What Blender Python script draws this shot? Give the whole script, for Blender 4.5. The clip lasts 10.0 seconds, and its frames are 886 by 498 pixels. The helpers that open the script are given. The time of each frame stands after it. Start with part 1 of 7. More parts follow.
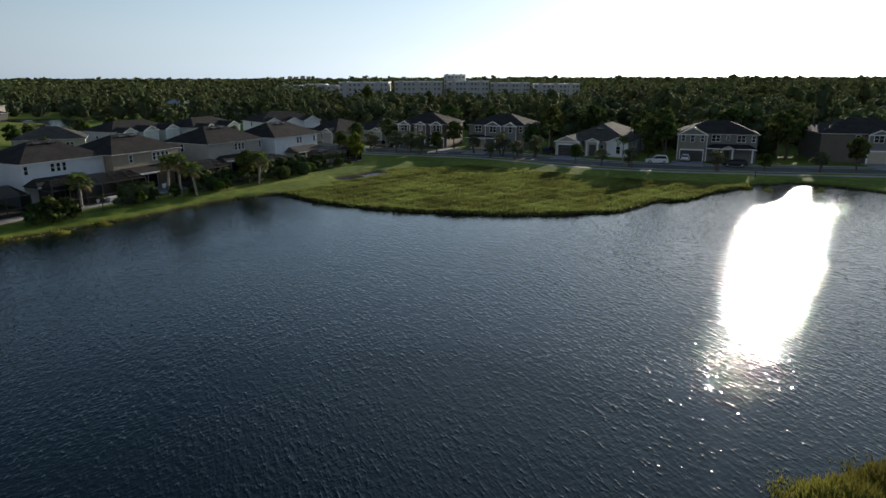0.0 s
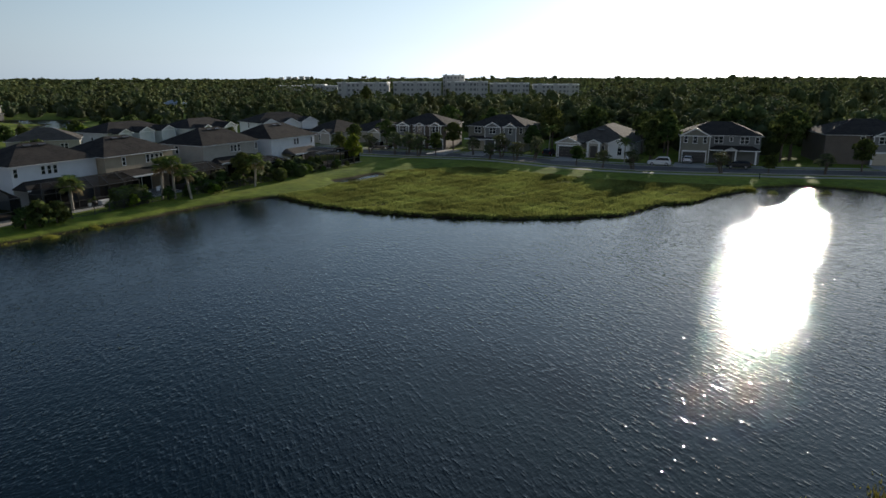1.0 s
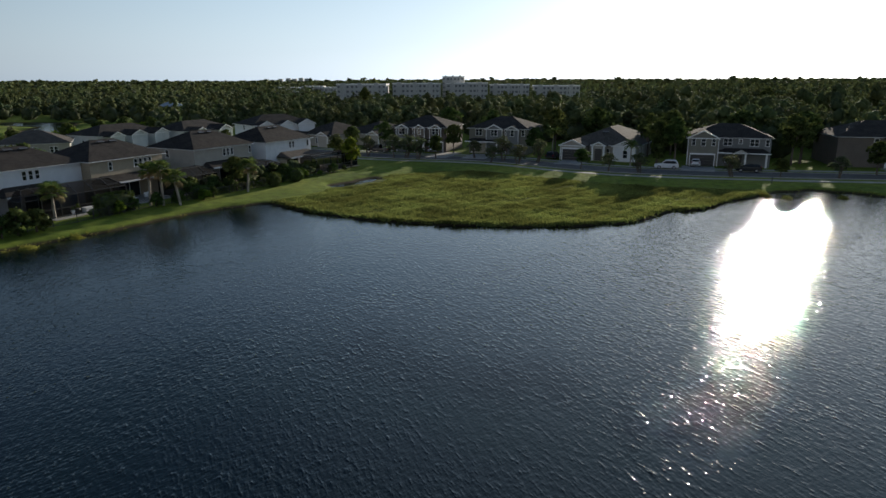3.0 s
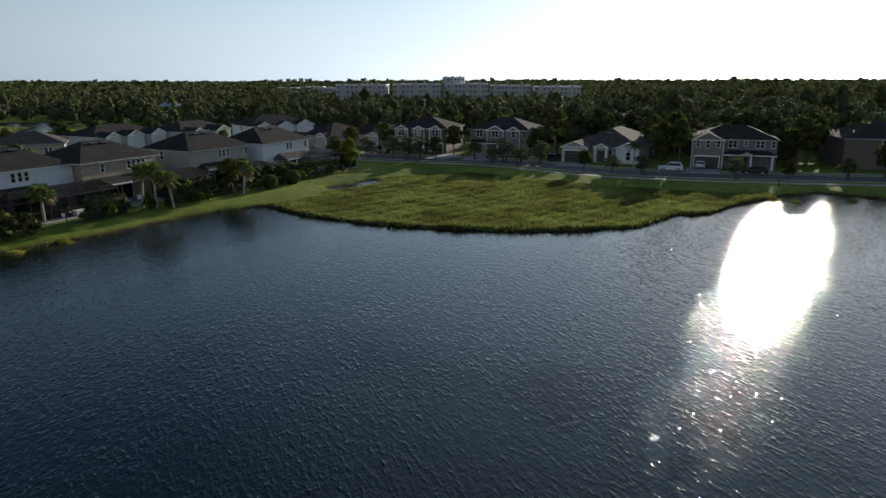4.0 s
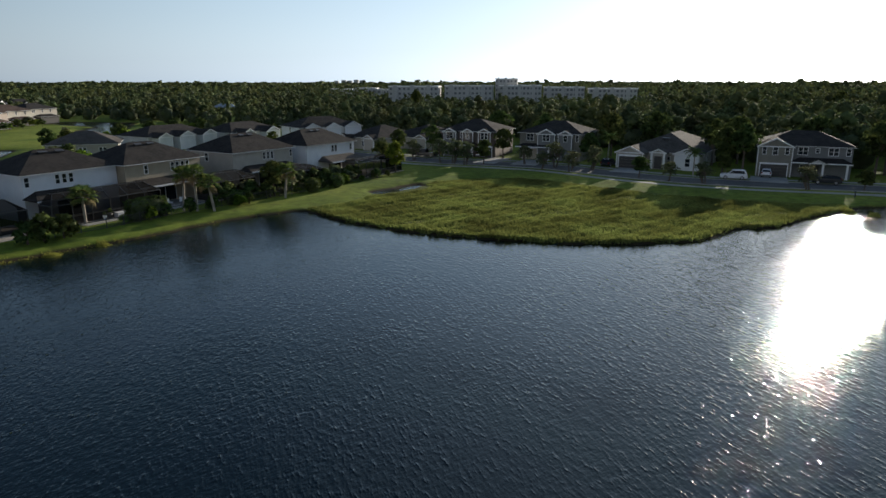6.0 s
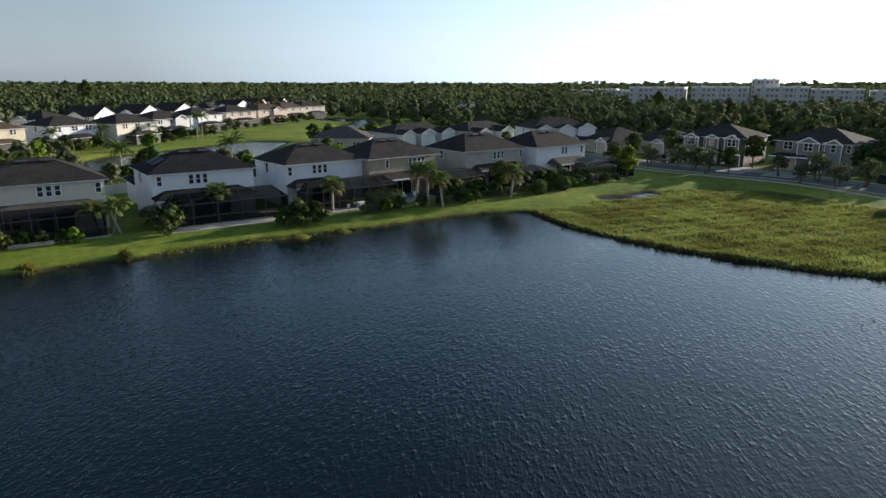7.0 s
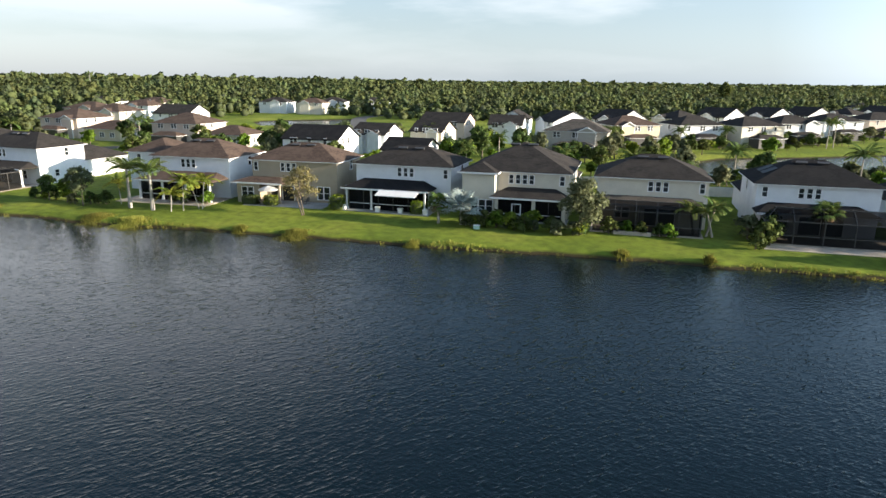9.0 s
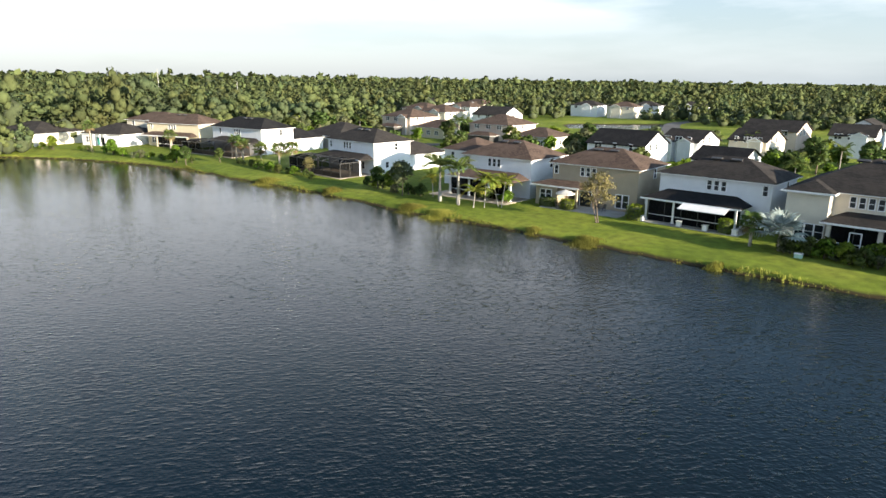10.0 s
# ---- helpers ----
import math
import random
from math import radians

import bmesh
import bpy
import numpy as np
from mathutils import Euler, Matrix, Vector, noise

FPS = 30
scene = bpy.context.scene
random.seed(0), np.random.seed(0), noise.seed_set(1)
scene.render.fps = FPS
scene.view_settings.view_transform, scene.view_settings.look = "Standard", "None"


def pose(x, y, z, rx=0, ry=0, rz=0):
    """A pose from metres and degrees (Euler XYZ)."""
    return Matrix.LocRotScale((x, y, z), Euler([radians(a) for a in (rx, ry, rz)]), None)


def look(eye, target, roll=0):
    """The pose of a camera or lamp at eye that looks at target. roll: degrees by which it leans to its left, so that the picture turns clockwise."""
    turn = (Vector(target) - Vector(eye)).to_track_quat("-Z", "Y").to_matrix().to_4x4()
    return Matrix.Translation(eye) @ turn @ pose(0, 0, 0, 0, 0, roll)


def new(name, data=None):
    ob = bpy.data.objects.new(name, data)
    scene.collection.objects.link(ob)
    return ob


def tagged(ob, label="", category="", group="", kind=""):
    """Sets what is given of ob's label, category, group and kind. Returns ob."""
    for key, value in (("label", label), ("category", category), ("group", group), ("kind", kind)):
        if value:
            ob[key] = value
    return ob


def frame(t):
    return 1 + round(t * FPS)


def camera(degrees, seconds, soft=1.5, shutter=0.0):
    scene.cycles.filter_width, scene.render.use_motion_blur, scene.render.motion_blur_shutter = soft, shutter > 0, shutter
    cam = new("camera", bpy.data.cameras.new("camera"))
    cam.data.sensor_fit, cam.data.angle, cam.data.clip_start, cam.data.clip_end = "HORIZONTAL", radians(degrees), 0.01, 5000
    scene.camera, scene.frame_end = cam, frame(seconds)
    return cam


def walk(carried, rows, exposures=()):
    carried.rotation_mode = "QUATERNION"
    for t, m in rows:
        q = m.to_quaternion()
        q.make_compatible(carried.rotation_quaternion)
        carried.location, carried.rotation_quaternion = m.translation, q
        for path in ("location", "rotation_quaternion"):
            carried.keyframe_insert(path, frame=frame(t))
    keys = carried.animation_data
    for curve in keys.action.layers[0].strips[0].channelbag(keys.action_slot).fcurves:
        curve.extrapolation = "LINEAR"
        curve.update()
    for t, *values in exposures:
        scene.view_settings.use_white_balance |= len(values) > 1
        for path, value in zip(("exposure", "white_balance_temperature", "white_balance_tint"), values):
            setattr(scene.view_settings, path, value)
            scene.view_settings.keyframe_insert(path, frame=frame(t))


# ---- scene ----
cam = camera(68.9, 10.0)
PATH = [
    (0, (1.041, 2.023, 16.24), (0.906, 3.952, 15.729), -0.1),
    (0.5, (0.956, 2.903, 16.279), (0.821, 4.832, 15.769), -0.2),
    (1, (0.867, 3.892, 16.276), (0.735, 5.822, 15.766), -0.1),
    (1.5, (0.704, 4.825, 16.232), (0.573, 6.754, 15.724), -0.0),
    (2, (0.552, 5.813, 16.192), (0.422, 7.743, 15.684), -0.1),
    (2.5, (0.484, 6.888, 16.184), (0.353, 8.819, 15.677), -0.2),
    (4, (0.302, 10.14, 16.138), (0.171, 12.071, 15.634), -0.1),
    (4.5, (0.247, 11.223, 16.111), (0.115, 13.154, 15.608), -0.1),
    (5, (0.245, 12.251, 16.084), (0.111, 14.183, 15.583), -0.2),
    (5.2, (0.304, 12.64, 16.087), (0.171, 14.572, 15.587), -0.1),
    (6.3, (0.914, 14.641, 16.174), (0.477, 16.528, 15.676), -0.0),
    (6.5, (0.964, 14.964, 16.18), (0.393, 16.816, 15.684), 0.0),
    (7, (0.898, 15.733, 16.241), (-0.036, 17.43, 15.743), 0.1),
    (7.5, (0.623, 16.494, 16.325), (-0.656, 17.949, 15.827), 0.3),
    (8, (0.218, 17.303, 16.383), (-1.355, 18.433, 15.883), 0.4),
    (8.5, (-0.436, 18.083, 16.387), (-2.218, 18.84, 15.886), 0.5),
    (9, (-1.222, 18.681, 16.378), (-3.129, 19.014, 15.875), 0.6),
    (9.5, (-2.261, 18.968, 16.382), (-4.193, 18.852, 15.881), 0.62),
    (10, (-3.432, 19.177, 16.389), (-5.285, 18.621, 15.887), 0.55),
]
walk(cam, [(t, look(eye, target, roll)) for t, eye, target, roll in PATH], [(0, 0.08, 6200, 10), (5.2, 0.1, 6200, 10), (6.5, 0.38, 6150, 10), (7, 0.7, 6150, 10), (7.5, 0.98, 6150, 10), (8, 1.22, 6250, 10), (8.5, 1.35, 6350, 10), (9, 1.43, 6450, 10), (9.5, 1.54, 6500, 10), (10, 1.56, 6500, 10)])

# ---- world, sun, exposure ----
SUN_AZ, SUN_EL = 24.4, 12.0          # degrees to the right of +y, and above the horizon
TO_SUN = Vector((math.sin(radians(SUN_AZ)) * math.cos(radians(SUN_EL)),
                 math.cos(radians(SUN_AZ)) * math.cos(radians(SUN_EL)), math.sin(radians(SUN_EL))))
world = bpy.data.worlds.new("sky")
scene.world = world
world.use_nodes = True
wn, wl = world.node_tree.nodes, world.node_tree.links
wn.clear()
sky = wn.new("ShaderNodeTexSky")
sky.sky_type = "NISHITA"
sky.sun_disc = False
sky.sun_elevation, sky.sun_rotation = radians(SUN_EL), radians(SUN_AZ)
sky.air_density, sky.dust_density, sky.ozone_density = 1.0, 0.6, 2.5
bg, wout = wn.new("ShaderNodeBackground"), wn.new("ShaderNodeOutputWorld")
bg.inputs["Strength"].default_value = 0.085
# haze takes the colour out of the sky towards the horizon; thin broken cloud lies all over it
tc, mp, sep = wn.new("ShaderNodeTexCoord"), wn.new("ShaderNodeMapping"), wn.new("ShaderNodeSeparateXYZ")
wl.new(tc.outputs["Generated"], sep.inputs["Vector"])
pale, sat = wn.new("ShaderNodeHueSaturation"), wn.new("ShaderNodeMapRange")
sat.inputs["From Min"].default_value, sat.inputs["From Max"].default_value = 0.0, 0.22
sat.inputs["To Min"].default_value, sat.inputs["To Max"].default_value = 0.30, 1.0
wl.new(sep.outputs["Z"], sat.inputs["Value"])
wl.new(sat.outputs["Result"], pale.inputs["Saturation"])
wl.new(sky.outputs["Color"], pale.inputs["Color"])
mp.inputs["Scale"].default_value = (1.0, 1.0, 5.5)
cn = wn.new("ShaderNodeTexNoise")
cn.inputs["Scale"].default_value, cn.inputs["Detail"].default_value, cn.inputs["Roughness"].default_value = 2.1, 8.0, 0.55
cr = wn.new("ShaderNodeValToRGB")
cr.color_ramp.elements[0].position, cr.color_ramp.elements[0].color = 0.50, (0, 0, 0, 1)
cr.color_ramp.elements[1].position, cr.color_ramp.elements[1].color = 0.68, (0.85, 0.85, 0.85, 1)


def ranged(value, f0, f1, t0, t1):
    """A world value carried from one range to another."""
    n = wn.new("ShaderNodeMapRange")
    for k, v in zip(("From Min", "From Max", "To Min", "To Max"), (f0, f1, t0, t1)):
        n.inputs[k].default_value = v
    wl.new(value, n.inputs["Value"])
    return n.outputs["Result"]


def towards(direction):
    """Cosine of the angle between the sky's direction and another."""
    n = wn.new("ShaderNodeVectorMath")
    n.operation = "DOT_PRODUCT"
    n.inputs[1].default_value = direction
    wl.new(tc.outputs["Generated"], n.inputs[0])
    return n.outputs["Value"]


def maths(op, a, b):
    n = wn.new("ShaderNodeMath")
    n.operation = op
    for k, v in enumerate((a, b)):
        if isinstance(v, float):
            n.inputs[k].default_value = v
        else:
            wl.new(v, n.inputs[k])
    return n.outputs["Value"]


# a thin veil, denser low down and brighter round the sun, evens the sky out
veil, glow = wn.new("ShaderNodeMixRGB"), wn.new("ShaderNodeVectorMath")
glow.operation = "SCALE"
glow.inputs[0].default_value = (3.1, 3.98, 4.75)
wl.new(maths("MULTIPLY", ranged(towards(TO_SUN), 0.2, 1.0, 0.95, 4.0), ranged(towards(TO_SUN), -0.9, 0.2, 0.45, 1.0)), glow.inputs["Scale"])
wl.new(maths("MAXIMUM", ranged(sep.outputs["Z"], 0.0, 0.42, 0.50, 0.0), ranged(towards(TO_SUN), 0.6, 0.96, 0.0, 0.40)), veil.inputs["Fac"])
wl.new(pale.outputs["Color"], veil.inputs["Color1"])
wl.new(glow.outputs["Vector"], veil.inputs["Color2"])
# broken cloud, gathering away from the sun and clear of the horizon
cm = wn.new("ShaderNodeMixRGB")
cm.inputs["Color2"].default_value = (6.1, 6.2, 6.4, 1)
wl.new(tc.outputs["Generated"], mp.inputs["Vector"])
wl.new(mp.outputs["Vector"], cn.inputs["Vector"])
wl.new(maths("MULTIPLY_ADD", towards((-0.30, -0.954, 0.0)), 0.26), cr.inputs["Fac"])
wl.new(cn.outputs["Fac"], cr.inputs["Fac"].links[0].from_node.inputs[2])
band = maths("MULTIPLY", ranged(sep.outputs["Z"], 0.06, 0.16, 0.15, 1.0), ranged(sep.outputs["Z"], 0.28, 0.56, 1.0, 0.0))
wl.new(maths("MULTIPLY", cr.outputs["Color"], band), cm.inputs["Fac"])
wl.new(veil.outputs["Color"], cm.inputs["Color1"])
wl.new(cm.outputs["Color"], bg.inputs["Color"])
wl.new(bg.outputs["Background"], wout.inputs["Surface"])

sun_data = bpy.data.lights.new("sun", "SUN")
sun_data.energy, sun_data.angle, sun_data.color = 5.0, radians(0.53), (1.0, 0.87, 0.70)
sun = new("sun", sun_data)
sun.matrix_world = look(TO_SUN * 300, (0, 0, 0))

# ---- materials ----
def nodes_of(name):
    m = bpy.data.materials.new(name)
    m.use_nodes = True
    return m, m.node_tree.nodes, m.node_tree.links, m.node_tree.nodes["Principled BSDF"]


def surface(name, color, rough=0.7, vary=0.25, scale=3.0, fine=40.0, bump=0.15, metal=0.0, per_object=0.0, spec=0.5, second=None, stains=0.0):
    """A painted, cast or grown surface: colour broken up at two scales, a fine bump, and a share that differs from piece to piece."""
    m, n, l, b = nodes_of(name)
    tex = n.new("ShaderNodeTexCoord")
    big, small = n.new("ShaderNodeTexNoise"), n.new("ShaderNodeTexNoise")
    big.inputs["Scale"].default_value, big.inputs["Detail"].default_value = scale, 5.0
    small.inputs["Scale"].default_value, small.inputs["Detail"].default_value = fine, 3.0
    for t in (big, small):
        l.new(tex.outputs["Object"], t.inputs["Vector"])
    ramp = n.new("ShaderNodeValToRGB")
    c = np.array(color)
    lo = c * (1 - vary)
    hi = np.array(second) if second else np.minimum(c * (1 + vary), 0.95)
    ramp.color_ramp.elements[0].position, ramp.color_ramp.elements[0].color = 0.3, (*lo, 1)
    ramp.color_ramp.elements[1].position, ramp.color_ramp.elements[1].color = 0.7, (*hi, 1)
    l.new(big.outputs["Fac"], ramp.inputs["Fac"])
    mix = n.new("ShaderNodeMixRGB")
    mix.blend_type = "OVERLAY"
    mix.inputs["Fac"].default_value = 0.35
    l.new(ramp.outputs["Color"], mix.inputs["Color1"])
    l.new(small.outputs["Fac"], mix.inputs["Color2"])
    last = mix
    if per_object:
        info, hsv, rng = n.new("ShaderNodeObjectInfo"), n.new("ShaderNodeHueSaturation"), n.new("ShaderNodeMapRange")
        rng.inputs["To Min"].default_value, rng.inputs["To Max"].default_value = 1 - per_object, 1 + per_object
        l.new(info.outputs["Random"], rng.inputs["Value"])
        l.new(rng.outputs["Result"], hsv.inputs["Value"])
        l.new(last.outputs["Color"], hsv.inputs["Color"])
        last = hsv
    l.new(last.outputs["Color"], b.inputs["Base Color"])
    b.inputs["Roughness"].default_value, b.inputs["Metallic"].default_value = rough, metal
    b.inputs["Specular IOR Level"].default_value = spec
    if bump:
        bp = n.new("ShaderNodeBump")
        bp.inputs["Strength"].default_value, bp.inputs["Distance"].default_value = bump, 0.02
        l.new(small.outputs["Fac"], bp.inputs["Height"])
        l.new(bp.outputs["Normal"], b.inputs["Normal"])
    return m


def shingle(name, color, worn):
    """Asphalt shingles: courses stepped down the slope, single tabs of differing grey, blotches of weathering."""
    m, n, l, b = nodes_of(name)
    tex, brick = n.new("ShaderNodeTexCoord"), n.new("ShaderNodeTexBrick")
    sep, comb, add = n.new("ShaderNodeSeparateXYZ"), n.new("ShaderNodeCombineXYZ"), n.new("ShaderNodeMath")
    l.new(tex.outputs["Object"], sep.inputs["Vector"])
    add.operation = "ADD"
    l.new(sep.outputs["X"], add.inputs[0])
    l.new(sep.outputs["Y"], add.inputs[1])
    l.new(add.outputs["Value"], comb.inputs["X"])
    l.new(sep.outputs["Z"], comb.inputs["Y"])
    l.new(comb.outputs["Vector"], brick.inputs["Vector"])
    brick.inputs["Scale"].default_value = 1.0
    brick.inputs["Brick Width"].default_value, brick.inputs["Row Height"].default_value = 0.34, 0.062
    brick.inputs["Mortar Size"].default_value = 0.006
    c = np.array(color)
    brick.inputs["Color1"].default_value = (*(c * 0.75), 1)
    brick.inputs["Color2"].default_value = (*(c * 1.3), 1)
    brick.inputs["Mortar"].default_value = (*(c * 0.45), 1)
    big = n.new("ShaderNodeTexNoise")
    big.inputs["Scale"].default_value, big.inputs["Detail"].default_value = 0.7, 7.0
    l.new(tex.outputs["Object"], big.inputs["Vector"])
    ramp = n.new("ShaderNodeValToRGB")
    ramp.color_ramp.elements[0].position, ramp.color_ramp.elements[0].color = 0.42, (0, 0, 0, 1)
    ramp.color_ramp.elements[1].position, ramp.color_ramp.elements[1].color = 0.72, (0.65, 0.65, 0.65, 1)
    l.new(big.outputs["Fac"], ramp.inputs["Fac"])
    mix = n.new("ShaderNodeMixRGB")
    mix.inputs["Color2"].default_value = (*worn, 1)
    l.new(ramp.outputs["Color"], mix.inputs["Fac"])
    l.new(brick.outputs["Color"], mix.inputs["Color1"])
    l.new(mix.outputs["Color"], b.inputs["Base Color"])
    b.inputs["Roughness"].default_value = 0.95
    b.inputs["Specular IOR Level"].default_value = 0.12
    bp = n.new("ShaderNodeBump")
    bp.inputs["Strength"].default_value, bp.inputs["Distance"].default_value = 0.5, 0.02
    l.new(brick.outputs["Fac"], bp.inputs["Height"])
    bp.invert = True
    l.new(bp.outputs["Normal"], b.inputs["Normal"])
    return m


def foliage(name, dark, light, through_light=0.35, hue=0.03, stand=0.0):
    """Leaves: every clump its own green, some light passing through them."""
    m, n, l, b = nodes_of(name)
    n.remove(b)
    out = n["Material Output"]
    geo, ramp, tex, noi, mul = (n.new(k) for k in ("ShaderNodeNewGeometry", "ShaderNodeValToRGB", "ShaderNodeTexCoord", "ShaderNodeTexNoise", "ShaderNodeMixRGB"))
    ramp.color_ramp.elements[0].color, ramp.color_ramp.elements[1].color = (*dark, 1), (*light, 1)
    l.new(geo.outputs["Random Per Island"], ramp.inputs["Fac"])
    noi.inputs["Scale"].default_value, noi.inputs["Detail"].default_value = (0.13 if stand else 1.1), 4.0
    l.new(geo.outputs["Position"], noi.inputs["Vector"])
    hsv, rng, info = n.new("ShaderNodeHueSaturation"), n.new("ShaderNodeMapRange"), n.new("ShaderNodeObjectInfo")
    rng.inputs["From Min"].default_value, rng.inputs["From Max"].default_value = 0.3, 0.7
    rng.inputs["To Min"].default_value, rng.inputs["To Max"].default_value = 0.5, 1.5
    l.new(noi.outputs["Fac"], rng.inputs["Value"])
    l.new(rng.outputs["Result"], hsv.inputs["Value"])
    rh = n.new("ShaderNodeMapRange")
    rh.inputs["To Min"].default_value, rh.inputs["To Max"].default_value = 0.5 - hue, 0.5 + hue
    l.new((noi.outputs["Fac"] if stand else info.outputs["Random"]), rh.inputs["Value"])
    l.new(rh.outputs["Result"], hsv.inputs["Hue"])
    l.new(ramp.outputs["Color"], hsv.inputs["Color"])
    dif, tra, glo, mix, mix2 = (n.new(k) for k in ("ShaderNodeBsdfDiffuse", "ShaderNodeBsdfTranslucent", "ShaderNodeBsdfGlossy", "ShaderNodeMixShader", "ShaderNodeMixShader"))
    l.new(hsv.outputs["Color"], dif.inputs["Color"])
    l.new(hsv.outputs["Color"], tra.inputs["Color"])
    if stand:                            # fine leaves average out: the shading leans to the open sky
        soft, unit = n.new("ShaderNodeVectorMath"), n.new("ShaderNodeVectorMath")
        soft.operation, unit.operation = "MULTIPLY_ADD", "NORMALIZE"
        soft.inputs[1].default_value, soft.inputs[2].default_value = (0.75, 0.75, 0.75), (0, 0, 0.55)
        l.new(geo.outputs["Normal"], soft.inputs[0])
        l.new(soft.outputs["Vector"], unit.inputs[0])
        l.new(unit.outputs["Vector"], dif.inputs["Normal"])
    glo.inputs["Roughness"].default_value = 0.45
    glo.inputs["Color"].default_value = (0.9, 0.95, 0.85, 1)
    mix.inputs["Fac"].default_value = through_light
    mix2.inputs["Fac"].default_value = 0.006
    l.new(dif.outputs["BSDF"], mix.inputs[1])
    l.new(tra.outputs["BSDF"], mix.inputs[2])
    l.new(mix.outputs["Shader"], mix2.inputs[1])
    l.new(glo.outputs["BSDF"], mix2.inputs[2])
    l.new(mix2.outputs["Shader"], out.inputs["Surface"])
    return m


def canopy(name, dark, light):
    """Massed leaves of a wood: fine clumps of differing green, with a broken relief."""
    m, n, l, b = nodes_of(name)
    geo, fine, drift = n.new("ShaderNodeNewGeometry"), n.new("ShaderNodeTexNoise"), n.new("ShaderNodeTexNoise")
    for t, s, d in ((fine, 1.1, 5.0), (drift, 0.07, 3.0)):
        t.inputs["Scale"].default_value, t.inputs["Detail"].default_value = s, d
        l.new(geo.outputs["Position"], t.inputs["Vector"])
    fine.inputs["Roughness"].default_value = 0.65
    share, add, ramp = n.new("ShaderNodeMath"), n.new("ShaderNodeMath"), n.new("ShaderNodeValToRGB")
    share.operation, add.operation = "MULTIPLY", "MULTIPLY_ADD"
    share.inputs[1].default_value, add.inputs[1].default_value = 0.45, 0.9
    l.new(geo.outputs["Random Per Island"], share.inputs[0])
    l.new(fine.outputs["Fac"], add.inputs[0])
    l.new(share.outputs["Value"], add.inputs[2])
    ramp.color_ramp.elements[0].position, ramp.color_ramp.elements[0].color = 0.38, (*dark, 1)
    ramp.color_ramp.elements[1].position, ramp.color_ramp.elements[1].color = 0.95, (*light, 1)
    l.new(add.outputs["Value"], ramp.inputs["Fac"])
    hsv, val, hue = n.new("ShaderNodeHueSaturation"), n.new("ShaderNodeMapRange"), n.new("ShaderNodeMapRange")
    for t, lo, hi in ((val, 0.7, 1.3), (hue, 0.475, 0.525)):
        t.inputs["From Min"].default_value, t.inputs["From Max"].default_value = 0.3, 0.7
        t.inputs["To Min"].default_value, t.inputs["To Max"].default_value = lo, hi
        l.new(drift.outputs["Fac"], t.inputs["Value"])
    l.new(val.outputs["Result"], hsv.inputs["Value"])
    l.new(hue.outputs["Result"], hsv.inputs["Hue"])
    l.new(ramp.outputs["Color"], hsv.inputs["Color"])
    l.new(hsv.outputs["Color"], b.inputs["Base Color"])
    b.inputs["Roughness"].default_value, b.inputs["Specular IOR Level"].default_value = 0.9, 0.1
    bp = n.new("ShaderNodeBump")
    bp.inputs["Strength"].default_value, bp.inputs["Distance"].default_value = 0.6, 0.4
    l.new(fine.outputs["Fac"], bp.inputs["Height"])
    l.new(bp.outputs["Normal"], b.inputs["Normal"])
    tra, mix = n.new("ShaderNodeBsdfTranslucent"), n.new("ShaderNodeMixShader")
    mix.inputs["Fac"].default_value = 0.26
    l.new(hsv.outputs["Color"], tra.inputs["Color"])
    l.new(b.outputs["BSDF"], mix.inputs[1])
    l.new(tra.outputs["BSDF"], mix.inputs[2])
    l.new(mix.outputs["Shader"], n["Material Output"].inputs["Surface"])
    return m


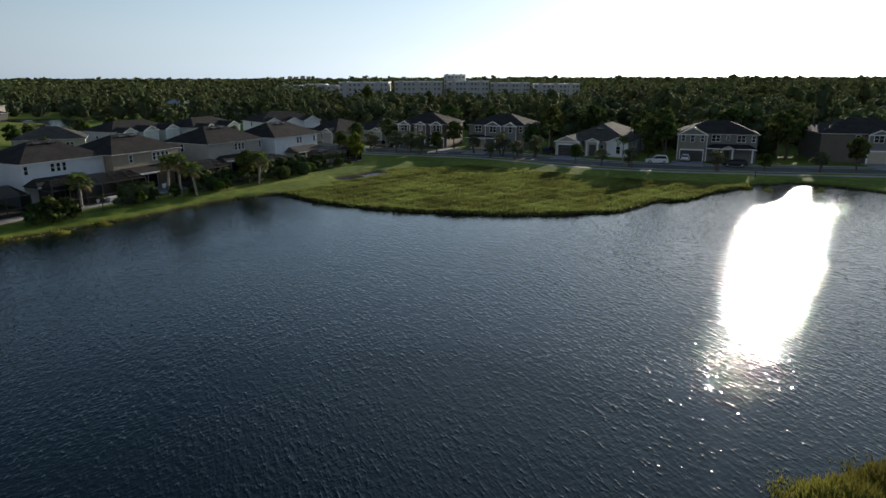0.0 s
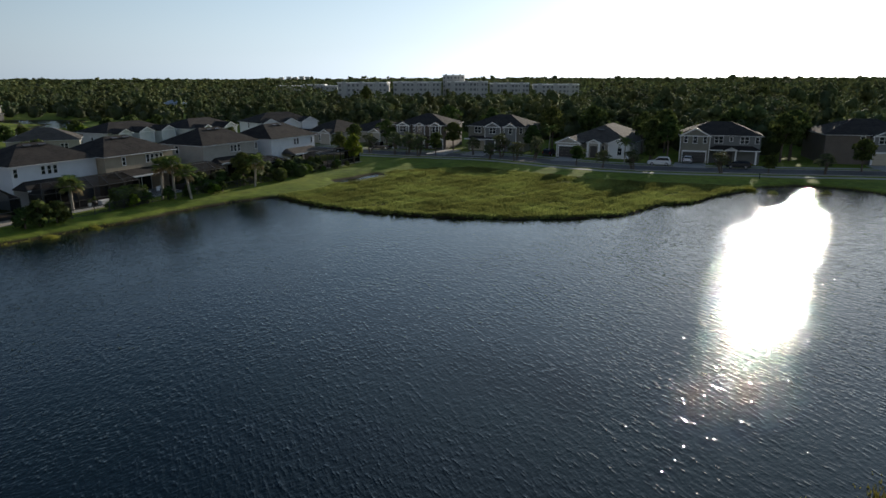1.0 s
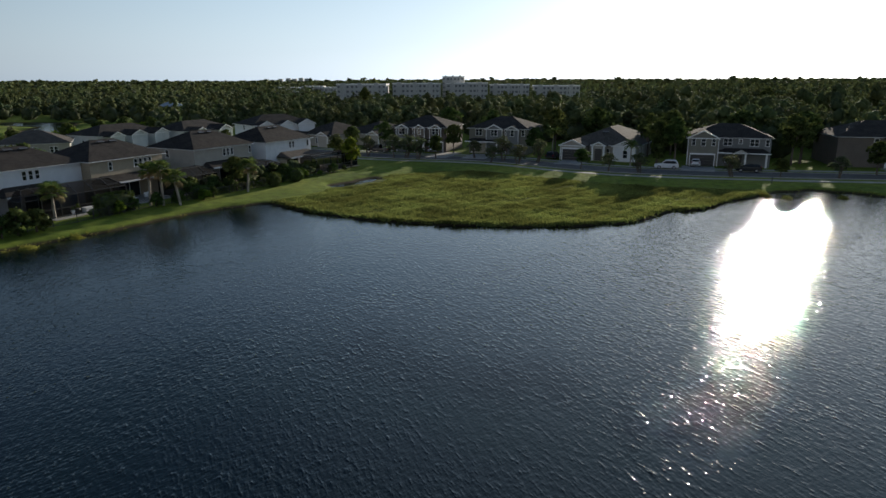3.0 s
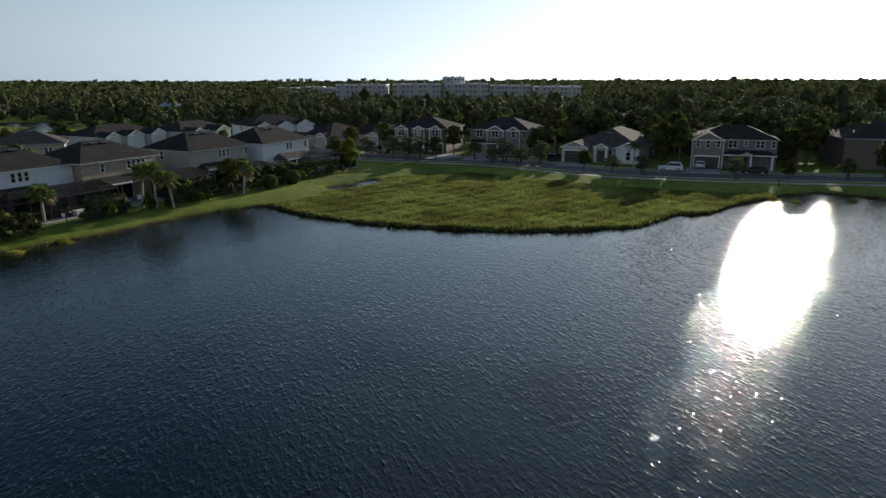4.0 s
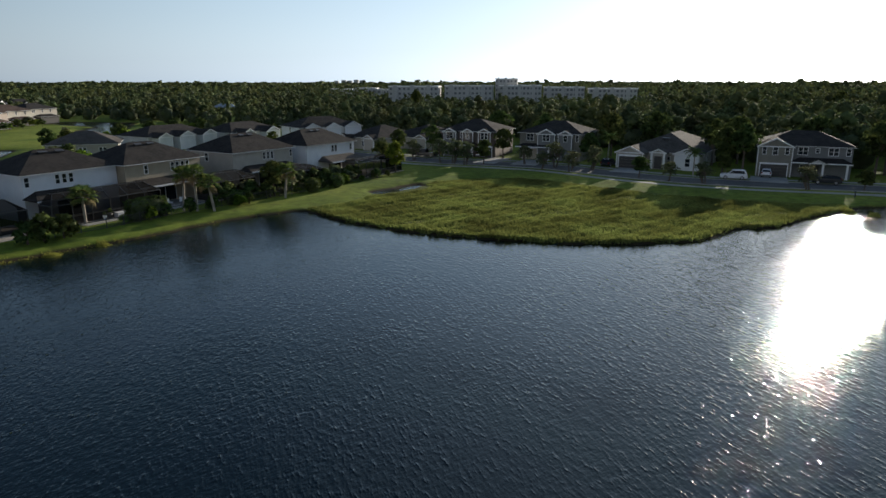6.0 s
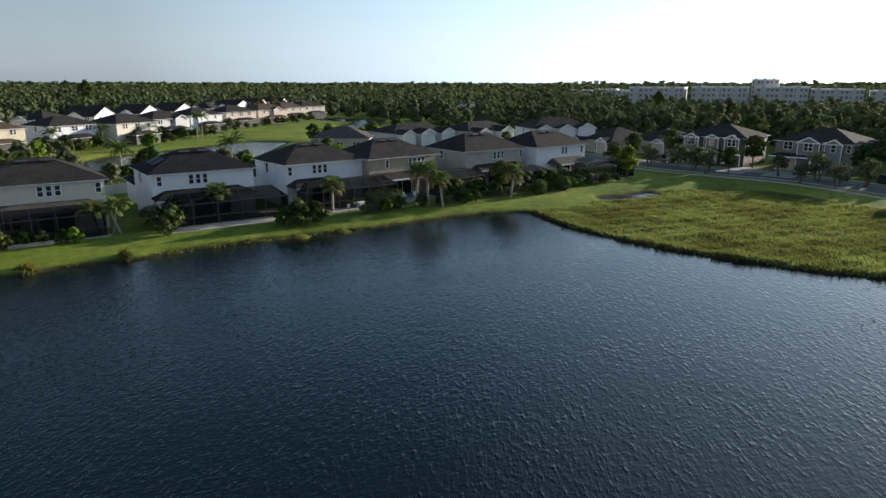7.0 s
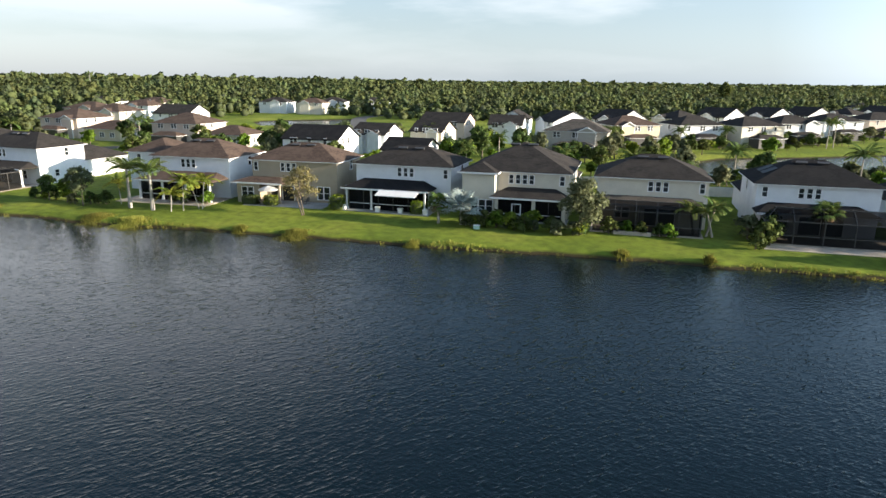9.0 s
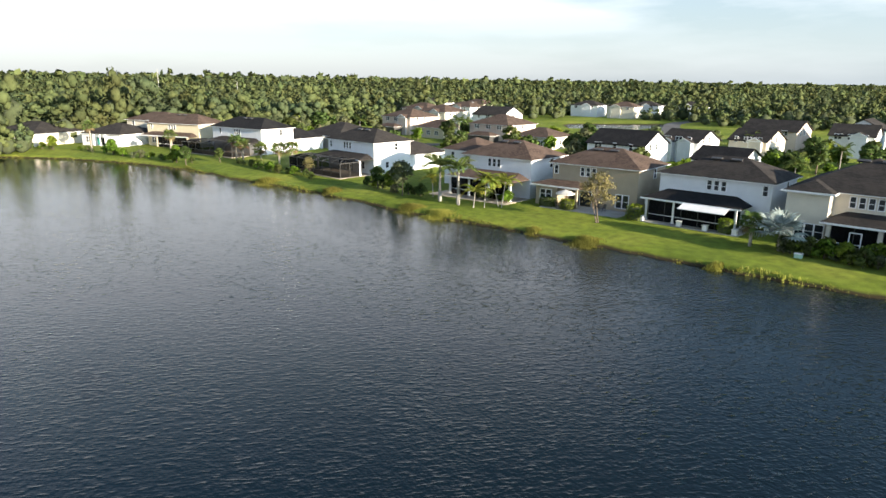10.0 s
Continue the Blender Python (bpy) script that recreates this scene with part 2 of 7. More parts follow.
def grass_ground():
    """Mown lawn, rough verge and bare sandy patches, by large drifts of noise."""
    m, n, l, b = nodes_of("grass_ground")
    tex = n.new("ShaderNodeTexCoord")
    n1, n2, n3 = (n.new("ShaderNodeTexNoise") for _ in range(3))
    for t, s, d in ((n1, 0.06, 6.0), (n2, 0.9, 6.0), (n3, 14.0, 4.0)):
        t.inputs["Scale"].default_value, t.inputs["Detail"].default_value = s, d
        l.new(tex.outputs["Object"], t.inputs["Vector"])
    r1 = n.new("ShaderNodeValToRGB")
    e = r1.color_ramp.elements
    e[0].position, e[0].color = 0.30, (0.100, 0.146, 0.021, 1)
    e[1].position, e[1].color = 0.72, (0.250, 0.270, 0.048, 1)
    mid = e.new(0.5)
    mid.color = (0.160, 0.206, 0.029, 1)
    l.new(n1.outputs["Fac"], r1.inputs["Fac"])
    r2 = n.new("ShaderNodeValToRGB")
    r2.color_ramp.elements[0].position, r2.color_ramp.elements[0].color = 0.3, (0.62, 0.62, 0.62, 1)
    r2.color_ramp.elements[1].position, r2.color_ramp.elements[1].color = 0.7, (1.25, 1.25, 1.1, 1)
    l.new(n2.outputs["Fac"], r2.inputs["Fac"])
    mul = n.new("ShaderNodeMixRGB")
    mul.blend_type, mul.inputs["Fac"].default_value = "MULTIPLY", 0.8
    l.new(r1.outputs["Color"], mul.inputs["Color1"])
    l.new(r2.outputs["Color"], mul.inputs["Color2"])
    # bare wet soil below the water's edge
    geo, sep, rng = n.new("ShaderNodeNewGeometry"), n.new("ShaderNodeSeparateXYZ"), n.new("ShaderNodeMapRange")
    l.new(geo.outputs["Position"], sep.inputs["Vector"])
    rng.inputs["From Min"].default_value, rng.inputs["From Max"].default_value = -0.56, -0.36
    l.new(sep.outputs["Z"], rng.inputs["Value"])
    soil = n.new("ShaderNodeMixRGB")
    soil.inputs["Color1"].default_value = (0.045, 0.035, 0.018, 1)
    l.new(rng.outputs["Result"], soil.inputs["Fac"])
    l.new(mul.outputs["Color"], soil.inputs["Color2"])
    l.new(soil.outputs["Color"], b.inputs["Base Color"])
    b.inputs["Roughness"].default_value = 0.95
    b.inputs["Specular IOR Level"].default_value = 0.1
    bp = n.new("ShaderNodeBump")
    bp.inputs["Strength"].default_value, bp.inputs["Distance"].default_value = 0.9, 0.08
    l.new(n3.outputs["Fac"], bp.inputs["Height"])
    l.new(bp.outputs["Normal"], b.inputs["Normal"])
    return m


def water_surface():
    """Wind-rippled lake: dark body, glossy skin, small waves running across with calmer and rougher patches."""
    m, n, l, b = nodes_of("lake_water")
    tex, mp1, mp2 = n.new("ShaderNodeTexCoord"), n.new("ShaderNodeMapping"), n.new("ShaderNodeMapping")
    mp1.vector_type = mp2.vector_type = "TEXTURE"
    mp1.inputs["Rotation"].default_value = (0, 0, radians(116))
    mp1.inputs["Scale"].default_value = (2.6, 1.0, 1.0)
    mp2.inputs["Rotation"].default_value = (0, 0, radians(55))
    mp2.inputs["Scale"].default_value = (2.0, 1.0, 1.0)
    w1, w2, w3, w4, calm, gust = (n.new("ShaderNodeTexNoise") for _ in range(6))
    for t, s, d, v in ((w1, 3.5, 1.5, mp1), (w2, 5.2, 1.5, mp2), (w3, 0.35, 2.0, mp1), (w4, 4.8, 1.0, mp1), (calm, 0.03, 4.0, mp2), (gust, 0.16, 3.0, mp2)):
        t.inputs["Scale"].default_value, t.inputs["Detail"].default_value = s, d
        l.new(v.outputs["Vector"], t.inputs["Vector"])
    for v in (mp1, mp2):
        l.new(tex.outputs["Object"], v.inputs["Vector"])
    a1, a2 = n.new("ShaderNodeMath"), n.new("ShaderNodeMath")
    a1.operation = a2.operation = "MULTIPLY_ADD"
    a1.inputs[1].default_value, a2.inputs[1].default_value = 0.94, 0.45
    l.new(w2.outputs["Fac"], a1.inputs[0])
    l.new(w1.outputs["Fac"], a1.inputs[2])
    l.new(w3.outputs["Fac"], a2.inputs[0])
    l.new(a1.outputs["Value"], a2.inputs[2])
    # short steep crests stand here and there on the ripples
    crest, a3 = n.new("ShaderNodeMath"), n.new("ShaderNodeMath")
    crest.operation, a3.operation = "POWER", "MULTIPLY_ADD"
    crest.inputs[1].default_value, a3.inputs[1].default_value = 6.0, 4.8
    l.new(w4.outputs["Fac"], crest.inputs[0])
    l.new(crest.outputs["Value"], a3.inputs[0])
    l.new(a2.outputs["Value"], a3.inputs[2])
    puff, pmul = n.new("ShaderNodeMapRange"), n.new("ShaderNodeMath")
    puff.inputs["From Min"].default_value, puff.inputs["From Max"].default_value = 0.3, 0.7
    puff.inputs["To Min"].default_value, puff.inputs["To Max"].default_value = 0.8, 1.2
    l.new(gust.outputs["Fac"], puff.inputs["Value"])
    pmul.operation = "MULTIPLY"
    bp, rng = n.new("ShaderNodeBump"), n.new("ShaderNodeMapRange")
    rng.inputs["From Min"].default_value, rng.inputs["From Max"].default_value = 0.35, 0.62
    rng.inputs["To Min"].default_value, rng.inputs["To Max"].default_value = 0.19, 0.36
    l.new(calm.outputs["Fac"], rng.inputs["Value"])
    sep, lee, mul = n.new("ShaderNodeSeparateXYZ"), n.new("ShaderNodeMapRange"), n.new("ShaderNodeMath")
    l.new(tex.outputs["Object"], sep.inputs["Vector"])
    lee.inputs["From Min"].default_value, lee.inputs["From Max"].default_value = -45.0, 22.0
    lee.inputs["To Min"].default_value, lee.inputs["To Max"].default_value = 0.35, 1.0
    l.new(sep.outputs["Y"], lee.inputs["Value"])
    shelter, smul = n.new("ShaderNodeMapRange"), n.new("ShaderNodeMath")     # quieter again under the far shore
    shelter.inputs["From Min"].default_value, shelter.inputs["From Max"].default_value = 45.0, 95.0
    shelter.inputs["To Min"].default_value, shelter.inputs["To Max"].default_value = 1.0, 0.85
    l.new(sep.outputs["Y"], shelter.inputs["Value"])
    smul.operation = mul.operation = "MULTIPLY"
    l.new(lee.outputs["Result"], smul.inputs[0])
    l.new(shelter.outputs["Result"], smul.inputs[1])
    l.new(smul.outputs["Value"], mul.inputs[0])
    l.new(rng.outputs["Result"], mul.inputs[1])
    l.new(mul.outputs["Value"], pmul.inputs[0])
    l.new(puff.outputs["Result"], pmul.inputs[1])
    l.new(pmul.outputs["Value"], bp.inputs["Strength"])
    bp.inputs["Distance"].default_value = 0.108
    l.new(a3.outputs["Value"], bp.inputs["Height"])
    l.new(bp.outputs["Normal"], b.inputs["Normal"])
    b.inputs["Base Color"].default_value = (0.003, 0.0080, 0.0102, 1)
    b.inputs["Roughness"].default_value = 0.04
    b.inputs["IOR"].default_value = 1.333
    b.inputs["Specular IOR Level"].default_value = 0.5
    return m


def screen_mesh():
    """Dark insect screen: mostly see-through strands too fine to tell apart."""
    m, n, l, b = nodes_of("insect_screen")
    tr, mix = n.new("ShaderNodeBsdfTransparent"), n.new("ShaderNodeMixShader")
    tr.inputs["Color"].default_value = (0.7, 0.7, 0.7, 1)
    b.inputs["Base Color"].default_value = (0.006, 0.0065, 0.007, 1)
    b.inputs["Roughness"].default_value = 0.7
    b.inputs["Specular IOR Level"].default_value = 0.08
    mix.inputs["Fac"].default_value = 0.76
    l.new(tr.outputs["BSDF"], mix.inputs[1])
    l.new(b.outputs["BSDF"], mix.inputs[2])
    l.new(mix.outputs["Shader"], n["Material Output"].inputs["Surface"])
    return m


M = {}
M["ground"] = grass_ground()
M["water"] = water_surface()
M["screen"] = screen_mesh()
M["white"] = surface("white_stucco", (0.72, 0.73, 0.74), 0.8, 0.06, 0.8, 60, 0.25)
M["pale"] = surface("pale_grey_stucco", (0.60, 0.61, 0.60), 0.8, 0.07, 0.8, 60, 0.25)
M["cream"] = surface("cream_stucco", (0.60, 0.55, 0.45), 0.8, 0.07, 0.8, 60, 0.25)
M["tan"] = surface("tan_stucco", (0.36, 0.30, 0.215), 0.8, 0.08, 0.8, 60, 0.25)
M["taupe"] = surface("taupe_stucco", (0.40, 0.37, 0.32), 0.8, 0.08, 0.8, 60, 0.25)
M["yellow"] = surface("straw_yellow_stucco", (0.54, 0.47, 0.33), 0.8, 0.07, 0.8, 60, 0.25)
M["pink"] = surface("peach_stucco", (0.58, 0.48, 0.40), 0.8, 0.07, 0.8, 60, 0.25)
M["brown_siding"] = surface("brown_siding", (0.14, 0.115, 0.095), 0.7, 0.1, 0.8, 60, 0.25)
M["olive_siding"] = surface("olive_grey_siding", (0.20, 0.19, 0.155), 0.7, 0.1, 0.8, 60, 0.25)
M["slate_siding"] = surface("slate_grey_siding", (0.17, 0.175, 0.175), 0.7, 0.1, 0.8, 60, 0.25)
M["trim"] = surface("white_trim", (0.80, 0.80, 0.79), 0.5, 0.04, 2, 80, 0.05)
M["roof_dark"] = shingle("charcoal_shingles", (0.034, 0.031, 0.029), (0.058, 0.050, 0.044))
M["roof_black"] = shingle("black_shingles", (0.016, 0.016, 0.0175), (0.028, 0.027, 0.026))
M["roof_brown"] = shingle("brown_shingles", (0.088, 0.062, 0.049), (0.135, 0.098, 0.076))
M["roof_grey"] = shingle("weathered_grey_shingles", (0.085, 0.076, 0.066), (0.12, 0.105, 0.09))
M["roof_metal"] = surface("pale_metal_roof", (0.34, 0.37, 0.40), 0.45, 0.1, 1, 30, 0.05, 0.6)
M["glass"] = surface("dark_window_glass", (0.018, 0.022, 0.026), 0.06, 0.2, 1, 5, 0.0)
M["panel"] = surface("dark_solar_cells", (0.014, 0.016, 0.022), 0.5, 0.2, 1, 8, 0.0, spec=0.2)
M["bronze"] = surface("bronze_aluminium", (0.052, 0.050, 0.047), 0.45, 0.15, 3, 50, 0.05)
M["concrete"] = surface("patio_concrete", (0.34, 0.325, 0.295), 0.9, 0.15, 0.7, 25, 0.3)
M["paver"] = surface("sandy_paver", (0.45, 0.38, 0.30), 0.9, 0.2, 1.0, 12, 0.4)
M["asphalt"] = surface("asphalt", (0.075, 0.074, 0.072), 0.9, 0.2, 0.3, 30, 0.4)
M["door"] = surface("garage_door_paint", (0.50, 0.44, 0.34), 0.6, 0.05, 1, 60, 0.05)
M["dark_door"] = surface("dark_garage_door", (0.06, 0.055, 0.05), 0.6, 0.05, 1, 60, 0.05)
M["bark"] = surface("bark", (0.13, 0.10, 0.075), 0.95, 0.35, 4, 30, 0.8)
M["palm_bark"] = surface("palm_trunk", (0.33, 0.29, 0.24), 0.9, 0.3, 5, 25, 0.8)
M["royal_bark"] = surface("royal_palm_trunk", (0.30, 0.28, 0.25), 0.85, 0.15, 3, 25, 0.3)
M["leaf"] = foliage("oak_leaves", (0.052, 0.074, 0.022), (0.112, 0.148, 0.040))
M["leaf_grey"] = foliage("grey_green_leaves", (0.085, 0.10, 0.05), (0.17, 0.185, 0.095))
M["leaf_rust"] = foliage("sparse_rusty_leaves", (0.16, 0.155, 0.065), (0.31, 0.27, 0.115), 0.45, 0.01)
M["leaf_bright"] = foliage("bright_leaves", (0.07, 0.12, 0.012), (0.18, 0.25, 0.03))
M["palm_leaf"] = foliage("palm_fronds", (0.06, 0.09, 0.024), (0.15, 0.19, 0.055))
M["palm_yellow"] = foliage("yellow_green_fronds", (0.11, 0.14, 0.02), (0.24, 0.27, 0.05))
M["palm_silver"] = foliage("silver_fronds", (0.22, 0.27, 0.25), (0.42, 0.48, 0.46))
M["palm_dead"] = foliage("dry_fronds", (0.14, 0.10, 0.05), (0.26, 0.19, 0.10))
M["forest"] = canopy("oak_canopy", (0.072, 0.094, 0.038), (0.118, 0.140, 0.054))
M["forest_pine"] = canopy("pine_canopy", (0.060, 0.082, 0.040), (0.094, 0.116, 0.055))
M["forest_bright"] = canopy("sunny_canopy", (0.086, 0.106, 0.038), (0.130, 0.146, 0.054))
# dark green that stands in for the shade inside crowns and hedges
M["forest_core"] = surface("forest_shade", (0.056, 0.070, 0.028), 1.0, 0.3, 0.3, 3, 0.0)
M["marsh"] = foliage("marsh_grass", (0.112, 0.138, 0.036), (0.262, 0.278, 0.074), 0.45, 0.03, 1.0)
M["reed"] = foliage("bank_grass", (0.13, 0.14, 0.025), (0.32, 0.30, 0.065), 0.4, 0.03, 1.0)
M["car_white"] = surface("white_car_paint", (0.75, 0.76, 0.77), 0.25, 0.02, 1, 5, 0.0)
M["car_dark"] = surface("dark_car_paint", (0.018, 0.020, 0.026), 0.2, 0.02, 1, 5, 0.0)
M["tyre"] = surface("tyre_rubber", (0.02, 0.02, 0.02), 0.9, 0.1, 10, 60, 0.2)
M["rim"] = surface("alloy_rim", (0.5, 0.5, 0.52), 0.3, 0.05, 5, 30, 0.0, 0.9)
M["canvas"] = surface("white_canvas", (0.78, 0.77, 0.74), 0.8, 0.05, 2, 60, 0.1)
M["teal"] = surface("teal_fabric", (0.02, 0.30, 0.24), 0.8, 0.1, 2, 60, 0.1)
M["white_wood"] = surface("vinyl_fence", (0.62, 0.58, 0.50), 0.6, 0.08, 2, 40, 0.05)
M["apart"] = surface("pale_apartment_wall", (0.46, 0.46, 0.45), 0.8, 0.1, 0.05, 2, 0.0)
M["far_glass"] = surface("grey_far_glazing", (0.14, 0.15, 0.16), 0.3, 0.2, 0.5, 5, 0.0)
M["metal_post"] = surface("galvanised_pole", (0.36, 0.36, 0.35), 0.5, 0.1, 2, 20, 0.05, 0.4)


# ---- mesh helpers ----
def part(name, bm, material, parent=None, label="", smooth=False):
    """One mesh object from a bmesh, under a thing or a part."""
    me = bpy.data.meshes.new(name)
    bm.to_mesh(me)
    bm.free()
    me.materials.append(material)
    if smooth:
        me.shade_smooth()
    ob = new(name, me)
    if parent is not None:
        ob.parent = parent
    return tagged(ob, label)


def again(ob, parent, m):
    """The same piece once more, at another place."""
    o = new(ob.name.split(".")[0], ob.data)
    o.parent = parent
    o.matrix_basis = m
    return o


def bulk(name, verts, faces, material, smooth=False, normals=None):
    """One mesh from arrays of equal-sided faces; leaves may take the soft normals of the crown that they cover."""
    me = bpy.data.meshes.new(name)
    verts, faces = np.asarray(verts, np.float32), np.asarray(faces, np.int32)
    k = faces.shape[1]
    me.vertices.add(len(verts))
    me.vertices.foreach_set("co", verts.ravel())
    me.loops.add(faces.size)
    me.loops.foreach_set("vertex_index", faces.ravel())
    me.polygons.add(len(faces))
    me.polygons.foreach_set("loop_start", np.arange(0, faces.size, k, dtype=np.int32))
    me.update(calc_edges=True)
    me.validate()
    me.materials.append(material)
    if smooth or normals is not None:
        me.shade_smooth()
    if normals is not None:
        me.attributes.new("custom_normal", "FLOAT_VECTOR", "POINT").data.foreach_set("vector", np.asarray(normals, np.float32).ravel())
        me.update()
    return me


def box(bm, x0, x1, y0, y1, z0, z1):
    v = [bm.verts.new(c) for c in ((x0, y0, z0), (x1, y0, z0), (x1, y1, z0), (x0, y1, z0), (x0, y0, z1), (x1, y0, z1), (x1, y1, z1), (x0, y1, z1))]
    for f in ((0, 3, 2, 1), (4, 5, 6, 7), (0, 1, 5, 4), (1, 2, 6, 5), (2, 3, 7, 6), (3, 0, 4, 7)):
        bm.faces.new([v[i] for i in f])
    return v


def box_bm(*boxes):
    bm = bmesh.new()
    for b in boxes:
        box(bm, *b)
    return bm


def poly(bm, pts):
    return bm.faces.new([bm.verts.new(p) for p in pts])


def thing(name, m, label, category, group="", kind=""):
    ob = new(name)
    ob.empty_display_size = 0.3
    ob.matrix_basis = m
    return tagged(ob, label, category, group, kind)


def tube(bm, pts, radii, sides=8):
    """A tapering tube through points."""
    rings = []
    pts = [Vector(p) for p in pts]
    for i, p in enumerate(pts):
        d = (pts[min(i + 1, len(pts) - 1)] - pts[max(i - 1, 0)]).normalized()
        a = d.orthogonal().normalized()
        b = d.cross(a)
        rings.append([bm.verts.new(p + (a * math.cos(2 * math.pi * k / sides) + b * math.sin(2 * math.pi * k / sides)) * radii[i]) for k in range(sides)])
    for r, s in zip(rings, rings[1:]):
        for k in range(sides):
            bm.faces.new((r[k], r[(k + 1) % sides], s[(k + 1) % sides], s[k]))
    bm.faces.new(rings[-1])
    bm.faces.new(list(reversed(rings[0])))


# ---- ground and water ----
SITE = 1.15                           # plan units in metres


def sited(ring):
    return [(x * SITE, y * SITE) for x, y in ring]


WATER_Z = -0.70
LAKE = sited([(-97.2, -100.4), (-99.4, -86.2), (-97.8, -68.2), (-93.9, -54.5), (-86.8, -39), (-81, -24.8), (-75.4, -13.5), (-71.7, -7.2), (-67.9, 3.5),
        (-64.9, 9.5), (-62.2, 16), (-58.1, 24.6), (-54.6, 33.7), (-51.3, 41.7), (-47.7, 48.9), (-44.2, 57.0), (-40.0, 63.8), (-36.6, 69.6),
        (-33.8, 75.5), (-31.5, 79.0), (-27.8, 83.0), (-25.8, 83.3), (-20.1, 78.7), (-13.8, 75.5), (-9.6, 73.8), (-3, 72.6), (3.3, 72.1),
        (9.5, 72.8), (16.1, 75), (19.5, 78.9), (21.4, 81.2), (25.9, 82.6), (30.3, 87.7), (33.3, 90.1), (38.9, 95.1), (44.3, 96.9), (47.6, 95.6),
        (50.3, 93.4), (52.9, 89.1), (58, 80), (75, 62), (80, 40), (60, 30), (30, 27), (16.3, 24.6), (14.8, 24.3), (11.7, 23), (8, 12), (2, -5),
        (-10, -40), (-30, -90), (-55, -128), (-85, -130)])
POND_FRONT = sited([(-94, 75), (-91.8, 81.5), (-87.7, 91.6), (-96.5, 110.8), (-105.2, 125.1), (-113.8, 139.3), (-123.4, 136.6), (-120.9, 115), (-120.5, 94.9), (-112.5, 79.9), (-101.8, 71.9)])
POND_BACK = sited([(-221.7, -4.2), (-229.5, 16.9), (-242.6, 28.4), (-254.3, 24.2), (-252, -1), (-239.1, -10.3)])
POND_FAR = sited([(-98.5, 161.9), (-103.8, 176.5), (-120.4, 185.1), (-147.2, 232.9), (-185.7, 235.5), (-176.4, 225.2), (-146.5, 213.9), (-127.5, 170), (-111.9, 157.3)])


def signed(px, py, ring):
    """Distance to a closed outline, negative inside."""
    pts = np.array(ring, float)
    nxt = np.roll(pts, -1, 0)
    best = np.full(px.shape, 1e9)
    inside = np.zeros(px.shape, bool)
    for (ax, ay), (bx, by) in zip(pts, nxt):
        dx, dy = bx - ax, by - ay
        t = np.clip(((px - ax) * dx + (py - ay) * dy) / (dx * dx + dy * dy), 0, 1)
        best = np.minimum(best, np.hypot(px - ax - t * dx, py - ay - t * dy))
        cross = ((ay > py) != (by > py)) & (px < (bx - ax) * (py - ay) / (by - ay + 1e-12) + ax)
        inside ^= cross
    return np.where(inside, -best, best)


def wobble(x, y, s):
    return np.sin(x * s + 1.3) * np.cos(y * s * 1.27 + 0.4) * 0.6 + np.sin(x * s * 2.3 - y * s * 1.9) * 0.4


def ground_height(x, y):
    d = signed(x, y, LAKE) + 0.45 * wobble(x, y, 0.8) + 0.2 * wobble(x, y, 2.1)
    bank = np.interp(d, [-8, -1.0, 0.0, 0.32, 0.75, 7.0], [-2.4, -1.05, -0.72, -0.40, -0.22, 0.0])
    # the marsh lies barely above the lake
    marsh = signed(x, y, MARSH)
    low = np.interp(marsh, [-5, 0, 4.5], [-0.50, -0.42, 0.0])
    z = np.where((d > 0), np.minimum(bank, low), bank)
    for p in (POND_FRONT, POND_BACK, POND_FAR):
        e = signed(x, y, p)
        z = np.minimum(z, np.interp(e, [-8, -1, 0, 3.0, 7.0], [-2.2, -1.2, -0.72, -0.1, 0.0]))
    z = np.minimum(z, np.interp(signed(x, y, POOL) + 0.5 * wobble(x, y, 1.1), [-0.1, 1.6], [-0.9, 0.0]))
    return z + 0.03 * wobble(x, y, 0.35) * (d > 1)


MARSH = sited([(-27, 83.6), (-22.5, 90), (-19.5, 99), (-15, 107), (-8, 112.5), (1, 112.5), (9, 106.5), (17, 101), (27, 97), (37, 96.5), (38.3, 94.5),
         (33.1, 89.3), (30.3, 87), (25.9, 82), (21.4, 80.5), (19.4, 78), (16.2, 74.3), (9.5, 72.2), (3.3, 71.5), (-3, 72), (-9.6, 73.2),
         (-13.8, 74.9), (-20.1, 78), (-25.8, 82.8)])


POOL = sited([(-21.3, 96.2), (-19.2, 97.6), (-16.2, 103.8), (-16.9, 105.4), (-19.6, 101), (-21.7, 98.2)])


def spaced(lo, hi, step, reach, grow):
    """Even steps from lo to hi, then ever wider ones out to the reach."""
    mid = list(np.arange(lo, hi + step / 2, step))
    s, a = step, mid[-1]
    out = []
    while a < reach:
        s *= grow
        a += s
        out.append(a)
    s, a, left = step, mid[0], []
    while a > -reach:
        s *= grow
        a -= s
        left.append(a)
    return np.array(left[::-1] + mid + out)


gx, gy = spaced(-122, 82, 0.95, 4700, 1.09), spaced(-126, 134, 0.95, 4700, 1.09)
GX, GY = np.meshgrid(gx, gy)
GZ = ground_height(GX.ravel(), GY.ravel())
gi = np.arange(len(gx) * len(gy)).reshape(len(gy), len(gx))
gq = np.stack([gi[:-1, :-1], gi[:-1, 1:], gi[1:, 1:], gi[1:, :-1]], -1).reshape(-1, 4)
ground = new("ground", bulk("ground", np.column_stack([GX.ravel(), GY.ravel(), GZ]), gq, M["ground"], True))
tagged(ground, "mown green lawns and rough grass around the lake", "ground", kind="structure")


